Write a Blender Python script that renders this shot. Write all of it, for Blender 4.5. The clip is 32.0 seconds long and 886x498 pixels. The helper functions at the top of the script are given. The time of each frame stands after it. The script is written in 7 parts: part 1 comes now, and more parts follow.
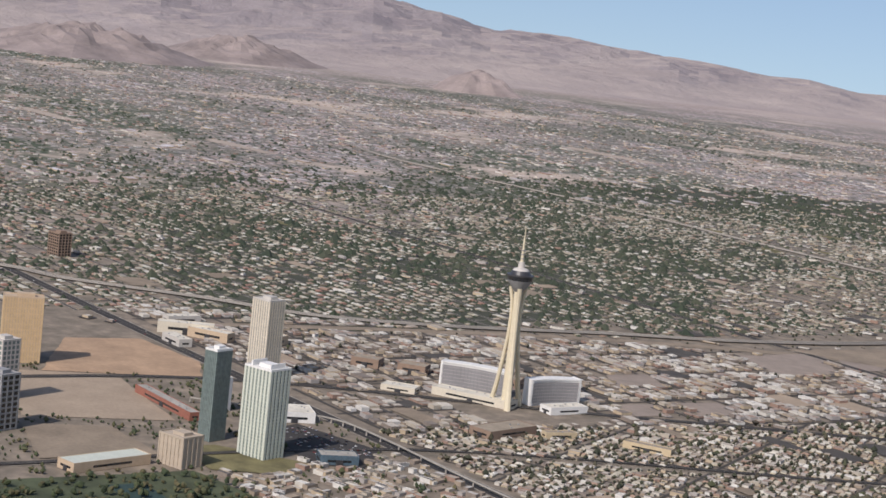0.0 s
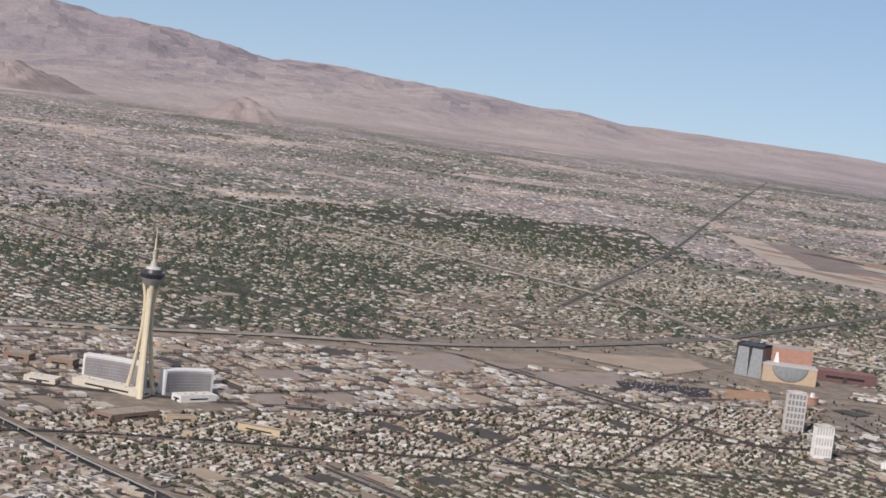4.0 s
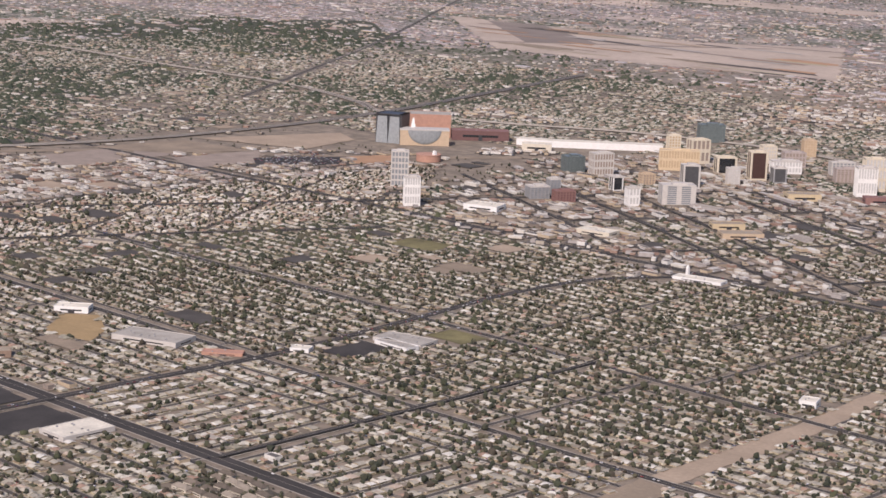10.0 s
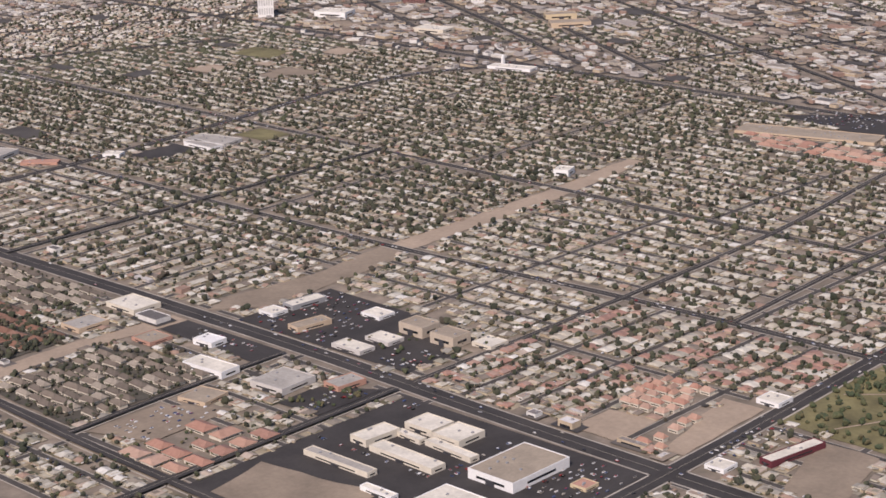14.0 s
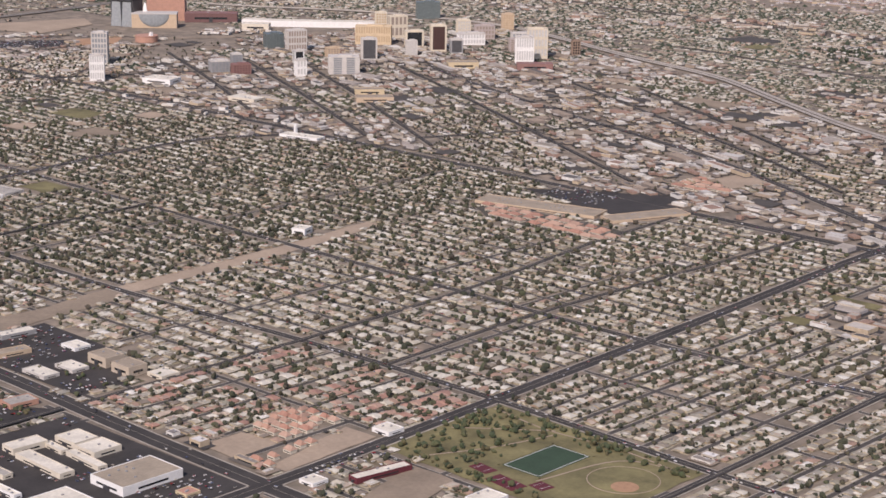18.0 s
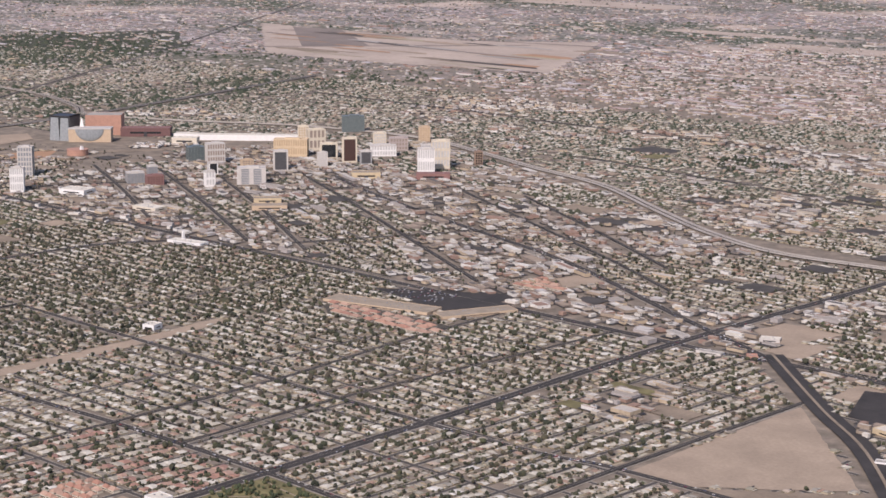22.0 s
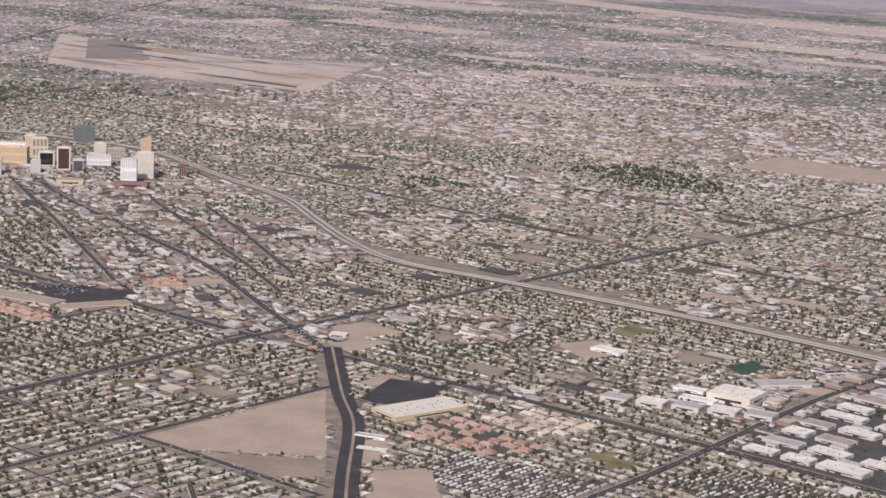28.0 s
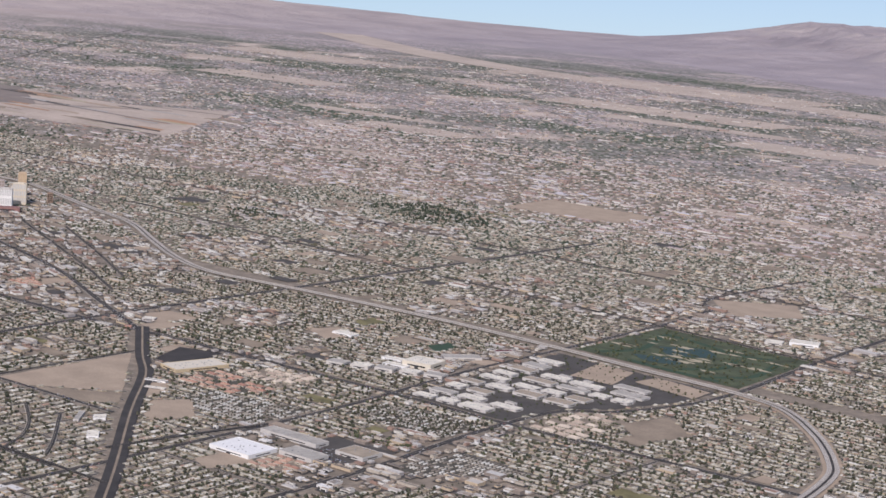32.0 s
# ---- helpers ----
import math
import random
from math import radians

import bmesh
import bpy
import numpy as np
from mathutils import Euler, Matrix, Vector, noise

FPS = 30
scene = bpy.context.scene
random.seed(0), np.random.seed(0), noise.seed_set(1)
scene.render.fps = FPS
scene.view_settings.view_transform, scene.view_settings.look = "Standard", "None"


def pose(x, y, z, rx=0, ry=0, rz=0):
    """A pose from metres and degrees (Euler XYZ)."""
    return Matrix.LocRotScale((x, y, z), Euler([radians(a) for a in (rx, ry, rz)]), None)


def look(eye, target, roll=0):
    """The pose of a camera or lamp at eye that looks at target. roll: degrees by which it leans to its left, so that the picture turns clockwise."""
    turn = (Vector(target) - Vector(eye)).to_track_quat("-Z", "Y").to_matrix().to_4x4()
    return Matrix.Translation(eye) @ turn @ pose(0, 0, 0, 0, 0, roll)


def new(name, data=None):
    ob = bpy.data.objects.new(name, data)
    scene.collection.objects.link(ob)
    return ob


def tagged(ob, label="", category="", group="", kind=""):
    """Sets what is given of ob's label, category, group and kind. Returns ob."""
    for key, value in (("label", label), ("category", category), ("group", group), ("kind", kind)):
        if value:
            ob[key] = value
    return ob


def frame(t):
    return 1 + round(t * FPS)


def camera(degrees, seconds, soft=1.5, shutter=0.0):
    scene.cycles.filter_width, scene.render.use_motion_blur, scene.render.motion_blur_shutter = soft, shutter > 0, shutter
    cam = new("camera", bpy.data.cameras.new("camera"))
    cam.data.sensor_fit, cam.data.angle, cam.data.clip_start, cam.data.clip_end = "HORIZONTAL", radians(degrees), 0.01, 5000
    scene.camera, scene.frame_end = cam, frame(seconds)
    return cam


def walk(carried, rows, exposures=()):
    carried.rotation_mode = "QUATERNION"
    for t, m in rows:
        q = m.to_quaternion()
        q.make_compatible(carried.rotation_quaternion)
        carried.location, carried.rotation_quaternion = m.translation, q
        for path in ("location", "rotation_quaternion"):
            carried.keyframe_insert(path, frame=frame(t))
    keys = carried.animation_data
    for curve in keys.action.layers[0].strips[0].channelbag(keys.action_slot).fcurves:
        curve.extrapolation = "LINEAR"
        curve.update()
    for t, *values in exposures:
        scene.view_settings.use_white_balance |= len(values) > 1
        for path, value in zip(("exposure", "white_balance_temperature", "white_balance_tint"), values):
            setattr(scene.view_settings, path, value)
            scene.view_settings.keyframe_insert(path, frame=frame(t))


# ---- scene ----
# The city is a model: one scene metre stands for twenty real ones.
# Plan numbers below are in tens of real metres (x east, y north); S turns them into scene metres.
S = 0.5
cam = camera(26.57, 32.0, soft=1.62)
ROWS = [
    (0, look((141.64, -108.95, 37.57), (60.50, -51.91, 24.87), 6.31)),
    (0.5, look((144.60, -108.40, 37.65), (64.50, -49.85, 25.14), 6.03)),
    (1, look((147.55, -107.85, 37.74), (68.54, -47.82, 25.37), 5.77)),
    (1.5, look((150.51, -107.31, 37.83), (72.50, -45.95, 25.61), 5.53)),
    (2, look((153.48, -106.78, 37.92), (76.31, -44.31, 26.02), 5.62)),
    (2.5, look((156.44, -106.25, 38.02), (79.92, -42.91, 26.54), 5.83)),
    (3, look((159.41, -105.73, 38.13), (83.42, -41.65, 27.23), 6.36)),
    (3.5, look((162.39, -105.22, 38.24), (86.88, -40.46, 27.97), 6.99)),
    (5.5, look((174.33, -103.22, 38.73), (100.90, -35.90, 30.00), 6.24)),
    (6, look((177.32, -102.73, 38.86), (104.57, -34.74, 29.74), 5.66)),
    (6.5, look((180.32, -102.26, 39.00), (108.26, -33.63, 29.12), 5.21)),
    (7, look((183.33, -101.79, 39.15), (111.97, -32.59, 28.23), 4.88)),
    (7.5, look((186.34, -101.32, 39.30), (115.63, -31.65, 27.20), 4.48)),
    (8, look((189.36, -100.86, 39.46), (119.27, -30.82, 26.01), 4.00)),
    (8.5, look((192.39, -100.41, 39.62), (122.85, -30.11, 24.73), 3.51)),
    (9, look((195.42, -99.97, 39.79), (126.44, -29.46, 23.34), 3.04)),
    (9.5, look((198.46, -99.53, 39.96), (130.05, -28.84, 21.98), 2.59)),
    (10, look((201.50, -99.10, 40.14), (133.65, -28.24, 20.79), 2.15)),
    (10.5, look((204.56, -98.68, 40.33), (137.13, -27.76, 19.75), 1.54)),
    (11, look((207.62, -98.26, 40.52), (140.43, -27.46, 18.77), 0.81)),
    (11.5, look((210.69, -97.85, 40.72), (143.57, -27.39, 17.69), -0.06)),
    (12, look((213.77, -97.45, 40.92), (146.64, -27.49, 16.45), -0.88)),
    (12.5, look((216.85, -97.05, 41.14), (149.74, -27.65, 15.06), -1.55)),
    (13, look((219.95, -96.66, 41.35), (152.94, -27.75, 13.74), -2.03)),
    (13.5, look((223.05, -96.27, 41.58), (156.21, -27.69, 12.77), -2.19)),
    (15.5, look((235.56, -94.79, 42.54), (169.25, -25.66, 13.85), 0.16)),
    (16, look((238.71, -94.44, 42.79), (172.38, -24.89, 15.19), 0.74)),
    (16.5, look((241.88, -94.09, 43.06), (175.61, -24.07, 16.51), 1.05)),
    (17, look((245.05, -93.75, 43.33), (178.95, -23.27, 17.59), 0.98)),
    (17.5, look((248.24, -93.41, 43.61), (182.32, -22.59, 18.31), 0.90)),
    (18, look((251.44, -93.08, 43.89), (185.69, -22.05, 18.77), 0.83)),
    (18.5, look((254.65, -92.76, 44.18), (189.00, -21.58, 19.21), 1.03)),
    (19, look((257.87, -92.44, 44.48), (191.96, -21.25, 20.25), 1.49)),
    (19.5, look((261.11, -92.13, 44.79), (194.66, -21.02, 21.80), 2.00)),
    (20, look((264.36, -91.82, 45.11), (197.22, -20.91, 23.57), 2.19)),
    (20.5, look((267.62, -91.53, 45.43), (199.84, -20.85, 25.16), 2.06)),
    (21, look((270.91, -91.23, 45.77), (202.67, -20.76, 26.34), 1.52)),
    (21.5, look((274.20, -90.95, 46.11), (205.83, -20.54, 26.92), 0.82)),
    (22, look((277.52, -90.68, 46.46), (209.41, -20.07, 27.06), 0.30)),
    (22.5, look((280.85, -90.41, 46.81), (213.38, -19.28, 27.08), 0.49)),
    (23, look((284.19, -90.14, 47.18), (217.62, -18.21, 27.33), 1.24)),
    (23.5, look((287.55, -89.88, 47.55), (221.85, -17.06, 28.05), 2.18)),
    (24, look((290.93, -89.63, 47.94), (225.95, -15.96, 29.20), 2.83)),
    (24.5, look((294.32, -89.38, 48.33), (229.90, -14.98, 30.57), 2.91)),
    (25, look((297.73, -89.13, 48.73), (233.74, -14.16, 31.84), 2.43)),
    (25.5, look((301.16, -88.89, 49.14), (237.49, -13.56, 32.67), 1.95)),
    (27.5, look((315.06, -88.00, 50.87), (251.76, -12.74, 32.73), 2.04)),
    (28, look((320.09, -89.57, 51.67), (256.61, -14.56, 33.13), 2.61)),
    (28.5, look((326.40, -92.68, 52.76), (262.79, -17.83, 34.05), 3.19)),
    (29, look((334.88, -98.42, 54.31), (271.36, -23.50, 35.56), 3.75)),
    (29.5, look((345.42, -106.76, 56.26), (282.16, -31.54, 37.82), 4.09)),
    (30, look((356.82, -116.35, 58.34), (294.04, -40.63, 40.30), 4.28)),
    (30.5, look((367.49, -125.34, 60.19), (305.29, -49.02, 42.63), 4.42)),
    (31, look((376.35, -132.42, 61.62), (314.85, -55.41, 44.66), 4.42)),
    (31.5, look((383.22, -137.31, 62.64), (322.52, -59.56, 46.19), 4.42)),
    (32, look((388.82, -140.77, 63.41), (329.00, -62.25, 47.37), 4.32)),
]
walk(cam, ROWS, exposures=[(0, 0.07, 6350, 15), (6, 0.10, 6480, 17), (9, 0.20, 6600, 23), (19, 0.20, 6550, 23), (25, 0.25, 6330, 22), (30, 0.18, 6320, 21), (32, 0.13, 6120, 19)])

# ---- light ----
SUN_AZ, SUN_EL = radians(157), radians(42)
world = bpy.data.worlds.new("sky")
scene.world = world
world.use_nodes = True
wn = world.node_tree.nodes
sky = wn.new("ShaderNodeTexSky")
sky.sky_type = "NISHITA"
sky.sun_disc = False
sky.sun_elevation = SUN_EL
sky.sun_rotation = SUN_AZ
sky.altitude = 700
sky.texture_mapping.rotation = Matrix.Rotation(radians(7), 3, (0.7071, 0.7071, 0)).to_euler()  # the plain tilts up to the north-west
sky.air_density = 1.0
sky.dust_density = 1.6
world.node_tree.links.new(sky.outputs[0], wn["Background"].inputs[0])
wn["Background"].inputs[1].default_value = 0.10
sun_data = bpy.data.lights.new("sun", "SUN")
sun_data.energy = 3.6
sun_data.angle = radians(0.53)
sun_data.color = (1.0, 0.93, 0.84)
sun = new("sun", sun_data)
sun_way = Vector((math.sin(SUN_AZ) * math.cos(SUN_EL), math.cos(SUN_AZ) * math.cos(SUN_EL), math.sin(SUN_EL)))
sun.matrix_world = look(sun_way * 300, (0, 0, 0))


# ---- materials ----
def shader(name, rough=0.8, metal=0.0):
    m = bpy.data.materials.new(name)
    m.use_nodes = True
    b = m.node_tree.nodes["Principled BSDF"]
    b.inputs["Roughness"].default_value = rough
    b.inputs["Metallic"].default_value = metal
    return m, m.node_tree, b


def ramp(tree, fac, stops, mode="LINEAR"):
    n = tree.nodes.new("ShaderNodeValToRGB")
    n.color_ramp.interpolation = mode
    e = n.color_ramp.elements
    while len(e) < len(stops):
        e.new(0.5)
    for k, (at, c) in enumerate(stops):
        e[k].position = at
        e[k].color = (*c, 1)
    tree.links.new(fac, n.inputs[0])
    return n.outputs[0]


def noise_of(tree, scale, detail=4, stretch=None, rough=0.6):
    pos = tree.nodes.new("ShaderNodeNewGeometry").outputs["Position"]
    if stretch:
        mp = tree.nodes.new("ShaderNodeMapping")
        mp.inputs["Scale"].default_value = stretch
        tree.links.new(pos, mp.inputs[0])
        pos = mp.outputs[0]
    n = tree.nodes.new("ShaderNodeTexNoise")
    n.inputs["Scale"].default_value = scale
    n.inputs["Detail"].default_value = detail
    n.inputs["Roughness"].default_value = rough
    tree.links.new(pos, n.inputs["Vector"])
    return n.outputs["Fac"]


def mixed(tree, fac, a, b, how="MIX"):
    n = tree.nodes.new("ShaderNodeMix")
    n.data_type = "RGBA"
    n.blend_type = how
    for s, v in ((0, fac), (6, a), (7, b)):
        if isinstance(v, (int, float)):
            n.inputs[s].default_value = v
        elif isinstance(v, tuple):
            n.inputs[s].default_value = (*v, 1)
        else:
            tree.links.new(v, n.inputs[s])
    return n.outputs[2]


def bump(tree, b, height, strength=0.3, dist=0.05):
    n = tree.nodes.new("ShaderNodeBump")
    n.inputs["Strength"].default_value = strength
    n.inputs["Distance"].default_value = dist
    tree.links.new(height, n.inputs["Height"])
    tree.links.new(n.outputs[0], b.inputs["Normal"])


def plain(name, c, rough=0.8, vary=0.12, scale=2.0, metal=0.0, fine=14.0):
    """A painted, mineral or planted surface: two scales of wear about one colour."""
    m, t, b = shader(name, rough, metal)
    lo = tuple(v * (1 - vary) for v in c)
    hi = tuple(min(1, v * (1 + vary)) for v in c)
    big = ramp(t, noise_of(t, scale), [(0.3, lo), (0.7, hi)])
    small = ramp(t, noise_of(t, fine, 3), [(0.3, (0.82, 0.82, 0.82)), (0.7, (1, 1, 1))])
    t.links.new(mixed(t, 1.0, big, small, "MULTIPLY"), b.inputs["Base Color"])
    bump(t, b, noise_of(t, fine, 3), 0.2, 0.03)
    return m


def picked(name, colours, rough=0.8, island=True, scale=3.0):
    """Each piece takes one of the colours by chance, with some dirt on it."""
    m, t, b = shader(name, rough)
    rnd = t.nodes.new("ShaderNodeNewGeometry").outputs["Random Per Island"] if island else t.nodes.new("ShaderNodeObjectInfo").outputs["Random"]
    col = ramp(t, rnd, [(k / len(colours), c) for k, c in enumerate(colours)], "CONSTANT")
    dirt = ramp(t, noise_of(t, scale, 4), [(0.3, (0.78, 0.77, 0.75)), (0.65, (1, 1, 1))])
    t.links.new(mixed(t, 1.0, col, dirt, "MULTIPLY"), b.inputs["Base Color"])
    return m


def glassy(name, c, rough=0.15):
    m, t, b = shader(name, rough)
    t.links.new(ramp(t, noise_of(t, 3.0), [(0.3, tuple(v * 0.7 for v in c)), (0.7, c)]), b.inputs["Base Color"])
    b.inputs["Specular IOR Level"].default_value = 0.8
    return m


def eastward(tree):
    """From the pink western fans to a darker mauve, haze and shade painted in, below the north-eastern range."""
    sep = tree.nodes.new("ShaderNodeSeparateXYZ")
    tree.links.new(tree.nodes.new("ShaderNodeNewGeometry").outputs["Position"], sep.inputs[0])
    rng = tree.nodes.new("ShaderNodeMapRange")
    rng.inputs[1].default_value = -620
    rng.inputs[2].default_value = -330
    tree.links.new(sep.outputs[0], rng.inputs[0])
    return rng.outputs[0]


def ground_material():
    """Desert soil with lawns and worn yards; far out the speckle of roofs, trees and open lots."""
    m, t, b = shader("valley_floor", 0.95)
    soil = ramp(t, noise_of(t, 0.5, 6), [(0.3, (0.135, 0.115, 0.085)), (0.5, (0.20, 0.165, 0.125)), (0.7, (0.30, 0.245, 0.185))])
    pos = t.nodes.new("ShaderNodeNewGeometry").outputs["Position"]

    def cells(scale, stretch):
        mp = t.nodes.new("ShaderNodeMapping")
        mp.inputs["Scale"].default_value = stretch
        t.links.new(pos, mp.inputs[0])
        v = t.nodes.new("ShaderNodeTexVoronoi")
        v.voronoi_dimensions = "2D"
        v.inputs["Scale"].default_value = scale
        t.links.new(mp.outputs[0], v.inputs["Vector"])
        sep = t.nodes.new("ShaderNodeSeparateColor")
        t.links.new(v.outputs["Color"], sep.inputs[0])
        return sep.outputs[0]
    # blue raised in far roofs and lots: distance haze put into the colour
    speck = [(0.0, (0.045, 0.058, 0.037)), (0.22, (0.09, 0.10, 0.065)), (0.34, (0.27, 0.22, 0.200)), (0.5, (0.38, 0.30, 0.270)),
             (0.66, (0.44, 0.32, 0.281)), (0.74, (0.50, 0.45, 0.443)), (0.80, (0.13, 0.125, 0.130)), (0.95, (0.60, 0.57, 0.572))]
    town_a = ramp(t, cells(1.1, (0.55, 1.0, 1)), speck, "CONSTANT")
    town_b = ramp(t, cells(0.22, (1, 1, 1)), [(0.0, (0.19, 0.18, 0.151)), (0.25, (0.37, 0.30, 0.270)), (0.55, (0.44, 0.34, 0.302)), (0.8, (0.50, 0.43, 0.400)), (0.93, (0.62, 0.57, 0.562))], "CONSTANT")
    town = mixed(t, 0.22, town_a, town_b)
    green = ramp(t, noise_of(t, 0.012, 5, (0.6, 1.5, 1)), [(0.44, (0, 0, 0)), (0.58, (1, 1, 1))])
    leafy = ramp(t, cells(0.9, (1, 1, 1)), [(0.0, (0.055, 0.07, 0.04)), (0.5, (0.085, 0.10, 0.055)), (0.72, (0.22, 0.19, 0.155)), (0.9, (0.42, 0.38, 0.34))], "CONSTANT")
    town = mixed(t, green, town, leafy)
    bare = ramp(t, noise_of(t, 0.02, 5, (1, 1, 1)), [(0.55, (0, 0, 0)), (0.66, (1, 1, 1))])
    desert = ramp(t, noise_of(t, 0.15, 6), [(0.3, (0.42, 0.34, 0.28)), (0.7, (0.56, 0.46, 0.38))])
    town = mixed(t, bare, town, desert)
    dist = t.nodes.new("ShaderNodeVectorMath")
    dist.operation = "DISTANCE"
    t.links.new(pos, dist.inputs[0])
    dist.inputs[1].default_value = (150 * S * 2, 40 * S * 2, 0)
    rng = t.nodes.new("ShaderNodeMapRange")
    rng.inputs[1].default_value = 230
    rng.inputs[2].default_value = 340
    t.links.new(dist.outputs["Value"], rng.inputs[0])
    near = mixed(t, rng.outputs[0], soil, town)
    # the open desert beyond the last houses
    rng2 = t.nodes.new("ShaderNodeMapRange")
    rng2.inputs[1].default_value = 760
    rng2.inputs[2].default_value = 1000
    t.links.new(dist.outputs["Value"], rng2.inputs[0])
    # the eastern tones are darker and mauve: haze and shade in the colour
    wild = mixed(t, eastward(t), ramp(t, noise_of(t, 0.01, 6), [(0.3, (0.36, 0.285, 0.26)), (0.7, (0.50, 0.41, 0.36))]), ramp(t, noise_of(t, 0.01, 6), [(0.3, (0.25, 0.215, 0.225)), (0.7, (0.34, 0.295, 0.30))]))
    t.links.new(mixed(t, rng2.outputs[0], near, wild), b.inputs["Base Color"])
    return m


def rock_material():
    """Bare ranges: banded rock tinted mauve for haze, pale sand on the gentle fans, darker painted haze and shade in
    the east.
    """
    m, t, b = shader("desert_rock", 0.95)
    # pale mauve tones carry the distance haze in the rock colour
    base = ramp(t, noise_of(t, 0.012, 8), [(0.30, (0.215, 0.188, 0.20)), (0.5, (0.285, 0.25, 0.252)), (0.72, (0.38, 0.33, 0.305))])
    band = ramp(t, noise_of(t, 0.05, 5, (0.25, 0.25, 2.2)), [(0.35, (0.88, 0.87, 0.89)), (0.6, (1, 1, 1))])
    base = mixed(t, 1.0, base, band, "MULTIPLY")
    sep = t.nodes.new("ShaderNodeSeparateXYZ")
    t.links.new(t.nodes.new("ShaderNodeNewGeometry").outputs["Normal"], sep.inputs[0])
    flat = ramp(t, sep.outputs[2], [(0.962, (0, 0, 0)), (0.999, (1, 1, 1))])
    # eastern sand takes the same painted haze and shade
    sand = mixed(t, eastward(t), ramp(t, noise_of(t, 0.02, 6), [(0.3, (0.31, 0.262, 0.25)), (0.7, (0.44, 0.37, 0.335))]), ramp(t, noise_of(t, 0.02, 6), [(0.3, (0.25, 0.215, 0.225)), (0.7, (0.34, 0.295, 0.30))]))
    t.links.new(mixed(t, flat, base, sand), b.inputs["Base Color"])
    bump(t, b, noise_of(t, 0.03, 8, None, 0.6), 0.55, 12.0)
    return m


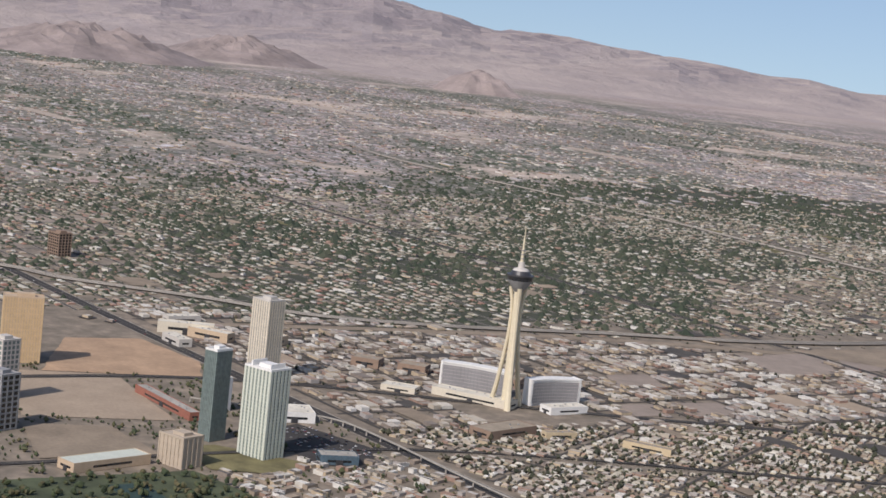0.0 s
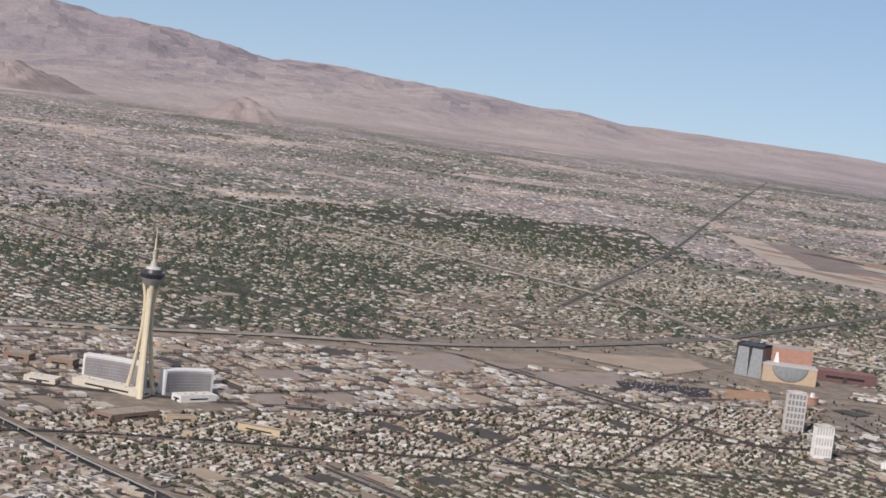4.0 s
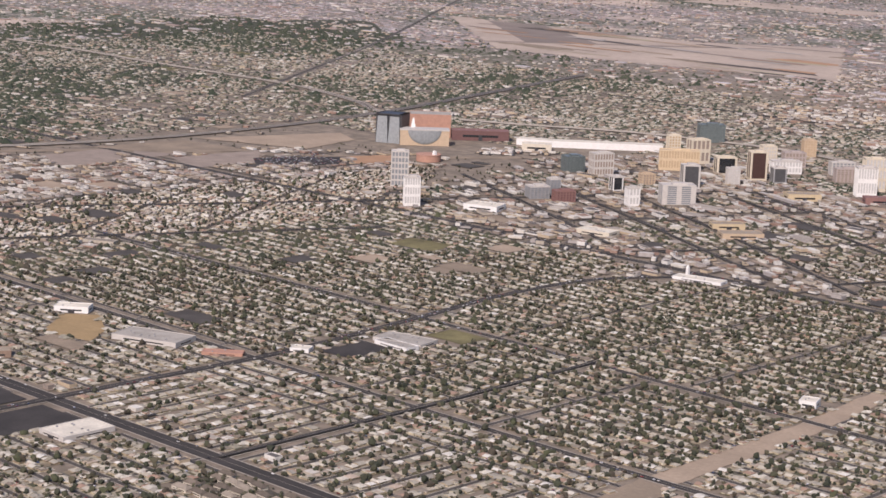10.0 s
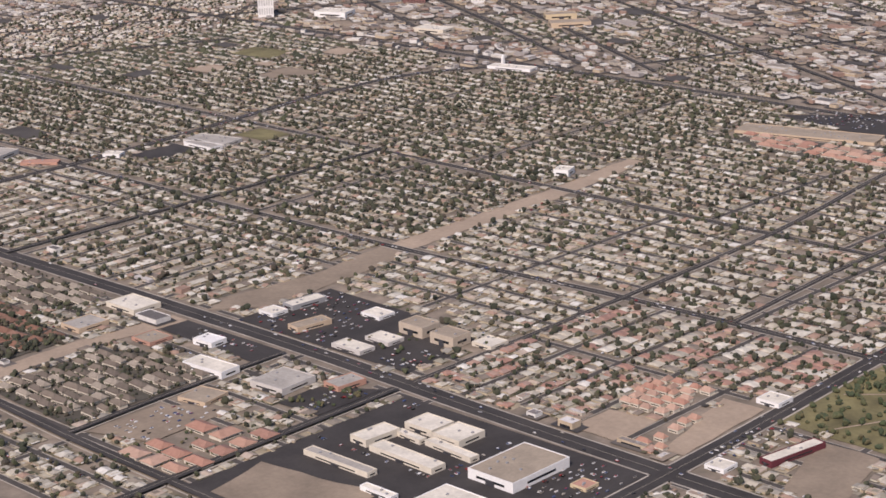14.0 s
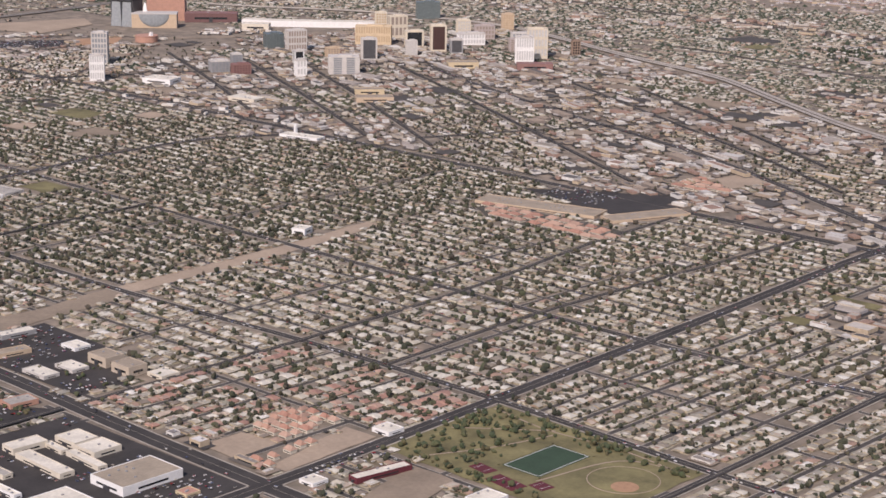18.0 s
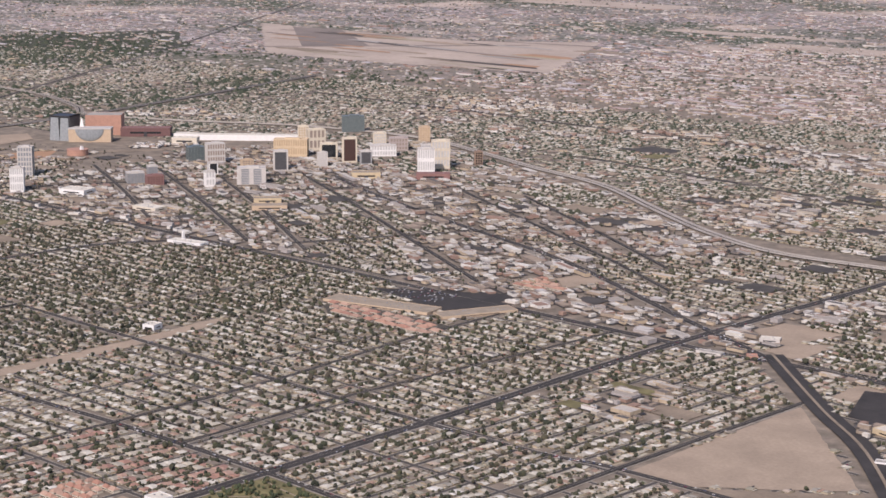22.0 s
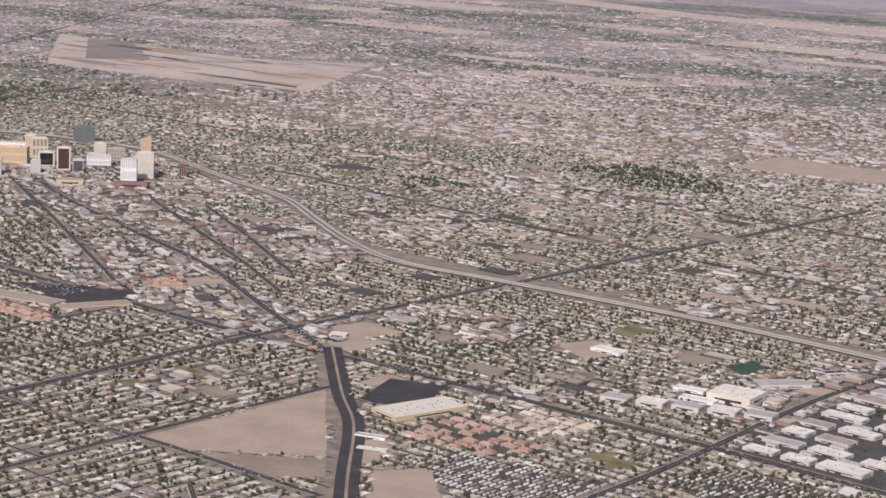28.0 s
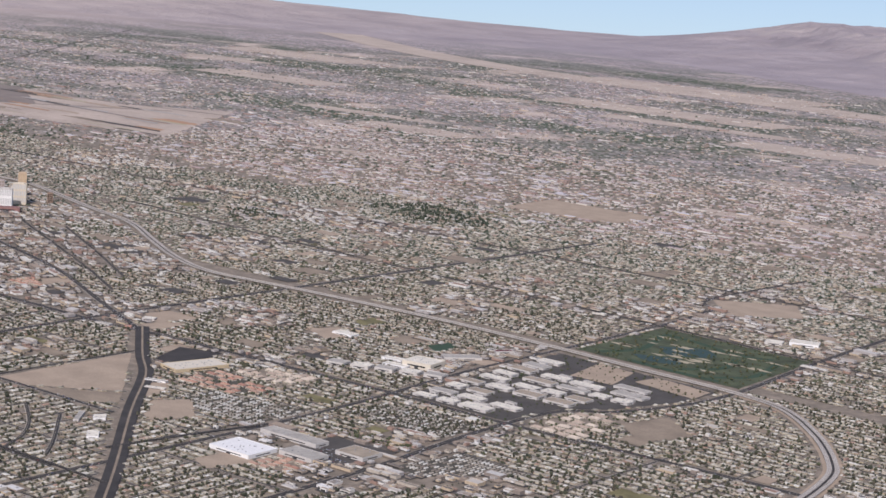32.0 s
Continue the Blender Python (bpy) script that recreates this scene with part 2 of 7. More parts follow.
M = dict(
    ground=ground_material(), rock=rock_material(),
    apronstone=plain("old_apron", (0.23, 0.19, 0.16), 0.9, 0.15, 0.08),
    sand3=plain("ochre_field", (0.34, 0.24, 0.12), 0.95, 0.15, 0.4, fine=3.0),
    darkrock=plain("dark_rock", (0.28, 0.23, 0.215), 0.95, 0.25, 0.06, fine=0.4),
    asphalt=plain("asphalt", (0.045, 0.040, 0.036), 0.9, 0.32, 0.35, fine=4.0),
    clay=plain("clay_field", (0.42, 0.285, 0.18), 0.95, 0.2, 0.3, fine=2.0),
    # paving darkened to include tree shade between the blocks
    courtyard=plain("courtyard", (0.080, 0.072, 0.055), 0.95, 0.35, 1.2, fine=5.0),
    street=plain("worn_asphalt", (0.075, 0.067, 0.058), 0.9, 0.25, 0.4),
    concrete=plain("concrete", (0.38, 0.35, 0.31), 0.85, 0.12, 0.5),
    freeway_concrete=plain("freeway_concrete", (0.46, 0.42, 0.37), 0.85, 0.15, 0.2),
    dusty_concrete=plain("dusty_concrete", (0.29, 0.255, 0.22), 0.85, 0.2, 0.2),
    old_concrete=plain("old_concrete", (0.20, 0.18, 0.165), 0.85, 0.2, 0.2),
    line=plain("road_paint", (0.7, 0.7, 0.66), 0.6, 0.1),
    centre_paint=plain("worn_centre_paint", (0.30, 0.27, 0.21), 0.8, 0.3, 1.5),
    pavement=plain("pale_pavement", (0.40, 0.36, 0.30), 0.9, 0.22, 0.8, fine=5.0),
    # lawn green darkened by the trees' shade, held in the colour
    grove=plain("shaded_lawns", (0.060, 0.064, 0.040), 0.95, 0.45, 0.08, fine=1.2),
    dirt=plain("bare_dirt", (0.37, 0.29, 0.21), 0.95, 0.14, 0.25, fine=3.0),
    reddirt=plain("red_dirt", (0.40, 0.24, 0.14), 0.95, 0.16, 0.25, fine=3.0),
    packed=plain("packed_earth", (0.30, 0.245, 0.20), 0.95, 0.16, 0.4, fine=4.0),
    greydirt=plain("grey_dirt", (0.27, 0.215, 0.155), 0.95, 0.22, 0.25, fine=3.0),
    grass=plain("dry_grass", (0.175, 0.155, 0.07), 0.95, 0.45, 0.35, fine=4.0),
    turf=plain("green_turf", (0.034, 0.066, 0.036), 0.95, 0.12, 0.8, fine=5.0),
    fairway=plain("fairway", (0.068, 0.082, 0.042), 0.95, 0.45, 0.3, fine=3.0),
    sand2=plain("pale_desert", (0.45, 0.37, 0.30), 0.95, 0.14, 0.05, fine=0.6),
    sand=plain("bunker_sand", (0.40, 0.35, 0.24), 0.95, 0.08),
    water=glassy("pond_water", (0.028, 0.060, 0.048), 0.7),
    court=plain("red_court", (0.115, 0.022, 0.03), 0.85, 0.12, 1.0),
    cream=plain("cream_paint", (0.64, 0.58, 0.47), 0.7, 0.07),
    white=plain("white_paint", (0.78, 0.77, 0.74), 0.7, 0.06),
    offwhite=plain("off_white_paint", (0.54, 0.51, 0.47), 0.7, 0.08),
    tan=plain("tan_stucco", (0.52, 0.40, 0.28), 0.85, 0.08),
    yellow=plain("yellow_stucco", (0.56, 0.45, 0.29), 0.85, 0.08),
    brown=plain("brown_stucco", (0.27, 0.19, 0.14), 0.85, 0.1),
    brick=plain("red_brick", (0.30, 0.12, 0.085), 0.85, 0.12),
    pink=plain("salmon_stucco", (0.46, 0.26, 0.19), 0.85, 0.1),
    grey=plain("grey_panel", (0.30, 0.30, 0.30), 0.7, 0.08),
    dark=plain("dark_panel", (0.05, 0.05, 0.055), 0.4, 0.2),
    roofwhite=plain("white_roof", (0.68, 0.635, 0.53), 0.85, 0.16, 0.8, fine=5.0),
    rooftan=plain("gravel_roof", (0.33, 0.275, 0.205), 0.95, 0.16, 0.8, fine=5.0),
    roofgrey=plain("grey_roof", (0.38, 0.355, 0.31), 0.9, 0.18, 0.8, fine=5.0),
    tile=picked("clay_tile", [(0.35, 0.205, 0.155), (0.30, 0.18, 0.14), (0.40, 0.27, 0.21), (0.34, 0.235, 0.19)], 0.85),
    glass=glassy("blue_glass", (0.10, 0.15, 0.19)),
    greenglass=glassy("green_glass", (0.21, 0.26, 0.25)),
    darkglass=glassy("dark_glass", (0.025, 0.028, 0.032)),
    steel=plain("steel", (0.45, 0.45, 0.46), 0.4, 0.08, metal=0.8),
    housewall=picked("house_stucco", [(0.42, 0.36, 0.248), (0.52, 0.46, 0.331), (0.37, 0.30, 0.202), (0.56, 0.52, 0.405), (0.32, 0.25, 0.166), (0.46, 0.38, 0.267)]),
    houseroof=picked("shingle_roof", [(0.36, 0.33, 0.265), (0.50, 0.47, 0.394), (0.24, 0.21, 0.167), (0.42, 0.38, 0.305), (0.58, 0.55, 0.473), (0.21, 0.175, 0.138), (0.38, 0.35, 0.286), (0.30, 0.28, 0.236), (0.47, 0.43, 0.345), (0.33, 0.225, 0.167), (0.53, 0.50, 0.424), (0.28, 0.26, 0.197), (0.44, 0.36, 0.286), (0.62, 0.60, 0.541)]),
    shoproof=picked("membrane_roof", [(0.56, 0.53, 0.47), (0.25, 0.22, 0.18), (0.66, 0.64, 0.58), (0.16, 0.14, 0.12), (0.46, 0.42, 0.36), (0.13, 0.12, 0.11), (0.30, 0.20, 0.15), (0.40, 0.36, 0.30), (0.50, 0.46, 0.40), (0.12, 0.11, 0.10), (0.34, 0.27, 0.20), (0.52, 0.50, 0.46), (0.36, 0.32, 0.27)]),
    carpaint=picked("car_paint", [(0.6, 0.6, 0.6), (0.03, 0.03, 0.035), (0.75, 0.75, 0.74), (0.20, 0.21, 0.22), (0.25, 0.03, 0.03), (0.05, 0.08, 0.18), (0.35, 0.32, 0.27)], 0.35),
    leaf=picked("foliage", [(0.044, 0.050, 0.029), (0.060, 0.062, 0.036), (0.034, 0.040, 0.024), (0.084, 0.077, 0.048), (0.048, 0.051, 0.032), (0.066, 0.073, 0.037), (0.064, 0.054, 0.038)], 0.9, scale=8.0),
    leaffar=picked("dark_foliage", [(0.040, 0.054, 0.033), (0.055, 0.066, 0.042), (0.034, 0.047, 0.030), (0.066, 0.074, 0.048)], 0.95, scale=8.0),
    leafpark=picked("park_foliage", [(0.055, 0.072, 0.030), (0.078, 0.084, 0.038), (0.045, 0.062, 0.030), (0.10, 0.088, 0.042)], 0.9, scale=8.0),
)


# ---- mesh helpers ----
def mesh_of(name, v, quads=(), tris=(), mats=(), qi=None, ti=None):
    v = np.asarray(v, dtype=np.float32).reshape(-1, 3) * S
    q = np.asarray(quads, dtype=np.int32).reshape(-1, 4)
    r = np.asarray(tris, dtype=np.int32).reshape(-1, 3)
    me = bpy.data.meshes.new(name)
    me.vertices.add(len(v))
    me.vertices.foreach_set("co", v.ravel())
    me.loops.add(q.size + r.size)
    me.loops.foreach_set("vertex_index", np.concatenate([q.ravel(), r.ravel()]))
    me.polygons.add(len(q) + len(r))
    start = np.concatenate([np.arange(len(q)) * 4, q.size + np.arange(len(r)) * 3]).astype(np.int32)
    me.polygons.foreach_set("loop_start", start)
    for m in mats:
        me.materials.append(M[m])
    if qi is not None or ti is not None:
        a = np.zeros(len(q), np.int32) if qi is None else np.asarray(qi, np.int32)
        b = np.zeros(len(r), np.int32) if ti is None else np.asarray(ti, np.int32)
        me.polygons.foreach_set("material_index", np.concatenate([a, b]))
    me.polygons.foreach_set("use_smooth", np.zeros(len(q) + len(r), dtype=bool))
    me.update(calc_edges=True)
    me.validate()
    return me


BOXQ = [(0, 3, 2, 1), (4, 5, 6, 7), (0, 1, 5, 4), (1, 2, 6, 5), (2, 3, 7, 6), (3, 0, 4, 7)]


def box(cx, cy, z0, w, d, h, taper=0.0):
    a, b = w / 2, d / 2
    p, q = a * (1 - taper), b * (1 - taper)
    return np.array([(cx - a, cy - b, z0), (cx + a, cy - b, z0), (cx + a, cy + b, z0), (cx - a, cy + b, z0),
                     (cx - p, cy - q, z0 + h), (cx + p, cy - q, z0 + h), (cx + p, cy + q, z0 + h), (cx - p, cy + q, z0 + h)])


def boxes(blist):
    v = np.concatenate(blist)
    q = np.concatenate([np.array(BOXQ) + 8 * k for k in range(len(blist))])
    return v, q


def thing(name, label, category, x, y, z=0.0, turn=0.0, group=""):
    ob = new(name)
    ob.empty_display_size = 0.2
    ob.matrix_world = pose(x * S, y * S, z * S, 0, 0, turn)
    return tagged(ob, label, category, group)


def part(name, parent, v, quads=(), tris=(), mat="white", label=""):
    ob = new(name, mesh_of(name, v, quads, tris, [mat]))
    ob.parent = parent
    return tagged(ob, label) if label else ob


def part_at(name, parent, mesh, x, y, z):
    ob = new(name, mesh)
    ob.parent = parent
    ob.location = (x * S, y * S, z * S)
    return ob


def lathe(profile, seg=24, cx=0.0, cy=0.0):
    v, q = [], []
    for r, z in profile:
        for k in range(seg):
            a = 2 * math.pi * k / seg
            v.append((cx + r * math.cos(a), cy + r * math.sin(a), z))
    for i in range(len(profile) - 1):
        for k in range(seg):
            n = (k + 1) % seg
            q.append((i * seg + k, i * seg + n, (i + 1) * seg + n, (i + 1) * seg + k))
    return np.array(v), q


def ribbon(points, width, z=0.0, left=0.0):
    """A flat strip along a line of points, width wide, shifted left of it."""
    p = np.array(points, float)
    d = np.gradient(p, axis=0)
    d /= np.linalg.norm(d, axis=1, keepdims=True)
    n = np.stack([-d[:, 1], d[:, 0]], 1)
    a, b = p + n * (left - width / 2), p + n * (left + width / 2)
    v = np.zeros((2 * len(p), 3))
    v[0::2, :2], v[1::2, :2] = a, b
    v[:, 2] = z
    return v, [(2 * i, 2 * i + 2, 2 * i + 3, 2 * i + 1) for i in range(len(p) - 1)]


def smooth_line(points, n=8):
    """Catmull-Rom through the points."""
    p = [Vector((*q, 0)) for q in points]
    p = [p[0] * 2 - p[1], *p, p[-1] * 2 - p[-2]]
    out = []
    for i in range(1, len(p) - 2):
        for k in range(n):
            u = k / n
            c = 0.5 * (2 * p[i] + (p[i + 1] - p[i - 1]) * u + (2 * p[i - 1] - 5 * p[i] + 4 * p[i + 1] - p[i + 2]) * u * u + (3 * p[i] - p[i - 1] - 3 * p[i + 1] + p[i + 2]) * u ** 3)
            out.append((c.x, c.y))
    return out + [tuple(p[-2].xy)]


def slab(name, poly, z, mat, label, category, thick=0.03, ragged=0.0, kind="structure"):
    """A thin sheet of ground cover with an outline of its own."""
    pts = []
    n = len(poly)
    for i in range(n):
        a, b = Vector(poly[i]), Vector(poly[(i + 1) % n])
        k = max(1, int((b - a).length / 2.5)) if ragged else 1
        for j in range(k):
            c = a.lerp(b, j / k)
            if ragged and j:
                c += Vector((random.uniform(-ragged, ragged), random.uniform(-ragged, ragged)))
            pts.append(c)
    bm = bmesh.new()
    f = bm.faces.new([bm.verts.new((p.x * S, p.y * S, z * S)) for p in pts])
    if f.calc_area() and f.normal.z < 0:
        f.normal_flip()
    bm.normal_update()
    if f.normal.z < 0:
        f.normal_flip()
    bmesh.ops.triangulate(bm, faces=bm.faces[:])
    me = bpy.data.meshes.new(name)
    bm.to_mesh(me)
    bm.free()
    me.materials.append(M[mat])
    ob = new(name, me)
    return tagged(ob, label, category, kind=kind)


def scatter(name, tv, tq, tt, qi, ti, mats, x, y, z, turn, sc, label, category):
    """Many alike things, too many to count, in one mesh."""
    k, n = len(x), len(tv)
    c, s = np.cos(turn)[:, None], np.sin(turn)[:, None]
    px, py, pz = (np.asarray(tv)[None, :, i] * sc[:, i:i + 1] for i in range(3))
    v = np.stack([c * px - s * py + x[:, None], s * px + c * py + y[:, None], pz + np.asarray(z)[:, None]], 2).reshape(-1, 3)
    off = (np.arange(k) * n)[:, None, None]
    q = (np.asarray(tq, int).reshape(1, -1, 4) + off).reshape(-1, 4)
    r = (np.asarray(tt, int).reshape(1, -1, 3) + off).reshape(-1, 3)
    me = mesh_of(name, v, q, r, mats, np.tile(qi, k) if len(q) else None, np.tile(ti, k) if len(r) else None)
    return tagged(new(name, me), label, category, kind="stuff")


def inside(px, py, poly):
    hit = np.zeros(len(px), bool)
    n = len(poly)
    for i in range(n):
        (x0, y0), (x1, y1) = poly[i], poly[(i + 1) % n]
        if y0 == y1:
            continue
        hit ^= ((y0 > py) != (y1 > py)) & (px < (x1 - x0) * (py - y0) / (y1 - y0) + x0)
    return hit


def near_line(px, py, line, reach):
    hit = np.zeros(len(px), bool)
    for (x0, y0), (x1, y1) in zip(line[:-1], line[1:]):
        dx, dy = x1 - x0, y1 - y0
        u = np.clip(((px - x0) * dx + (py - y0) * dy) / (dx * dx + dy * dy + 1e-9), 0, 1)
        hit |= np.hypot(px - x0 - u * dx, py - y0 - u * dy) < reach
    return hit


# ---- the valley floor, out to the foot of the mountains ----
HUB = (320, -210)
rings = np.concatenate([[0], np.geomspace(40, 2640, 58)])
seg = 180
gv = [(HUB[0] + r * math.cos(2 * math.pi * k / seg), HUB[1] + r * math.sin(2 * math.pi * k / seg), -0.06) for r in rings[1:] for k in range(seg)]
gq = [(i * seg + k, i * seg + (k + 1) % seg, (i + 1) * seg + (k + 1) % seg, (i + 1) * seg + k) for i in range(len(rings) - 2) for k in range(seg)]
gv.append((*HUB, -0.06))
gt = [(len(gv) - 1, k, (k + 1) % seg) for k in range(seg)]
tagged(new("ground", mesh_of("ground", gv, gq, gt, ["ground"])), "sandy desert valley floor speckled with far roofs and trees", "ground", kind="structure")

# mountain ranges round the valley: crest heights by bearing from the hub
CREST_AT = [-180, -120, -90, -75, -69, -61.6, -58.2, -56.5, -55, -53.5, -50.4, -48.4, -46.5, -45.1, -43.8, -41, -38, -36, -33, -30, -27, -24.6, -22.8, -20, -18, -16, -13, -5, 20, 60, 120, 180]
CREST_Z = [40, 50, 60, 72, 80, 84, 75, 66, 50, 51, 45, 37, 29, 30, 20, 20, 18, 15, 11, 7, 5, 6, 15, 36, 50, 62, 70, 72, 70, 60, 40, 40]


def mountain_height(r, az):
    """Alluvial apron, then craggy ranges behind one another, up to the crest and down again."""
    crest = float(np.interp(az, CREST_AT, CREST_Z))
    foot = float(np.interp(az, [-30, -22, -19, -13, -6, 30], [1900, 1890, 1850, 1700, 1660, 1640])) + (160 if az < -26 else 30) * noise.noise(Vector((az * 0.08, 3.1, 0)))
    rise = min(1.0, max(0.0, (r - foot) / (2600 - foot)))
    x, y = r * math.sin(radians(az)) * 0.001, r * math.cos(radians(az)) * 0.001
    crag = noise.ridged_multi_fractal(Vector((x * 4.2, y * 4.2, 1.7)), 0.9, 2.1, 6, 1.0, 2.0)
    spur = noise.ridged_multi_fractal(Vector((x * 11.0, y * 11.0, 4.4)), 1.0, 2.2, 4, 1.0, 2.0)
    fall = 1.0 if r < 2640 else max(0.1, 1 - (r - 2640) / 700)
    apron = 0.22 * rise
    steep = max(0.0, (rise - 0.30) / 0.70) ** 1.3
    shape = apron + steep * (0.22 + 0.40 * crag + 0.12 * spur)
    lift = min(1.0, shape) if r < 2560 else shape * 0.5 + 0.5 * min(1.0, 0.86 + 0.10 * crag)
    return crest * lift * fall - 3.0 * (1 - rise) * (rise < 1)


mv, mq = [], []
m_r = np.concatenate([np.linspace(1650, 2100, 12), np.linspace(2120, 2740, 62), [2800.0, 2860.0]])
m_a = np.arange(-110, 61, 0.30)
for r in m_r:
    for a in m_a:
        t = radians(a)
        mv.append((HUB[0] + r * math.sin(t), HUB[1] + r * math.cos(t), mountain_height(r, a) if r < 2790 else -4.0 - 20 * (r > 2850)))
w_ = len(m_a)
for i in range(len(m_r) - 1):
    for k in range(w_ - 1):
        mq.append((i * w_ + k, (i + 1) * w_ + k, (i + 1) * w_ + k + 1, i * w_ + k + 1))
tagged(new("mountain_range", mesh_of("mountain_range", mv, mq, (), ["rock"])), "barren brown desert mountain range, tinted mauve for haze, beyond the valley", "mountain", kind="structure")


def hill(x, y, rad, h, label):
    v, q = [], []
    nr, ns = 14, 40
    for i in range(nr + 1):
        for k in range(ns):
            a = 2 * math.pi * k / ns
            rr = rad * i / nr * (1 + 0.25 * noise.noise(Vector((math.cos(a) * 1.5, math.sin(a) * 1.5, x))))
            u = i / nr
            z = h * (1 - u * u) ** 1.5 * (1 + 0.4 * noise.noise(Vector((math.cos(a) * rr * 0.07, math.sin(a) * rr * 0.07, y * 0.1)))) - 1.0 * (i == nr)
            v.append((x + rr * math.cos(a), y + rr * math.sin(a), z))
    for i in range(nr):
        for k in range(ns):
            n = (k + 1) % ns
            q.append((i * ns + k, (i + 1) * ns + k, (i + 1) * ns + n, i * ns + n))
    tagged(new("hill", mesh_of("hill", v, q, (), ["darkrock"])), label, "hill", kind="structure")


hill(-1153, 810, 44, 20, "lone dark rocky hill on the valley floor")
hill(-1420, 700, 90, 22, "low brown foothill in front of the range")
hill(-1290, 470, 120, 24, "broad dark foothill in front of the range")

# ---- plan of the main roads ----
ROADS = [
    ("sahara", [(-330, -40), (-60, -42), (240, -38), (338, -40), (560, -41)], 3.0),
    ("eastern", [(338, -110), (338, -40), (336.5, 5), (334, 62), (331, 120), (331, 214), (330, 420)], 2.4),
    ("st_louis", [(60, 2), (183, 1.5), (256, 2), (296, 4.5), (337, 5), (376, 3.4), (452, 2)], 1.5),
    ("oakey", [(60, 46), (165, 45), (339, 42.6), (376, 46), (424, 46.5)], 1.4),
    ("charleston_west", [(-330, 124), (60, 122), (170, 121), (331, 119), (354, 121)], 2.2),
    ("charleston_east", [(354, 121), (453, 124.5), (493, 124), (557, 128), (700, 130)], 2.2),
    ("fremont", [(120, 219), (153, 204), (207, 185), (263, 166), (317, 139), (352, 122)], 1.9),
    ("mojave", [(457, -60), (457, 27), (456, 100), (450, 166), (449, 216), (447, 280), (443, 324), (431, 344), (433, 420)], 1.7),
    ("pecos", [(503, -40), (500, 55), (497, 88), (494.5, 122), (496, 148), (506, 161), (514, 186), (516, 214), (511, 276), (508, 348), (506, 520)], 1.9),
    ("maryland", [(168.7, -110), (168.7, -33), (169, 8), (165, 45), (161.5, 72), (163, 98), (176, 121)], 1.9),
    ("street_a", [(297, -38), (296.5, 5), (295, 44), (290, 84), (288, 118)], 1.0),
    ("street_b", [(314.6, 5), (313, 42), (315, 91), (316, 118)], 0.9),
    ("street_c", [(376, -38), (376, 3), (375, 46), (374.5, 100)], 1.1),
    ("boulevard", [(-36, -120), (-30, -50), (6, 12), (52, 96), (100, 190), (124, 236)], 2.2),
    ("bonanza", [(150, 306), (290, 290), (447, 281), (512, 276), (680, 272)], 1.5),
    ("washington", [(-60, 372), (240, 368), (447, 366), (660, 362)], 1.5),
    ("rancho", [(-120, 240), (-177, 322), (-265, 448), (-536, 804), (-861, 1238)], 2.2),
    ("paradise", [(22, -120), (26, -40), (60, 30), (96, 104)], 1.6),
    ("ogden", [(50, 177), (95, 155), (140, 131)], 1.2),
    ("bridger", [(72, 187), (130, 158), (186, 128)], 1.2),
    ("clark", [(100, 190), (150, 163), (205, 131)], 1.1),
    ("lewis", [(118, 210), (165, 186), (208, 163), (262, 134)], 1.2),
    ("stewart", [(170, 226), (225, 198), (268, 176), (300, 158)], 1.1),
    ("mesquite", [(190, 232), (240, 204), (284, 178)], 1.1),
    ("cross_a", [(112, 138), (128, 172), (146, 212)], 0.9),
    ("cross_b", [(150, 128), (172, 172), (192, 214)], 0.9),
    ("cross_c", [(196, 134), (214, 172), (232, 206)], 0.9),
    ("street_d", [(208, -38), (208, 4), (207, 45)], 1.0),
    ("street_e", [(448, 22), (452, 48), (457, 72)], 1.1),
    ("street_f", [(150, -76), (247, -75.2), (283, -76.5), (338, -77)], 1.5),
    ("street_g", [(277.3, -75.5), (276.5, -61), (276.3, -41)], 0.9),
    ("street_h", [(297.5, -110), (297.1, -65), (297, -41)], 1.3),
    ("street_i", [(376, -36), (409, 2), (433, 3), (470, 2.4)], 0.9),
    ("street_j", [(433.5, 3), (428, 13), (418.6, 23), (404, 34)], 0.8),
    ("street_k", [(444, 7), (435, 17), (417.6, 34)], 0.8),
]
BOULDER = [(350, 124), (379, 97), (398, 80.5), (425, 50), (470, 2), (520, -55)]
FREEWAY = [(60, 300), (91, 298), (152, 277), (194, 264), (231, 242), (264, 223), (292, 213), (321, 214.7), (348, 217), (399, 219), (448, 217), (484, 214), (514, 212), (535, 206), (555, 187), (571, 165), (579, 147), (585, 110), (588, 60), (588, 0)]
INTERSTATE = [(-175, -120), (-160, -50), (-136, -32), (-112, -8), (-90, 10), (-76, 40), (-66, 80), (-56, 110), (-50, 150), (-52, 200), (-60, 252), (-80, 320), (-110, 420)]
WEST_FREEWAY = [(-560, 300), (-470, 280), (-322, 288), (-234, 284), (-150, 282), (-119, 277), (-84, 265), (-60, 254), (-20, 268), (20, 290), (62, 300)]
RAIL = [(-84, -36), (-72, 30), (-57, 82), (-36, 124), (-12, 150), (20, 188), (50, 240), (75, 320)]


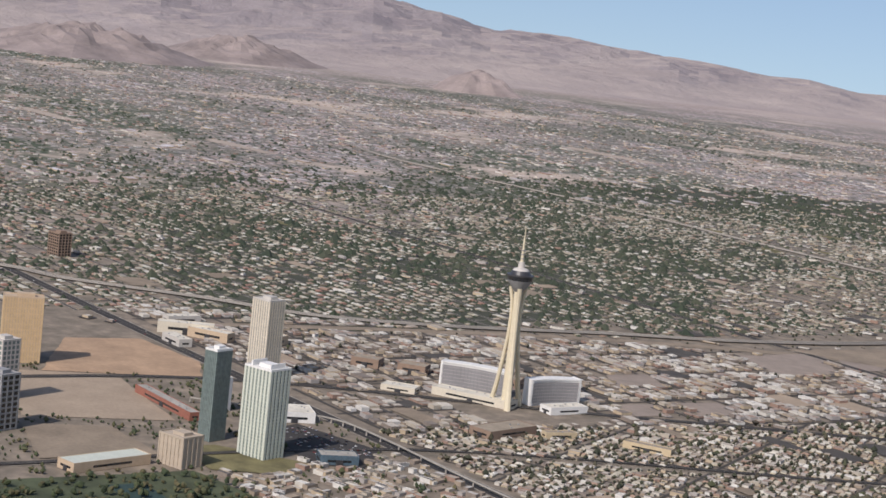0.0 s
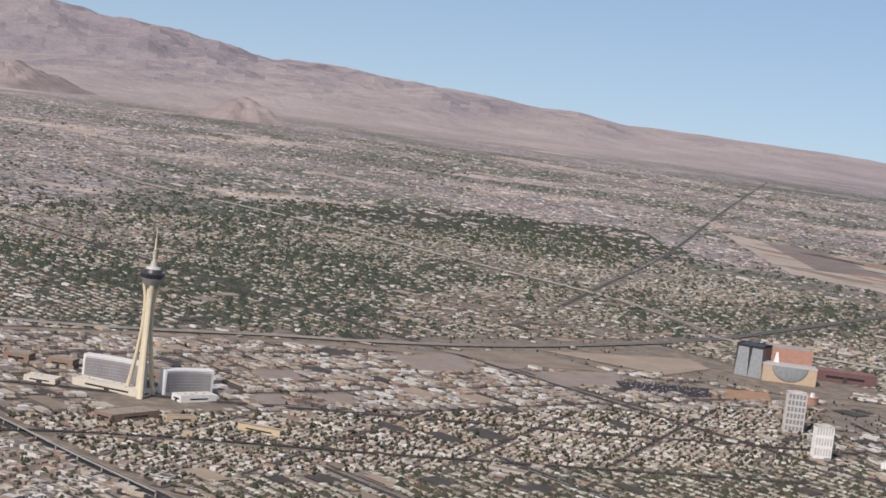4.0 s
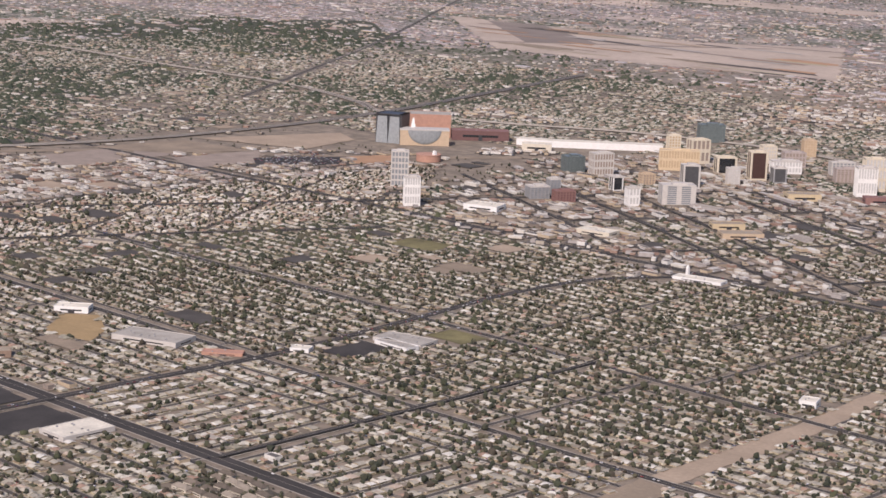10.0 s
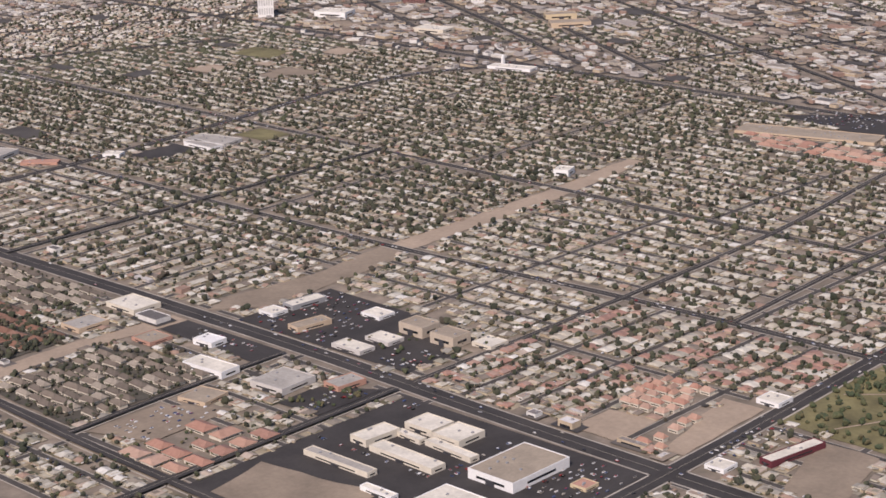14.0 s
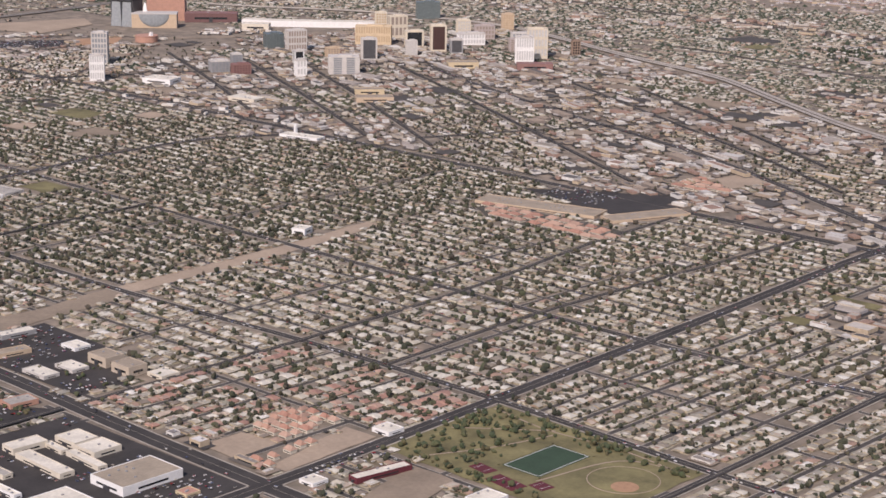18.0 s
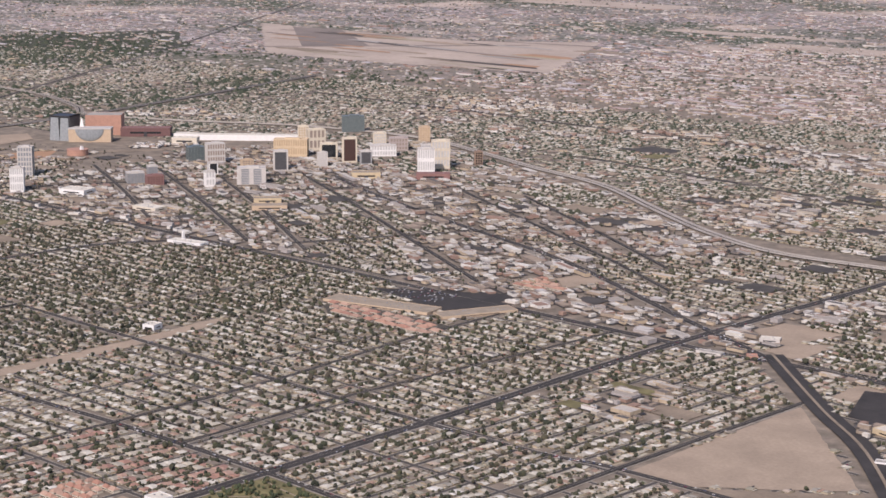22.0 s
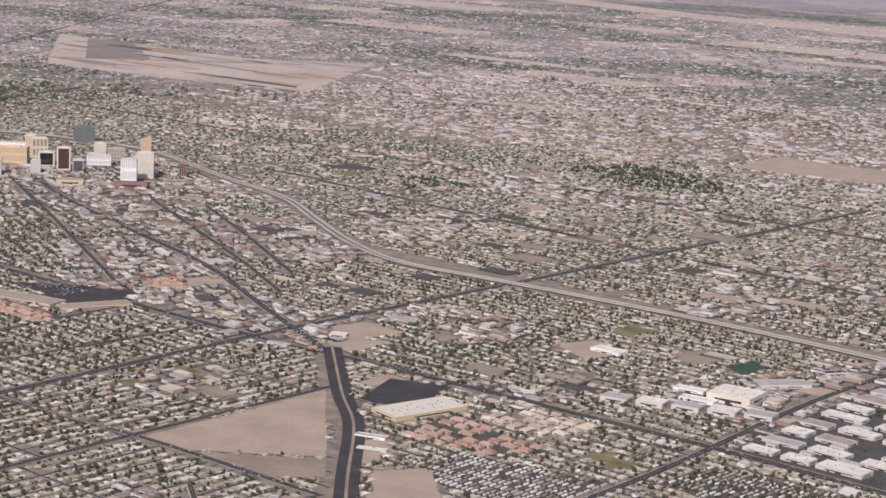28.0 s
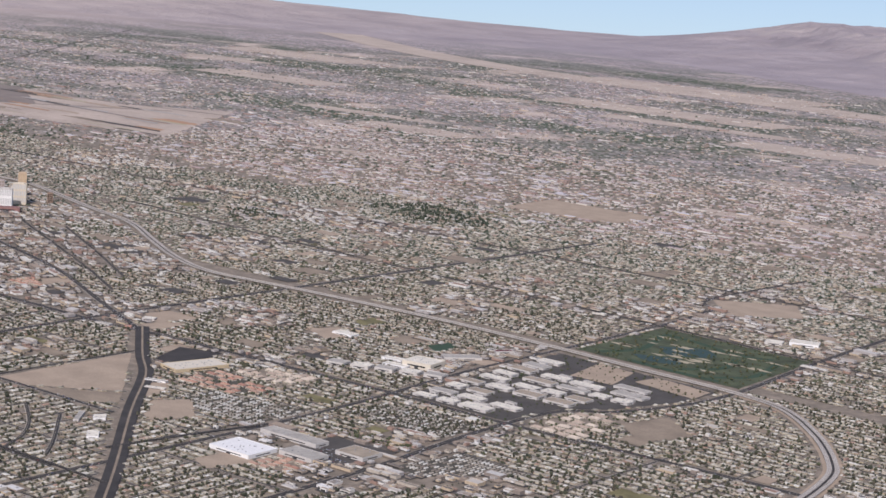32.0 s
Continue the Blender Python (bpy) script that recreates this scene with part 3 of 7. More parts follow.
def road(name, line, width, mat, label, z=0.05, curved=True, marks=True):
    pts = smooth_line(line, 6) if curved else line
    ob = new(name, mesh_of(name, *ribbon(pts, width, z), (), [mat]))
    tagged(ob, label, "road", kind="structure")
    if marks:
        v, q, base = [], [], 0
        for off in (-0.05, 0.05):
            a, b = ribbon(pts, 0.035, z + 0.006, off)
            v.append(a)
            q += [tuple(i + base for i in f) for f in b]
            base += len(a)
        m = new("centre_line", mesh_of("centre_line", np.concatenate(v), q, (), ["centre_paint"]))
        m.parent = ob
        for side in (-1, 1):
            p = new("pavement", mesh_of("pavement", *ribbon(pts, 0.26, 0.035, side * (width / 2 + 0.13)), (), ["pavement"]))
            p.parent = ob
    return ob


for k, (name, line, width) in enumerate(ROADS):
    road("road", line, width * (0.75 if name == "rancho" else 1), "street" if name == "rancho" else "asphalt", "long straight dark asphalt avenue with painted centre line", z=0.05 + 0.009 * k)
road("road", BOULDER, 1.9, "asphalt", "broad dark asphalt carriageway of the divided highway", z=0.26, marks=False)
road("road", [(x + 1.75, y + 1.75) for x, y in BOULDER], 1.9, "asphalt", "second dark carriageway of the divided highway", z=0.27, marks=False)
tagged(new("median", mesh_of("median", *ribbon(smooth_line([(x + 0.9, y + 0.9) for x, y in BOULDER], 6), 0.6, 0.30), (), ["greydirt"])), "gravel median of the divided highway", "median", kind="structure")
tagged(new("freeway_embankment", mesh_of("freeway_embankment", *ribbon(smooth_line(FREEWAY[12:], 6), 5.4, 0.03), (), ["dirt"])), "pale bare earth verge along the freeway", "verge", kind="structure")


def freeway(line, half, label, mat="freeway_concrete"):
    pts = smooth_line(line, 8)
    tagged(new("median", mesh_of("median", *ribbon(pts, 0.7, 0.26), (), ["asphalt"])), "dark asphalt median between the freeway carriageways", "median", kind="structure")
    for side in (-1, 1):
        ob = new("freeway", mesh_of("freeway", *ribbon(pts, half, 0.3, side * (half / 2 + 0.35)), (), [mat]))
        tagged(ob, label, "freeway", kind="structure")
        for off in (0.18, half - 0.05):
            v, q = [], []
            a = ribbon(pts, 0.07, 0.3, side * (off + 0.3))[0]
            top = a.copy()
            top[:, 2] = 0.42
            n = len(a) // 2
            v = np.concatenate([a, top])
            m = len(a)
            for i in range(n - 1):
                l0, r0, l1, r1 = 2 * i, 2 * i + 1, 2 * i + 2, 2 * i + 3
                q += [(m + l0, m + l1, m + r1, m + r0), (l0, l1, m + l1, m + l0), (r1, r0, m + r0, m + r1)]
            b = new("barrier", mesh_of("barrier", v, q, (), ["concrete"]))
            b.parent = ob
        for lane in (0.33, 0.62):
            b = new("lane_line", mesh_of("lane_line", *ribbon(pts, 0.04, 0.312, side * (0.35 + half * lane)), (), ["asphalt"]))
            b.parent = ob


freeway(FREEWAY, 1.35, "pale concrete freeway carriageway with barriers curving through the city")
freeway(WEST_FREEWAY, 1.3, "pale concrete freeway running west across the leafy district", "dusty_concrete")
freeway(INTERSTATE, 1.3, "grey concrete interstate carriageway with barriers", "old_concrete")
tagged(new("railway_yard", mesh_of("railway_yard", *ribbon(smooth_line(RAIL, 6), 4, 0.02), (), ["greydirt"])), "wide bare railway corridor of grey brown gravel", "railway", kind="structure")

# sheets under the crowns with tree shade painted into the lawn colour
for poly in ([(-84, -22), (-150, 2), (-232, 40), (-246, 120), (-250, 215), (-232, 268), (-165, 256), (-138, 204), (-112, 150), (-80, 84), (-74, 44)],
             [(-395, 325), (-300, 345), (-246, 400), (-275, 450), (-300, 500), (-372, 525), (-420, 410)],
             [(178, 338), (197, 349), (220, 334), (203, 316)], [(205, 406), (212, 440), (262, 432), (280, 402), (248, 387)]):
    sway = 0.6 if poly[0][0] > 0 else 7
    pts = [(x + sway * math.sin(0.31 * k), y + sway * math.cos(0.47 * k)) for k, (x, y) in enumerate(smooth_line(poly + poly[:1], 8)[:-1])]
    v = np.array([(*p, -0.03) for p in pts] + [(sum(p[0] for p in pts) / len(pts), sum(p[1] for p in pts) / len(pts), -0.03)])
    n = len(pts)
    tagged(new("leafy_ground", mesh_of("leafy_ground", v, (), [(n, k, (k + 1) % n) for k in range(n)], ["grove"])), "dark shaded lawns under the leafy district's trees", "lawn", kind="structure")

# ---- open lots, parks and yards ----
PATCHES = []
DESERTS = []


def patch(name, poly, mat, label, category, z=0.03, ragged=0.25, kind="structure"):
    if name == "open_desert":
        DESERTS.append(poly)
    else:
        PATCHES.append(poly)
    if name in ("dirt_lot", "vacant_lot", "parking_lot", "storage_yard", "lawn", "scrub_strip"):
        z += 0.001 * len(PATCHES)
    return slab(name, poly, z, mat, label, category, ragged=ragged, kind=kind)


patch("dirt_field", [(-40, -79), (-31, -50), (-44.7, -43.5), (-67, -46), (-69, -62)], "clay", "bare orange-red earth festival field with paths", "field")
patch("dirt_field", [(-7, -96), (0.5, -71), (-35, -66), (-41, -84)], "dirt", "bare tan earth lot beside the towers", "field")
for lot in ([(-40, 99.5), (-40.5, 129), (-19, 111.5), (-18.5, 92)], [(-38.5, 131), (-36, 150), (-20.5, 129), (-20.5, 117)], [(-17.5, 128), (-15, 160), (3.2, 142), (1.5, 121)],
            [(-24, 45), (-23.6, 56), (-12.4, 52.4), (-12.4, 39)], [(2.2, 43), (3, 53), (13.3, 50.6), (13.2, 39.6)], [(1.6, 27.2), (2.1, 35.8), (11.7, 31), (10.9, 21.5)]):
    patch("dirt_lot", lot, "packed", "flat fenced lot of packed grey tan earth", "lot")
patch("golf_course", [(30, -125), (31, -83), (46, -80), (60, -84), (70, -125)], "fairway", "irrigated green golf course with trees", "golf course")
patch("vacant_lot", [(377, 47), (375.5, 97.5), (409, 63.5), (388.5, 46.5)], "dirt", "large bare tan triangular vacant lot beside the highway", "vacant lot")
patch("vacant_lot", [(390, 46.8), (410, 62.5), (417.5, 54.5), (411, 47.6)], "greydirt", "scrubby grey brown end of the vacant lot", "vacant lot")
patch("drainage_strip", [(254.6, -36), (260.5, -29), (258.5, -3), (255.8, 1), (251.6, 1), (254, -14), (252.2, -31)], "greydirt", "long strip of bare grey earth between back fences", "wash")
patch("drainage_strip", [(256.5, 3), (255.5, 39), (251.8, 67), (248, 67), (250.7, 42), (252, 3)], "dirt", "long strip of bare tan earth between back fences", "wash")
patch("drainage_strip", [(251.4, -74), (255, -74), (254, -57), (256, -40.5), (252.4, -40.5), (250.6, -57)], "dirt", "bare earth strip south of the avenue", "wash")
BUILDING_LOTS = [(321.2, -36.6), (321.4, -29.4), (327.8, -28), (328, -36.6)], [(333.6, -35), (329.6, -18), (335.4, -17.8), (336.4, -35)]
for lot in BUILDING_LOTS:
    patch("dirt_lot", lot, "dirt", "bare sandy building lot beside salmon roofs", "lot")
patch("park", [(338.5, -20), (338.5, 3.8), (374.5, 2.6), (374.5, -21)], "grass", "dry green city park with trees and paths", "park")
patch("dirt_lot", [(349.8, -36), (345.8, -22), (353.4, -22), (357, -36)], "greydirt", "grey brown vacant lot behind a red-roofed row", "lot")
patch("parking_lot", [(299.5, -76), (299.5, -41.8), (336.5, -41.8), (336.5, -76)], "asphalt", "dark asphalt parking lot of the shopping centre", "parking lot", ragged=0)
patch("dirt_lot", [(303, -75.5), (301, -66.5), (317.5, -64), (318, -75.5)], "greydirt", "bare brown lot behind the shopping centre", "lot", z=0.06)
patch("parking_lot", [(261, -36), (261, -18.5), (277.4, -19), (294, -28), (294, -36)], "asphalt", "asphalt car park with rows of parked cars", "parking lot", ragged=0)
patch("parking_lot", [(249.5, 112), (277, 130), (286, 119), (283, 112), (279, 106), (262, 109)], "asphalt", "large dark asphalt parking lot behind a long mall", "parking lot")
patch("parking_lot", [(-4, 147), (6, 139.5), (19, 158.6), (8.4, 172)], "asphalt", "dark asphalt parking lot with rows of cars", "parking lot", ragged=0)
patch("plaza", [(8.4, 173), (19.5, 165), (25, 176), (14, 188)], "reddirt", "rust red earth plaza beside the parking lot", "plaza")
patch("dirt_lot", [(281, 143.4), (283.2, 155), (275, 159.6), (272, 150)], "dirt", "sandy vacant lot beside the diagonal street", "lot")
patch("dirt_lot", [(336, 140), (337, 150), (352, 150), (348, 132)], "dirt", "sandy vacant lot near the five-way junction", "lot")
patch("dirt_lot", [(347, 127), (349, 137), (355.7, 141), (357, 125)], "dirt", "sandy corner lot beside the junction", "lot")
patch("dirt_lot", [(376, 106), (374.7, 118.6), (381.3, 117), (380.5, 106)], "dirt", "small sandy lot beside the highway", "lot")
patch("parking_lot", [(385, 98), (378, 115), (391.5, 119.8), (395, 109), (394, 97)], "asphalt", "dark asphalt parking lot of a big store", "parking lot", ragged=0)
patch("dirt_lot", [(405.6, 75.6), (409.3, 80.7), (416.3, 73.4), (412.6, 69)], "dirt", "fenced sandy storage yard", "lot", ragged=0)
patch("dirt_lot", [(420, 63), (426.4, 72.6), (437.6, 62.6), (430, 54)], "dirt", "sandy storage yard behind the highway", "lot")
patch("dirt_lot", [(467, 33), (469.6, 47.7), (479.3, 42), (475.3, 29)], "dirt", "sandy vacant lot", "lot")
patch("dirt_lot", [(514, 150.8), (519, 169), (535, 155), (528, 138.6)], "greydirt", "grey brown vacant lot below the freeway", "lot")
patch("dirt_lot", [(381, 169), (386, 179.6), (397, 171.4), (396, 162)], "dirt", "sandy school yard", "lot")
patch("playing_field", [(381.5, 192), (382, 202), (391, 199), (388, 188.4)], "grass", "green school playing field", "playing field")
patch("playing_field", [(420, 183), (421.5, 193), (428.3, 189), (427.7, 178)], "turf", "bright green school playing field", "playing field")
patch("playing_field", [(405.6, 182), (408.6, 194), (417, 188), (415, 177)], "greydirt", "brown worn school playing field", "playing field")
patch("golf_course", [(451.5, 222), (449.5, 279), (509.5, 274.5), (513.5, 218.5)], "fairway", "dark green golf course with ponds and winding fairways", "golf course")
patch("industrial_park", [(457.5, 126.5), (451.5, 212), (512, 208), (512, 190), (504, 163), (494, 149), (492.5, 126)], "street", "paved grounds of the warehouse park", "yard", z=0.02)
patch("airfield", [(-380, 617), (-195, 613), (-136, 666), (-39, 508), (-136, 488), (-216, 480)], "sand2", "wide open sandy airfield", "airfield", ragged=1.2)
for fx, fy, fw, fh, fm in ((-300, 590, 80, 8, "greydirt"), (-190, 560, 70, 7, "sand2"), (-150, 520, 60, 6, "greydirt"), (-170, 600, 60, 10, "sand2"), (-240, 505, 50, 9, "greydirt"), (-120, 570, 40, 9, "reddirt"), (-110, 610, 34, 12, "greydirt"), (-100, 530, 36, 8, "sand2")):
    patch("scrub_strip", [(fx, fy), (fx + fw * 0.6, fy - 3), (fx + fw, fy + 2), (fx + fw * 0.9, fy + fh), (fx + fw * 0.2, fy + fh * 1.1)], fm, "strip of scrub and pale soil on the airfield", "scrub", z=0.05, ragged=1.2)
ra = random.Random(21)
for k in range(46):
    fx, fy = ra.uniform(-330, -70), ra.uniform(490, 640)
    fw, fh = ra.uniform(18, 60), ra.uniform(2.0, 6.0)
    if not inside(np.array([fx, fx + fw]), np.array([fy, fy + fh]), [(-380, 617), (-195, 613), (-136, 666), (-39, 508), (-136, 488), (-216, 480)]).all():
        continue
    slab("scrub_strip", [(fx, fy), (fx + fw, fy + ra.uniform(-3, 3)), (fx + fw * 0.9, fy + fh), (fx + fw * 0.1, fy + fh * 0.8)], 0.10 + 0.002 * k, ra.choice(("greydirt", "dirt", "sand", "reddirt", "street", "concrete")), "thin strip of scrub, paving or pale soil on the airfield", "scrub")
patch("apron", [(-343.7, 612), (-306.6, 619), (-211, 552), (-233, 521)], "apronstone", "dark grey aircraft apron on the airfield", "apron", z=0.06)
patch("playing_field", [(132, -16), (123, -5.5), (128, -1), (138, -6.5), (143, -13.5)], "sand3", "brown dusty school field", "playing field")
patch("playing_field", [(175, 36), (175, 43), (184, 43), (184, 36)], "grass", "olive green school field", "playing field")
patch("playing_field", [(110, 90), (108, 99), (120, 101), (122, 92)], "grass", "olive brown playing field", "playing field")
patch("parking_lot", [(474.6, 62), (474.6, 76), (495, 77), (495, 57), (483, 56)], "street", "grey paved storage yard between warehouses", "yard", z=0.02)
patch("cemetery", [(432, 345), (457, 365), (472, 343), (452, 321)], "dirt", "pale bare ground with winding paths", "grounds")
patch("vacant_lot", [(240, 470), (235, 520), (300, 520), (300, 480)], "dirt", "pale open ground far across the city", "lot")
tagged(new("desert_edge", mesh_of("desert_edge", *ribbon(smooth_line([(-1100, 1760), (-800, 1560), (-560, 1420), (-330, 1345), (-90, 1315), (110, 1300), (340, 1290), (600, 1300)], 10), 62, 0.20), (), ["sand2"])), "pale sandy edge of the city below the mountain fan", "desert", kind="structure")
for k, (fx, fy, fw, fh) in enumerate(((-60, 700, 90, 40), (-420, 900, 140, 60), (120, 900, 200, 60), (-150, 1050, 220, 70), (-640, 1150, 180, 80), (100, 1250, 320, 90), (-300, 1330, 260, 80), (-160, 760, 120, 24), (30, 560, 60, 16), (300, 560, 90, 22), (-560, 1020, 90, 40), (-40, 980, 160, 36), (260, 1120, 200, 50), (-480, 620, 40, 14), (-600, 480, 70, 18), (-700, 700, 60, 20), (-820, 420, 90, 24), (-900, 900, 120, 40), (-420, 330, 30, 10), (-520, 200, 50, 12), (-640, 150, 60, 14))):
    patch("open_desert", [(fx, fy), (fx + fw, fy + 6), (fx + fw * 1.05, fy + fh), (fx - 8, fy + fh * 0.9)], "sand2", "pale open desert between far districts", "desert", z=0.03 + 0.002 * k, ragged=1.8)

patch("parking_lot", [(148, -58), (148, -42), (166.8, -42), (166.8, -58)], "asphalt", "dark asphalt car park at the avenue corner", "parking lot", ragged=0)
patch("parking_lot", [(170.8, -58), (170.8, -42), (181, -42), (181, -58)], "asphalt", "dark asphalt car park beside a wide store", "parking lot", ragged=0)
patch("parking_lot", [(255.8, -45.4), (255.8, -40.6), (275.4, -40.6), (275.4, -46)], "asphalt", "dark asphalt forecourt by the avenue", "parking lot", ragged=0)
patch("dirt_lot", [(278.2, -74), (278.2, -62.6), (286.4, -58), (287, -71)], "greydirt", "cluttered grey storage yard", "lot")
patch("parking_lot", [(289, -53.4), (288.6, -46.6), (295.8, -42), (295.8, -53)], "asphalt", "dark asphalt car park with trees", "parking lot", ragged=0)
patch("parking_lot", [(171.6, 13), (171.6, 24), (179, 24), (179, 14)], "asphalt", "dark school car park", "parking lot", ragged=0)
patch("storage_yard", [(428, 53), (433.5, 63), (442, 61.5), (434.6, 48.5)], "dirt", "tan fenced yard behind the highway", "lot", ragged=0)
for x0, y0, x1, y1 in ((-330, 590, -120, 640), (-320, 570, -90, 560), (-250, 500, -150, 620)):
    tagged(new("runway", mesh_of("runway", *ribbon([(x0, y0), ((x0 + x1) / 2, (y0 + y1) / 2), (x1, y1)], 4, 0.1), (), ["apronstone"])), "long grey runway across the airfield", "runway", kind="structure")

patch("parking_lot", [(9, -58), (6, -50), (26, -45), (36, -55), (30, -62)], "asphalt", "dark asphalt parking lot full of cars below the apartment towers", "parking lot", ragged=0)
patch("lawn", [(16, -79), (17, -72), (31, -62), (36, -70), (31, -80)], "grass", "green planted grounds round the apartment towers", "lawn")
patch("parking_lot", [(-2, -98), (3, -84), (22, -84), (20, -104)], "greydirt", "grey worn lot behind the clubhouse", "lot", z=0.045)
patch("courtyard_ground", [(246, -74), (250, -73.5), (249.5, -56.5), (234, -53), (216, -55), (222, -72)], "courtyard", "shaded paved and planted ground between apartment blocks", "courtyard", z=0.04)
patch("courtyard_ground", [(212, -50), (214, -41.5), (238.5, -41.5), (237, -50)], "courtyard", "paved ground behind the office block", "courtyard", z=0.04)
patch("courtyard_ground", [(258, -73.5), (256, -56), (262, -52), (275, -53), (275.6, -74)], "courtyard", "paved and planted ground between cream apartment blocks", "courtyard", z=0.04)
patch("courtyard_ground", [(407, 86), (406, 102), (428, 99.5), (435, 98), (428, 86)], "courtyard", "paved ground between salmon apartment blocks", "courtyard", z=0.04)
patch("courtyard_ground", [(263, 86), (252, 94), (266, 97), (289, 97), (290, 88)], "courtyard", "paved ground between orange-roofed blocks", "courtyard", z=0.04)
patch("dirt_lot", [(-44, 158), (-30, 205), (-16, 198), (-9, 172)], "dirt", "bare tan ground beside the exhibition halls", "lot")
patch("dirt_lot", [(-46, 120), (-43, 152), (-14, 156), (-24, 132)], "greydirt", "bare grey brown railway land", "lot")
patch("vacant_lot", [(472, 188), (468.5, 210), (482, 208.6), (487, 188.4)], "dirt", "bare tan field beside the warehouses", "vacant lot", z=0.05)
patch("vacant_lot", [(489, 198), (490.5, 209), (511, 206), (512, 194)], "dirt", "long bare tan field below the freeway", "vacant lot", z=0.05)
patch("storage_yard", [(410.6, 66.8), (408.6, 78.4), (418, 68.4), (415, 62)], "dirt", "tan fenced yard beside the highway", "lot", z=0.06, ragged=0)
for poly in ([(460, 97.5), (460.5, 114), (493, 117), (493, 97.5)], [(502, 66), (505, 90), (530, 89), (509, 62)], [(421, 74), (425, 85), (454, 91), (454, 66), (436, 66)]):
    patch("courtyard_ground", poly, "courtyard", "dark paved lanes and planting between mobile homes", "courtyard", z=0.02)
# sports ground in the park
pitch = thing("sports_pitch", "dark green turf football pitch with white lines in the park", "sports pitch", 357.3, -8.5)
part("turf", pitch, *boxes([box(0, 0, 0.05, 6.2, 10.4, 0.03)]), mat="turf")
for cx, cy, w, d in ((0, 5.0, 5.9, 0.08), (0, -5.0, 5.9, 0.08), (2.9, 0, 0.08, 10.0), (-2.9, 0, 0.08, 10.0)):
    part("line", pitch, *boxes([box(cx, cy, 0.085, w, d, 0.012)]), mat="line")
part("border", pitch, *boxes([box(0, 5.45, 0.04, 7.2, 0.35, 0.03), box(0, -5.45, 0.04, 7.2, 0.35, 0.03), box(3.5, 0, 0.04, 0.35, 11.2, 0.03), box(-3.5, 0, 0.04, 0.35, 11.2, 0.03)]), mat="grass")
ball = thing("ball_field", "baseball field with brown infield and pale path", "ball field", 368.6, -6.8)
v, q = lathe([(0.01, 0.075), (4.6, 0.07), (4.6, 0.03)], 28)
part("outfield", ball, v, q, mat="grass")
v, q = lathe([(0.01, 0.10), (1.8, 0.095), (1.8, 0.03)], 20, 1.6, -1.8)
part("infield", ball, v, q, mat="reddirt")
v, q = lathe([(4.6, 0.05), (4.61, 0.085), (4.72, 0.085), (4.72, 0.03)], 28)
part("path", ball, v, q, mat="dirt")
for cx, cy, w, d in ((353.3, -16.4, 3.4, 2.0), (358.6, -18.0, 5.2, 2.6), (362.6, -15.8, 2.6, 2.2)):
    c = thing("tennis_court", "dark red hard court with fence in the park", "court", cx, cy, turn=-8, group="courts in the park")
    part("surface", c, *boxes([box(0, 0, 0.04, w, d, 0.05)]), mat="court")
    for sx in (-0.25, 0.25):
        part("line", c, *boxes([box(w * sx, 0, 0.092, 0.05, d * 0.8, 0.01)]), mat="line")
for line in ([(340, -8), (346, -3), (351, 1)], [(345, -18), (349, -10), (352, 0)], [(339, 2), (350, 0.5), (362, 1.5), (374, 0)], [(361, -15), (364, -2), (372, 1)]):
    tagged(new("park_path", mesh_of("park_path", *ribbon(smooth_line(line, 6), 0.28, 0.06), (), ["dirt"])), "pale sandy path through the park", "path", kind="structure")

# golf course by the freeway: ponds, bunkers and fairways
for pts, lab in (([(466, 250), (472, 257), (478, 260), (486, 253), (481, 245), (474, 242)], "dark green pond on the golf course"), ([(466, 233), (473, 236), (481, 239), (484, 231), (474, 228)], "long narrow pond on the golf course")):
    slab("pond", smooth_line(pts + pts[:1], 4)[:-1], 0.07, "water", lab, "pond")
for k in range(26):
    a = random.uniform(455, 508), random.uniform(224, 272)
    r = random.uniform(0.7, 1.7)
    pts = [(a[0] + r * (1 + 0.5 * math.sin(3 * u + k)) * math.cos(u) * 2.4, a[1] + r * math.sin(u)) for u in np.linspace(0, 2 * math.pi, 14)[:-1]]
    slab("bunker", pts, 0.075, "sand", "pale sand bunker on the golf course", "bunker")
for line in ([(456, 270), (470, 268), (488, 262), (500, 266)], [(458, 226), (464, 240), (460, 258), (456, 268)], [(488, 226), (496, 240), (492, 256)], [(500, 224), (508, 238), (504, 262)], [(470, 224), (486, 222), (505, 222)]):
    tagged(new("fairway", mesh_of("fairway", *ribbon(smooth_line(line, 8), 2.6, 0.055), (), ["turf"])), "bright green mown fairway strip", "fairway", kind="structure")
slab("pond", [(36, -100), (36, -94), (46, -94), (48, -100)], 0.06, "water", "dark pond on the golf course near the towers", "pond")


# ---- buildings ----
for key, c, r in (("bluegrey", (0.24, 0.26, 0.28), 0.3), ("paleglass", (0.56, 0.55, 0.53), 0.45), ("tealglass", (0.14, 0.17, 0.17), 0.3), ("charcoal", (0.085, 0.085, 0.09), 0.3), ("brownglass", (0.075, 0.04, 0.035), 0.3)):
    M[key] = glassy(key + "_facade", c, r)
for key, c in (("ribshade", (0.30, 0.24, 0.20)), ("redpanel", (0.25, 0.135, 0.12)), ("redshade", (0.16, 0.085, 0.08)), ("hotelgold", (0.60, 0.47, 0.31)), ("goldshade", (0.48, 0.36, 0.23)), ("hotelcream", (0.63, 0.56, 0.44)), ("pinkgrey", (0.42, 0.36, 0.33))):
    M[key] = plain(key + "_stucco", c, 0.8, 0.08)
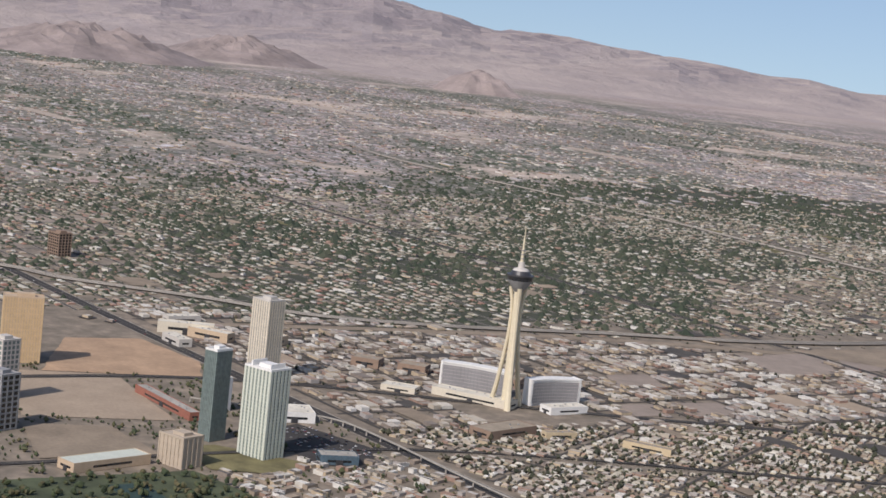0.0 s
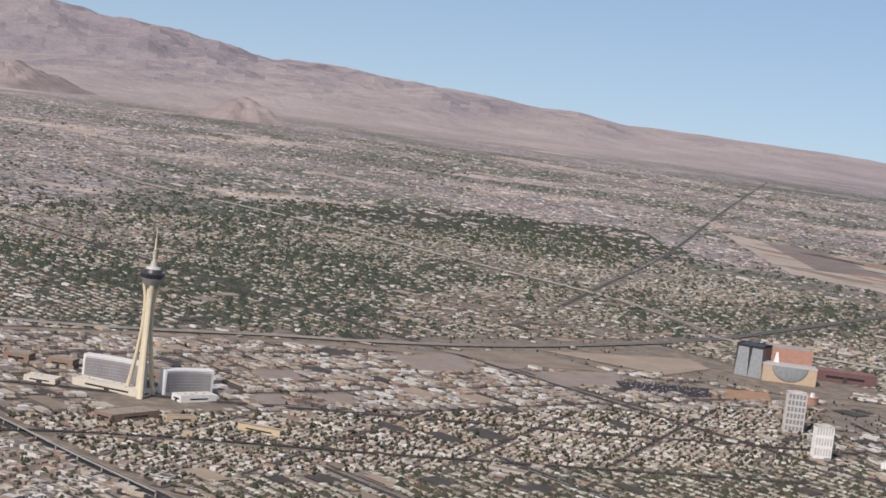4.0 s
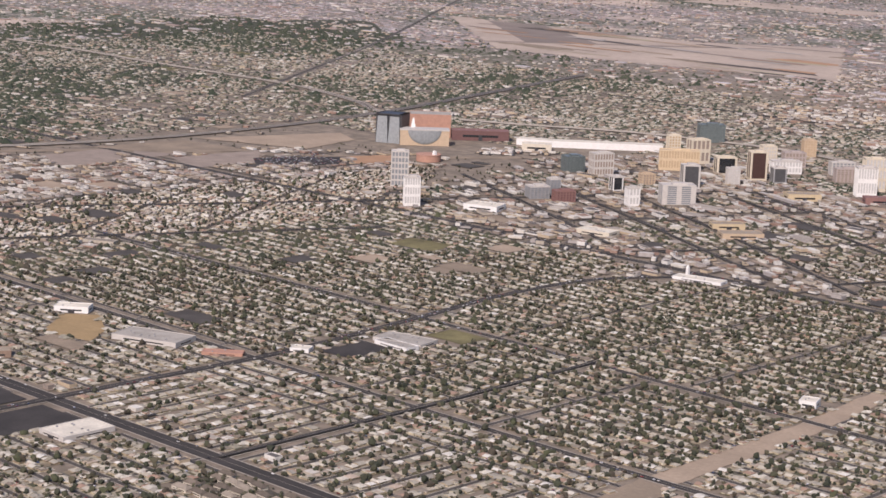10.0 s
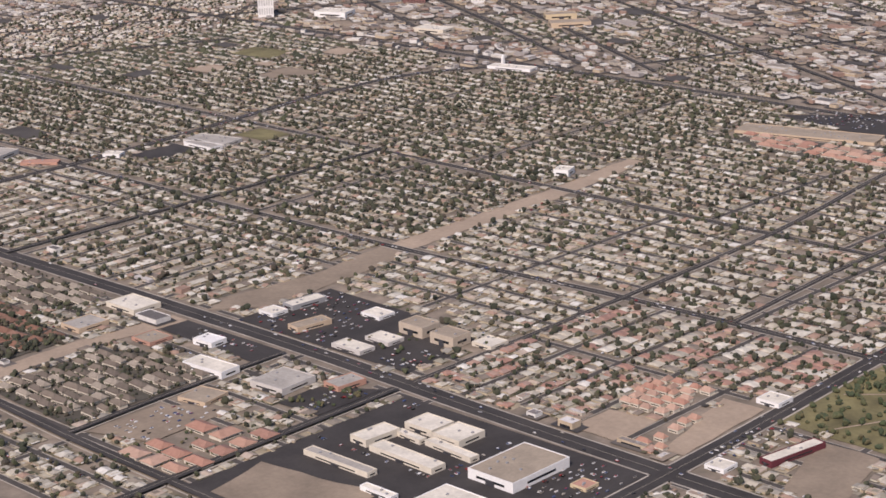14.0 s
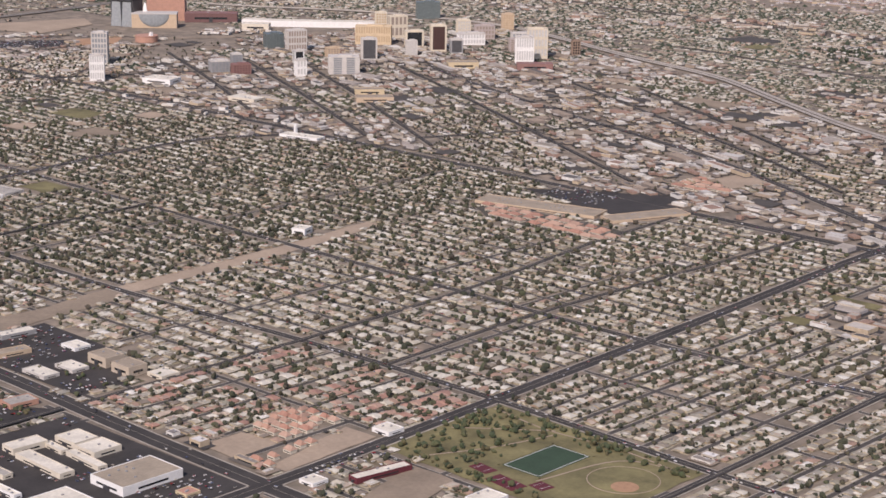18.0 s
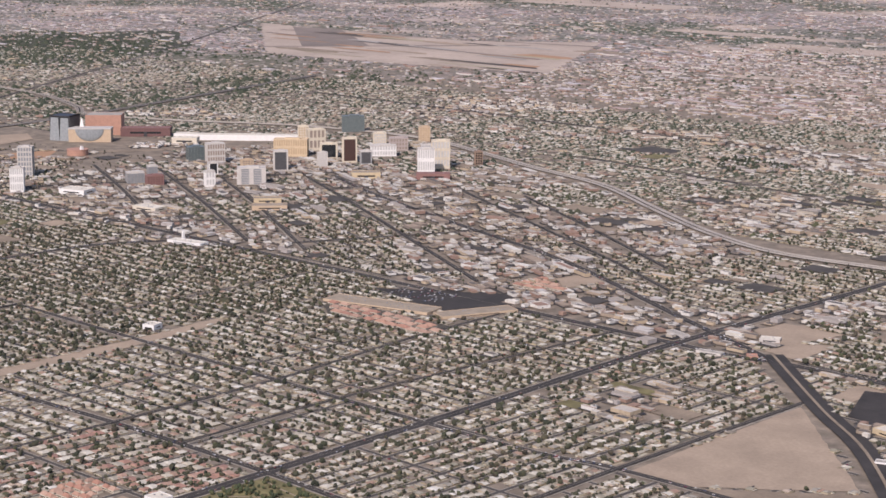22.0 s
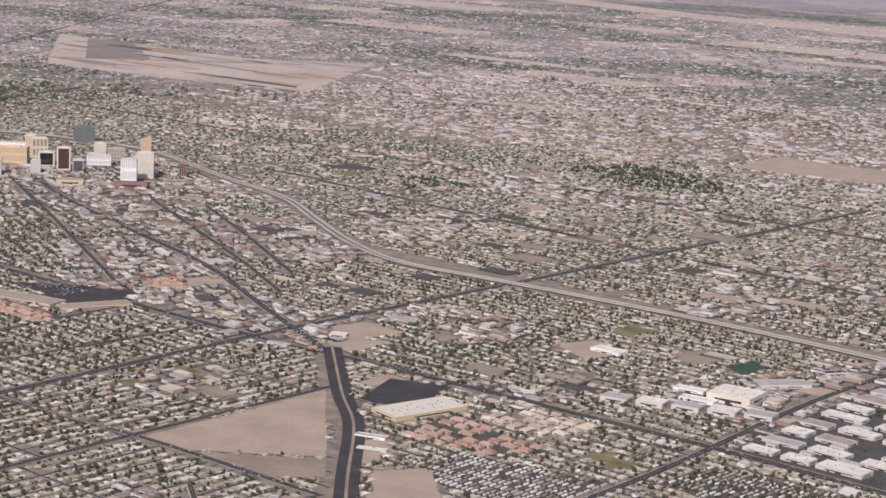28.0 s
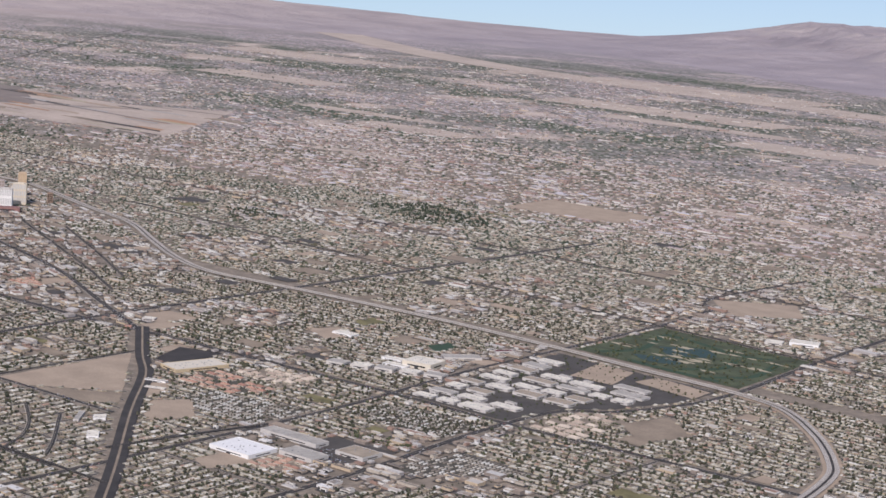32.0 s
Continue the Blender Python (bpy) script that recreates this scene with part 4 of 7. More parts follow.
def tower(name, label, x, y, w, d, h, turn=0.0, wall="offwhite", glass="darkglass", floors=10, bays=5, cap="offwhite", piers=True, crown=0.6, group="", band=0.34, pier=0.24):
    """A tall block: glazed core, floor bands, piers, parapet and plant room."""
    t = thing(name, label, "building", x, y, 0, turn, group)
    part("glazing", t, *boxes([box(0, 0, 0, w - 0.12, d - 0.12, h)]), mat=glass)
    if bays == 1:
        band, pier = 0.07, 0.10
    step = h / floors
    me = mesh_of("floor_band", *boxes([box(0, 0, 0, w - 0.02, d - 0.02, step * band)]), (), [wall])
    for k in range(floors):
        part_at("floor_band", t, me, 0, 0, k * step)
    if piers:
        px = mesh_of("pier", *boxes([box(0, 0, 0, w / bays * pier, 0.12, h)]), (), [wall])
        for k in range(bays + 1):
            for s in (-1, 1):
                part_at("pier", t, px, (k / bays - 0.5) * (w - w / bays * pier), s * d / 2, 0)
        nb = max(2, int(bays * d / w))
        py = mesh_of("pier", *boxes([box(0, 0, 0, 0.12, d / nb * pier, h)]), (), [wall])
        for k in range(nb + 1):
            for s in (-1, 1):
                part_at("pier", t, py, s * w / 2, (k / nb - 0.5) * (d - d / nb * pier), 0)
    top = part("roof", t, *boxes([box(0, 0, h, w + 0.08, d + 0.08, 0.18)]), mat=cap)
    part("parapet", t, *boxes([box(0, d / 2, h + 0.18, w + 0.08, 0.08, 0.16), box(0, -d / 2, h + 0.18, w + 0.08, 0.08, 0.16), box(w / 2, 0, h + 0.18, 0.08, d, 0.16), box(-w / 2, 0, h + 0.18, 0.08, d, 0.16)]), mat=cap)
    if crown:
        part("plant_room", top, *boxes([box(w * 0.05, 0, h + 0.18, w * 0.45, d * 0.45, crown)]), mat=cap)
    return t


def low(name, label, x, y, w, d, h, turn=0.0, wall="offwhite", roof="roofwhite", units=4, windows=True, group=""):
    """A low flat-roofed building: walls, sunk roof, parapet, rooftop units, window bands."""
    t = thing(name, label, "building", x, y, 0, turn, group)
    part("wall", t, *boxes([box(0, 0, 0, w, d, h)]), mat=wall)
    top = part("roof", t, *boxes([box(0, 0, h, w - 0.2, d - 0.2, 0.02)]), mat=roof)
    part("parapet", t, *boxes([box(0, d / 2 - 0.05, h, w, 0.1, 0.1), box(0, 0.05 - d / 2, h, w, 0.1, 0.1), box(w / 2 - 0.05, 0, h, 0.1, d - 0.2, 0.1), box(0.05 - w / 2, 0, h, 0.1, d - 0.2, 0.1)]), mat=wall)
    rng = random.Random(int(x * 7 + y * 13))
    um = mesh_of("rooftop_unit", *boxes([box(0, 0, 0, 0.22, 0.3, 0.16)]), (), ["grey"])
    for _ in range(units):
        part_at("rooftop_unit", top, um, rng.uniform(-0.38, 0.38) * w, rng.uniform(-0.36, 0.36) * d, h + 0.02)
    if windows:
        for s in (-1, 1):
            part("window_band", t, *boxes([box(0, s * d / 2, h * 0.35, w * 0.62, 0.03, h * 0.24)]), mat="darkglass")
            part("window_band", t, *boxes([box(s * w / 2, 0, h * 0.35, 0.03, d * 0.5, h * 0.24)]), mat="darkglass")
        part("entrance", t, *boxes([box(0, -d / 2 - 0.06, 0, min(1.2, w * 0.2), 0.16, h * 0.6)]), mat="dark")
    PATCHES.append([(x + (a * math.cos(radians(turn)) - b * math.sin(radians(turn))), y + (a * math.sin(radians(turn)) + b * math.cos(radians(turn)))) for a, b in ((-w / 2 - 0.6, -d / 2 - 0.6), (w / 2 + 0.6, -d / 2 - 0.6), (w / 2 + 0.6, d / 2 + 0.6), (-w / 2 - 0.6, d / 2 + 0.6))])
    return t


def keep_clear(x, y, r):
    PATCHES.append([(x - r, y - r), (x + r, y - r), (x + r, y + r), (x - r, y + r)])


# the observation tower
M["towercream"] = plain("warm_concrete", (0.70, 0.62, 0.45), 0.7, 0.06)
obs_tower = thing("observation_tower", "tall cream concrete observation tower with dark pod and needle", "tower", 0, 0)
keep_clear(2, 2, 14)
LEG = [(3.3, 0, 0.66), (2.45, 4, 0.60), (1.7, 9, 0.52), (1.12, 14, 0.46), (0.98, 18, 0.44), (1.15, 21, 0.44), (1.7, 23.6, 0.46)]
for k in range(3):
    a = radians(90 + 120 * k)
    v, q = [], []
    for r, z, w in LEG:
        for u in range(8):
            b = 2 * math.pi * u / 8
            rr, tt = r + w * 0.75 * math.cos(b), w * math.sin(b)
            v.append((rr * math.cos(a) - tt * math.sin(a), rr * math.sin(a) + tt * math.cos(a), z))
    for i in range(len(LEG) - 1):
        for u in range(8):
            q.append((i * 8 + u, i * 8 + (u + 1) % 8, i * 8 + 8 + (u + 1) % 8, i * 8 + 8 + u))
    part("leg", obs_tower, v, q, mat="towercream", label="cream concrete leg curving outward at both ends")
part("shaft", obs_tower, *lathe([(1.0, 0), (0.85, 10), (0.75, 18), (0.8, 23.5)], 20), mat="towercream")
part("pod_base", obs_tower, *lathe([(0.8, 22.8), (1.5, 23.6), (2.1, 24.5), (2.45, 25.1)], 36), mat="grey")
part("pod_glazing", obs_tower, *lathe([(2.45, 25.1), (2.55, 25.9), (2.40, 26.0)], 36), mat="darkglass", label="dark glass ring of the pod")
part("pod_deck", obs_tower, *lathe([(2.62, 25.9), (2.62, 26.15), (2.0, 26.2), (1.7, 26.9), (1.65, 26.95)], 36), mat="dark")
part("pod_roof", obs_tower, *lathe([(1.65, 26.9), (1.3, 27.3), (0.7, 27.5), (0.55, 28.6), (0.01, 28.7)], 24), mat="offwhite")
part("needle", obs_tower, *lathe([(0.34, 28.5), (0.28, 31.0), (0.20, 31.2), (0.16, 33.0), (0.10, 33.2), (0.05, 35.5), (0.0, 35.6)], 12), mat="towercream")
for z in (29.2, 30.0, 30.8):
    part("needle_collar", obs_tower, *lathe([(0.3, z), (0.42, z + 0.05), (0.42, z + 0.14), (0.3, z + 0.2)], 12), mat="steel")
M["lilacglass"] = plain("lilac_glazing", (0.27, 0.262, 0.272), 0.35, 0.12, 0.6)


def curved_wing(label, ends, depth, h, bow):
    """A hotel slab bowed in plan: white back wall and ends, a glazed front with fins and floor lines, a white cornice."""
    (xa, ya), (xb, yb) = ends
    t = thing("hotel_wing", label, "building", (xa + xb) / 2, (ya + yb) / 2, 0, math.degrees(math.atan2(yb - ya, xb - xa)), "hotel wings round the tower")
    half = math.hypot(xb - xa, yb - ya) / 2
    n = 18
    u = np.linspace(-1, 1, n + 1)
    px, py = u * half, bow * (1 - u * u)

    def shell(front, back, z_low, z_high):
        v = np.concatenate([np.stack([px, py + front, np.full(n + 1, z_low)], 1), np.stack([px, py + front, np.full(n + 1, z_high)], 1),
                            np.stack([px, py + back, np.full(n + 1, z_low)], 1), np.stack([px, py + back, np.full(n + 1, z_high)], 1)])
        m = n + 1
        q = []
        for k in range(n):
            q += [(k, k + 1, m + k + 1, m + k), (2 * m + k + 1, 2 * m + k, 3 * m + k, 3 * m + k + 1), (m + k, m + k + 1, 3 * m + k + 1, 3 * m + k)]
        return v, q + [(2 * m, 0, m, 3 * m), (n, 2 * m + n, 3 * m + n, m + n)]

    part("wall", t, *shell(-depth / 2, depth / 2, 0, h), mat="white")
    part("glazing", t, *shell(-depth / 2 - 0.10, -depth / 2 + 0.05, 0.5, h - 0.35), mat="lilacglass", label="lilac grey glazed front")
    for z in np.linspace(1.0, h - 0.7, 6):
        part("floor_line", t, *shell(-depth / 2 - 0.13, -depth / 2, z, z + 0.05), mat="offwhite")
    fin = mesh_of("fin", *boxes([box(0, 0, 0.5, 0.06, 0.10, h - 0.85)]), (), ["grey"])
    for k in range(0, n + 1):
        part_at("fin", t, fin, float(px[k]), float(py[k]) - depth / 2 - 0.12, 0)
    part("cornice", t, *shell(-depth / 2 - 0.18, depth / 2 + 0.1, h, h + 0.3), mat="white")
    for side in (-1, 1):
        part("end_pier", t, *boxes([box(side * (half + 0.15), 0, 0, 0.5, depth + 0.3, h + 0.4)]), mat="white")
    return t


curved_wing("white hotel slab with a bowed lilac-glazed front beside the tower", ((-18.2, -2.4), (-7.4, 5.2)), 2.4, 5.1, 1.0)
curved_wing("white hotel slab with a bowed lilac-glazed front behind the tower", ((-1.4, 6.4), (-0.6, 17.4)), 2.4, 4.9, 1.0)
low("casino_podium", "cream low casino hall round the tower's foot", -6, -3.2, 17, 4, 1.5, 28, "cream", "roofwhite", 8)
low("casino_podium", "cream low casino hall beside the hotel slab", 5.6, 10, 3.6, 9, 1.4, 0, "white", "roofwhite", 5)
low("parking_garage", "brown low parking garage in front of the tower", 18.4, -14, 5.2, 12.6, 1.4, 12, "brown", "rooftan", 3)
low("motel", "yellow two-storey motel with flat roof", 34.8, 6.8, 9.2, 2.2, 1.2, 30, "yellow", "rooftan", 3)
low("motel", "ochre low motel beside the garage", 23, -4.6, 6.4, 2.0, 1.1, 80, "yellow", "rooftan", 3)
low("shop", "cream low shop building near the tower", -16, -14, 7, 4, 1.1, 40, "cream", "roofwhite", 3)

# residential towers south of the observation tower
M["sandstone"] = plain("sandstone_stucco", (0.46, 0.385, 0.30), 0.85, 0.08)
M["palegreen"] = plain("pale_green_paint", (0.60, 0.63, 0.54), 0.6, 0.06)
for bx, by, lab in ((24.3, -67.6, "white high-rise apartment tower with green glass balconies"), (13.2, -70.8, "second apartment tower with green glass and white corner piers")):
    t = tower("apartment_tower", lab, bx, by, 5.8 if bx > 20 else 2.7, 4.8 if bx > 20 else 3.6, 14.6 if bx > 20 else 15.2, 18, "palegreen" if bx > 20 else "greenglass", "greenglass", 26, 7, "white", group="pair of apartment towers", band=0.16 if bx > 20 else 0.4, pier=0.5)
    for s in (-1, 1):
        part("crown_fin", t, *boxes([box(s * (2.0 if bx > 20 else 1.0), 0, 14.7, 0.3, 3.4, 0.9)]), mat="white")
    keep_clear(bx, by, 5)
tower("condominium_tower", "tall grey white condominium tower with vertical ribs", -29.5, -37.6, 4.8, 4.2, 15.5, 15, "cream", "grey", 20, 7, "offwhite", band=0.1, pier=0.55)
M["goldstucco"] = plain("gold_stucco", (0.60, 0.44, 0.26), 0.7, 0.08)
tower("resort_tower", "sand coloured resort tower with ribbed crown", -48.5, -80, 7.5, 3.4, 12.4, 70, "goldstucco", "tan", 12, 14, "tan", band=0.2, pier=0.62)
tower("glass_tower", "blue green glass tower with pale bands", -19.5, -95, 4, 4, 10.4, 20, "offwhite", "greenglass", 12, 4, "offwhite")
tower("glass_tower", "dark glass tower by the golf course", 0, -103, 5, 4, 9, 20, "grey", "darkglass", 10, 4, "grey")
tower("hotel_block", "sand coloured windowless hotel block with flat top", 27, -83.5, 5.4, 4.4, 4.7, 18, "sandstone", "sandstone", 4, 6, "sandstone", crown=0.5)
low("clubhouse", "long low hall with pale green roof", 25.5, -95.5, 4.2, 14.5, 1.5, 12, "tan", "palegreen", 0)
low("blue_hall", "low white hall with blue roof edge", 31.2, -57, 6.4, 3.6, 1.6, 70, "glass", "roofgrey", 4)
low("white_hall", "large white flat-roofed hall", 2, -49, 7.5, 6.5, 1.8, 70, "white", "roofwhite", 6)
low("white_hall", "tall white windowless show hall", -6, -60, 3.5, 4.0, 6.0, 20, "white", "roofwhite", 2, windows=False)
low("brick_row", "long dark red and brown row of shops", -10, -67.6, 22, 2.2, 1.4, 0, "brick", "roofgrey", 6)
for k, (bx, by) in enumerate(((-62, -40), (-66, -30), (-72, -33), (-84, -28), (-58, -20), (-50, -26))):
    low("office_block", "low pale office block near the interstate", bx, by, 8 + k % 3 * 2, 3, 1.6 + 0.4 * (k % 3), 30 * k, ("offwhite", "tan", "cream")[k % 3], "roofwhite", 4)
for k in range(5):
    low("parking_structure", "brown layered parking structure", -38 + 7 * k, -8 + 7 * k, 6, 4, 1.8, 40, "brown", "rooftan", 2)
tower("brown_hotel", "dark brown glass hotel beside the interstate", -172, -20, 5, 4, 6, 10, "brown", "darkglass", 8, 5, "brown")

# monorail
MONO = smooth_line([(-12, -62), (-5, -54), (2, -46.6), (9, -42.4), (22, -41.6), (46, -42), (74, -41.6)], 10)
rail = thing("monorail_track", "pale concrete monorail guideway on slender columns", "monorail", 0, 0)
v0, _ = ribbon(MONO, 0.30, 1.0)
v1 = v0.copy()
v1[:, 2] = 0.8
n = len(v0)
q = []
for i in range(n // 2 - 1):
    a = 2 * i
    q += [(a, a + 2, a + 3, a + 1), (n + a + 1, n + a + 3, n + a + 2, n + a), (n + a, n + a + 2, a + 2, a), (a + 1, a + 3, n + a + 3, n + a + 1)]
part("beam", rail, np.concatenate([v0, v1]), q, mat="roofgrey")
col = mesh_of("column", *lathe([(0.16, 0), (0.13, 0.7), (0.22, 0.8)], 8), (), ["concrete"])
for k in range(0, len(MONO), 3):
    part_at("column", rail, col, *MONO[k], 0)

# exhibition halls west of the centre
hall = thing("exhibition_hall", "grey glass-fronted exhibition tower with dark frame", "building", -7.5, 206, 0, 24)
keep_clear(0, 212, 20)
part("wall", hall, *boxes([box(-3.8, 0, 0, 0.8, 7, 9.0), box(3.8, 0, 0, 0.8, 7, 9.0), box(0, 3.0, 0, 7, 0.8, 9.0)]), mat="dark", label="dark charcoal frame walls")
M["paleblue"] = glassy("pale_blue_glazing", (0.30, 0.325, 0.335), 0.4)
part("core", hall, *boxes([box(0, 0, 0, 6.8, 6, 8.6)]), mat="dark")
for cx in (-2.0, 2.0):
    part("curtain_wall", hall, *boxes([box(cx, -2.7, 0, 3.9, 2.6, 8.2, 0.22)]), mat="paleblue", label="pale blue curtain wall leaning back")
part("roof", hall, *boxes([box(0, 0, 8.6, 8.4, 7, 0.4)]), mat="dark")
for k in range(6):
    part("mullion", hall, *boxes([box(-3.3 + 1.3 * k, -4.02, 0, 0.1, 0.08, 0.9)]), mat="steel")
hall2 = thing("exhibition_hall", "tan exhibition hall with a great half-round glass bowl", "building", 3.5, 209, 0, 46)
part("wall", hall2, *boxes([box(0, 1.6, 0, 15, 6, 4.6)]), mat="tan")
part("cornice", hall2, *boxes([box(0, 1.6, 4.6, 15.2, 6.2, 0.35)]), mat="offwhite")
bv, bq = [], []
for i in range(11):
    ph = math.pi / 2 * i / 10
    for k in range(17):
        th = math.pi * k / 16
        bv.append((5.1 * math.cos(th) * math.sin(ph + 0.02), -1.4 - 0.7 * math.sin(th) * math.sin(ph + 0.02), 4.7 - 4.3 * math.cos(ph)))
for i in range(10):
    for k in range(16):
        bq.append((i * 17 + k, i * 17 + 17 + k, i * 17 + 18 + k, i * 17 + k + 1))
part("glass_bowl", hall2, bv, bq, mat="paleblue", label="grey half-round glass bowl")
part("spire", hall2, *boxes([box(-3.5, 4.0, 4.6, 1.6, 1.2, 3.2, 0.7)]), mat="white")
low("exhibition_hall", "rust red exhibition block behind the others", -11, 226, 13, 9, 7.2, 46, "pink", "roofgrey", 6, windows=False)
low("exhibition_annex", "long maroon low hall with strip windows", 4, 233.4, 18, 6, 3.0, 46, "redshade", "redpanel", 6)
v, q = ribbon([(17, 237), (27, 242.5), (39, 253), (52, 265)], 5.0, 2.0)
hangar = thing("long_shed", "very long white flat-roofed shed", "building", 0, 0)
w0 = v.copy()
w0[:, 2] = 0
n = len(v)
side = []
for i in range(n // 2 - 1):
    a = 2 * i
    side += [(n + a, n + a + 2, a + 2, a), (a + 1, a + 3, n + a + 3, n + a + 1)]
side += [(n + 1, n, 0, 1), (n - 2, 2 * n - 2, 2 * n - 1, n - 1)]
part("roof", hangar, v, q, mat="roofwhite")
part("wall", hangar, np.concatenate([v, w0]), side, mat="white")
keep_clear(34, 250, 16)
low("office_block", "cream low office beside the long shed", 30, 231, 9, 5, 2.2, 40, "cream", "roofwhite", 5)
red = thing("round_pavilion", "rust red round pavilion with flat roof", "building", 27, 187)
part("wall", red, *lathe([(3.6, 0), (3.6, 1.8), (3.7, 1.8), (3.7, 2.0)], 28), mat="pink")
part("roof", red, *lathe([(3.7, 2.0), (0.01, 2.1)], 28), mat="pink")
part("lantern", red, *boxes([box(2.4, 0, 2.0, 1.0, 1.0, 1.2, 0.3)]), mat="white")
keep_clear(27, 187, 6)

# loft towers and the city centre
TOWERS = [
    ("loft_tower", "pale grey loft tower with blue glass", 54.2, 148.4, 4.6, 3.6, 9.2, 45, "offwhite", "bluegrey", 6, 5),
    ("loft_tower", "white loft tower with rounded white top", 77.2, 130, 4.0, 3.2, 7.0, 50, "white", "paleglass", 3, 6),
    ("office_tower", "dark teal glass office block", 63.2, 208.8, 5.4, 5, 4.2, 62, "tealglass", "tealglass", 5, 5),
    ("office_tower", "pale courthouse tower with brown vertical ribs", 73.2, 209.2, 6.0, 4, 6.3, 62, "offwhite", "ribshade", 3, 7),
    ("office_tower", "black glass office cube with white frame", 91.6, 193.2, 2.9, 2.8, 3.5, 62, "white", "darkglass", 1, 1),
    ("office_tower", "grey layered office building", 87.8, 165.5, 5.4, 4, 3.0, 62, "grey", "bluegrey", 5, 5),
    ("office_tower", "slim grey tower with dark windows", 87, 172.8, 3, 3, 4.1, 62, "grey", "bluegrey", 6, 3),
    ("office_tower", "muted red office building with dark windows", 95.2, 167.4, 5.2, 3.6, 2.6, 62, "redpanel", "redshade", 4, 6),
    ("office_tower", "white narrow tower with blank sides", 109.8, 177.2, 3.0, 3, 4.5, 62, "white", "paleglass", 2, 3),
    ("office_tower", "long pale grey federal building with strip windows", 114.4, 190, 8.8, 5, 4.8, 50, "offwhite", "bluegrey", 9, 2),
    ("office_tower", "small tan office tower with dark windows", 89.7, 209, 3.8, 3, 2.6, 62, "tan", "ribshade", 4, 4),
    ("office_tower", "dark grey glass office block with pale edge", 100.6, 214, 4.7, 4, 6.1, 50, "offwhite", "charcoal", 1, 1),
    ("hotel_tower", "gold hotel slab with ribbed front", 79, 237.6, 11.4, 4, 5.6, 40, "hotelgold", "goldshade", 2, 14),
    ("hotel_tower", "cream hotel tower behind the gold slab", 59.4, 260.6, 3.8, 3.6, 6.0, 50, "hotelcream", "goldshade", 7, 4),
    ("hotel_tower", "tall gold hotel tower with brown vertical bands", 74.2, 253.2, 6.0, 4, 7.0, 62, "hotelcream", "ribshade", 2, 4),
    ("hotel_tower", "black glass hotel block with pale edge", 90.8, 244, 5.8, 4, 4.6, 50, "hotelcream", "darkglass", 1, 1),
    ("hotel_tower", "rounded white hotel tower with ribbed front", 104.3, 228.8, 3.4, 3, 4.4, 50, "offwhite", "paleglass", 6, 5),
    ("hotel_tower", "tall cream hotel tower with dark brown panel", 102.8, 242.4, 4.8, 4, 7.8, 50, "hotelcream", "brownglass", 1, 1),
    ("hotel_tower", "dark grey glass block with pale frame", 109.2, 243.8, 3.8, 3.6, 4.0, 50, "grey", "charcoal", 1, 1),
    ("hotel_tower", "long cream hotel slab with pale windows", 100.4, 260.4, 8.6, 4, 3.4, 50, "white", "paleglass", 2, 9),
    ("hotel_tower", "cream hotel tower with vertical ribs", 85.6, 273, 4.4, 4, 5.0, 50, "hotelcream", "paleglass", 5, 5),
    ("office_tower", "pinkish grey office slab", 94.2, 273.8, 6.4, 4, 4.1, 50, "pinkgrey", "ribshade", 3, 6),
    ("hotel_tower", "white hotel tower with stepped crown and bay windows", 137.4, 243.6, 5.4, 4, 7.8, 45, "white", "paleglass", 2, 7),
    ("hotel_tower", "second white hotel tower with cream sides", 133.2, 254.6, 6.0, 4, 8.8, 45, "hotelcream", "paleglass", 3, 6),
    ("hotel_tower", "teal green glass tower with dark bands", 47.8, 295.8, 8.2, 4.4, 5.6, 50, "tealglass", "tealglass", 3, 3),
    ("hotel_tower", "small tan hotel tower with gold edge", 84.8, 296.2, 3.9, 3.2, 5.0, 50, "tan", "goldshade", 6, 4),
    ("office_tower", "small dark brown tower with dark windows", 136.7, 269, 2.5, 2.5, 4.1, 50, "brown", "darkglass", 5, 3),
    ("office_tower", "tan slab office with dark windows", 120, 262, 7, 3, 3.6, 50, "pinkgrey", "ribshade", 6, 6),
    ("office_tower", "pale grey slab office with dark windows", 112, 272, 7, 3, 3.6, 50, "offwhite", "bluegrey", 5, 6),
]
for name, lab, x, y, w, d, h, turn, wall, glass, fl, bays in TOWERS:
    tower(name, lab, x, y, w, d, h, turn, wall, glass, fl, bays, "offwhite" if wall in ("white", "grey") else wall, crown=0.5, group="towers of the city centre", band=0.3, pier=0.3)
    keep_clear(x, y, max(w, d) * 0.75)
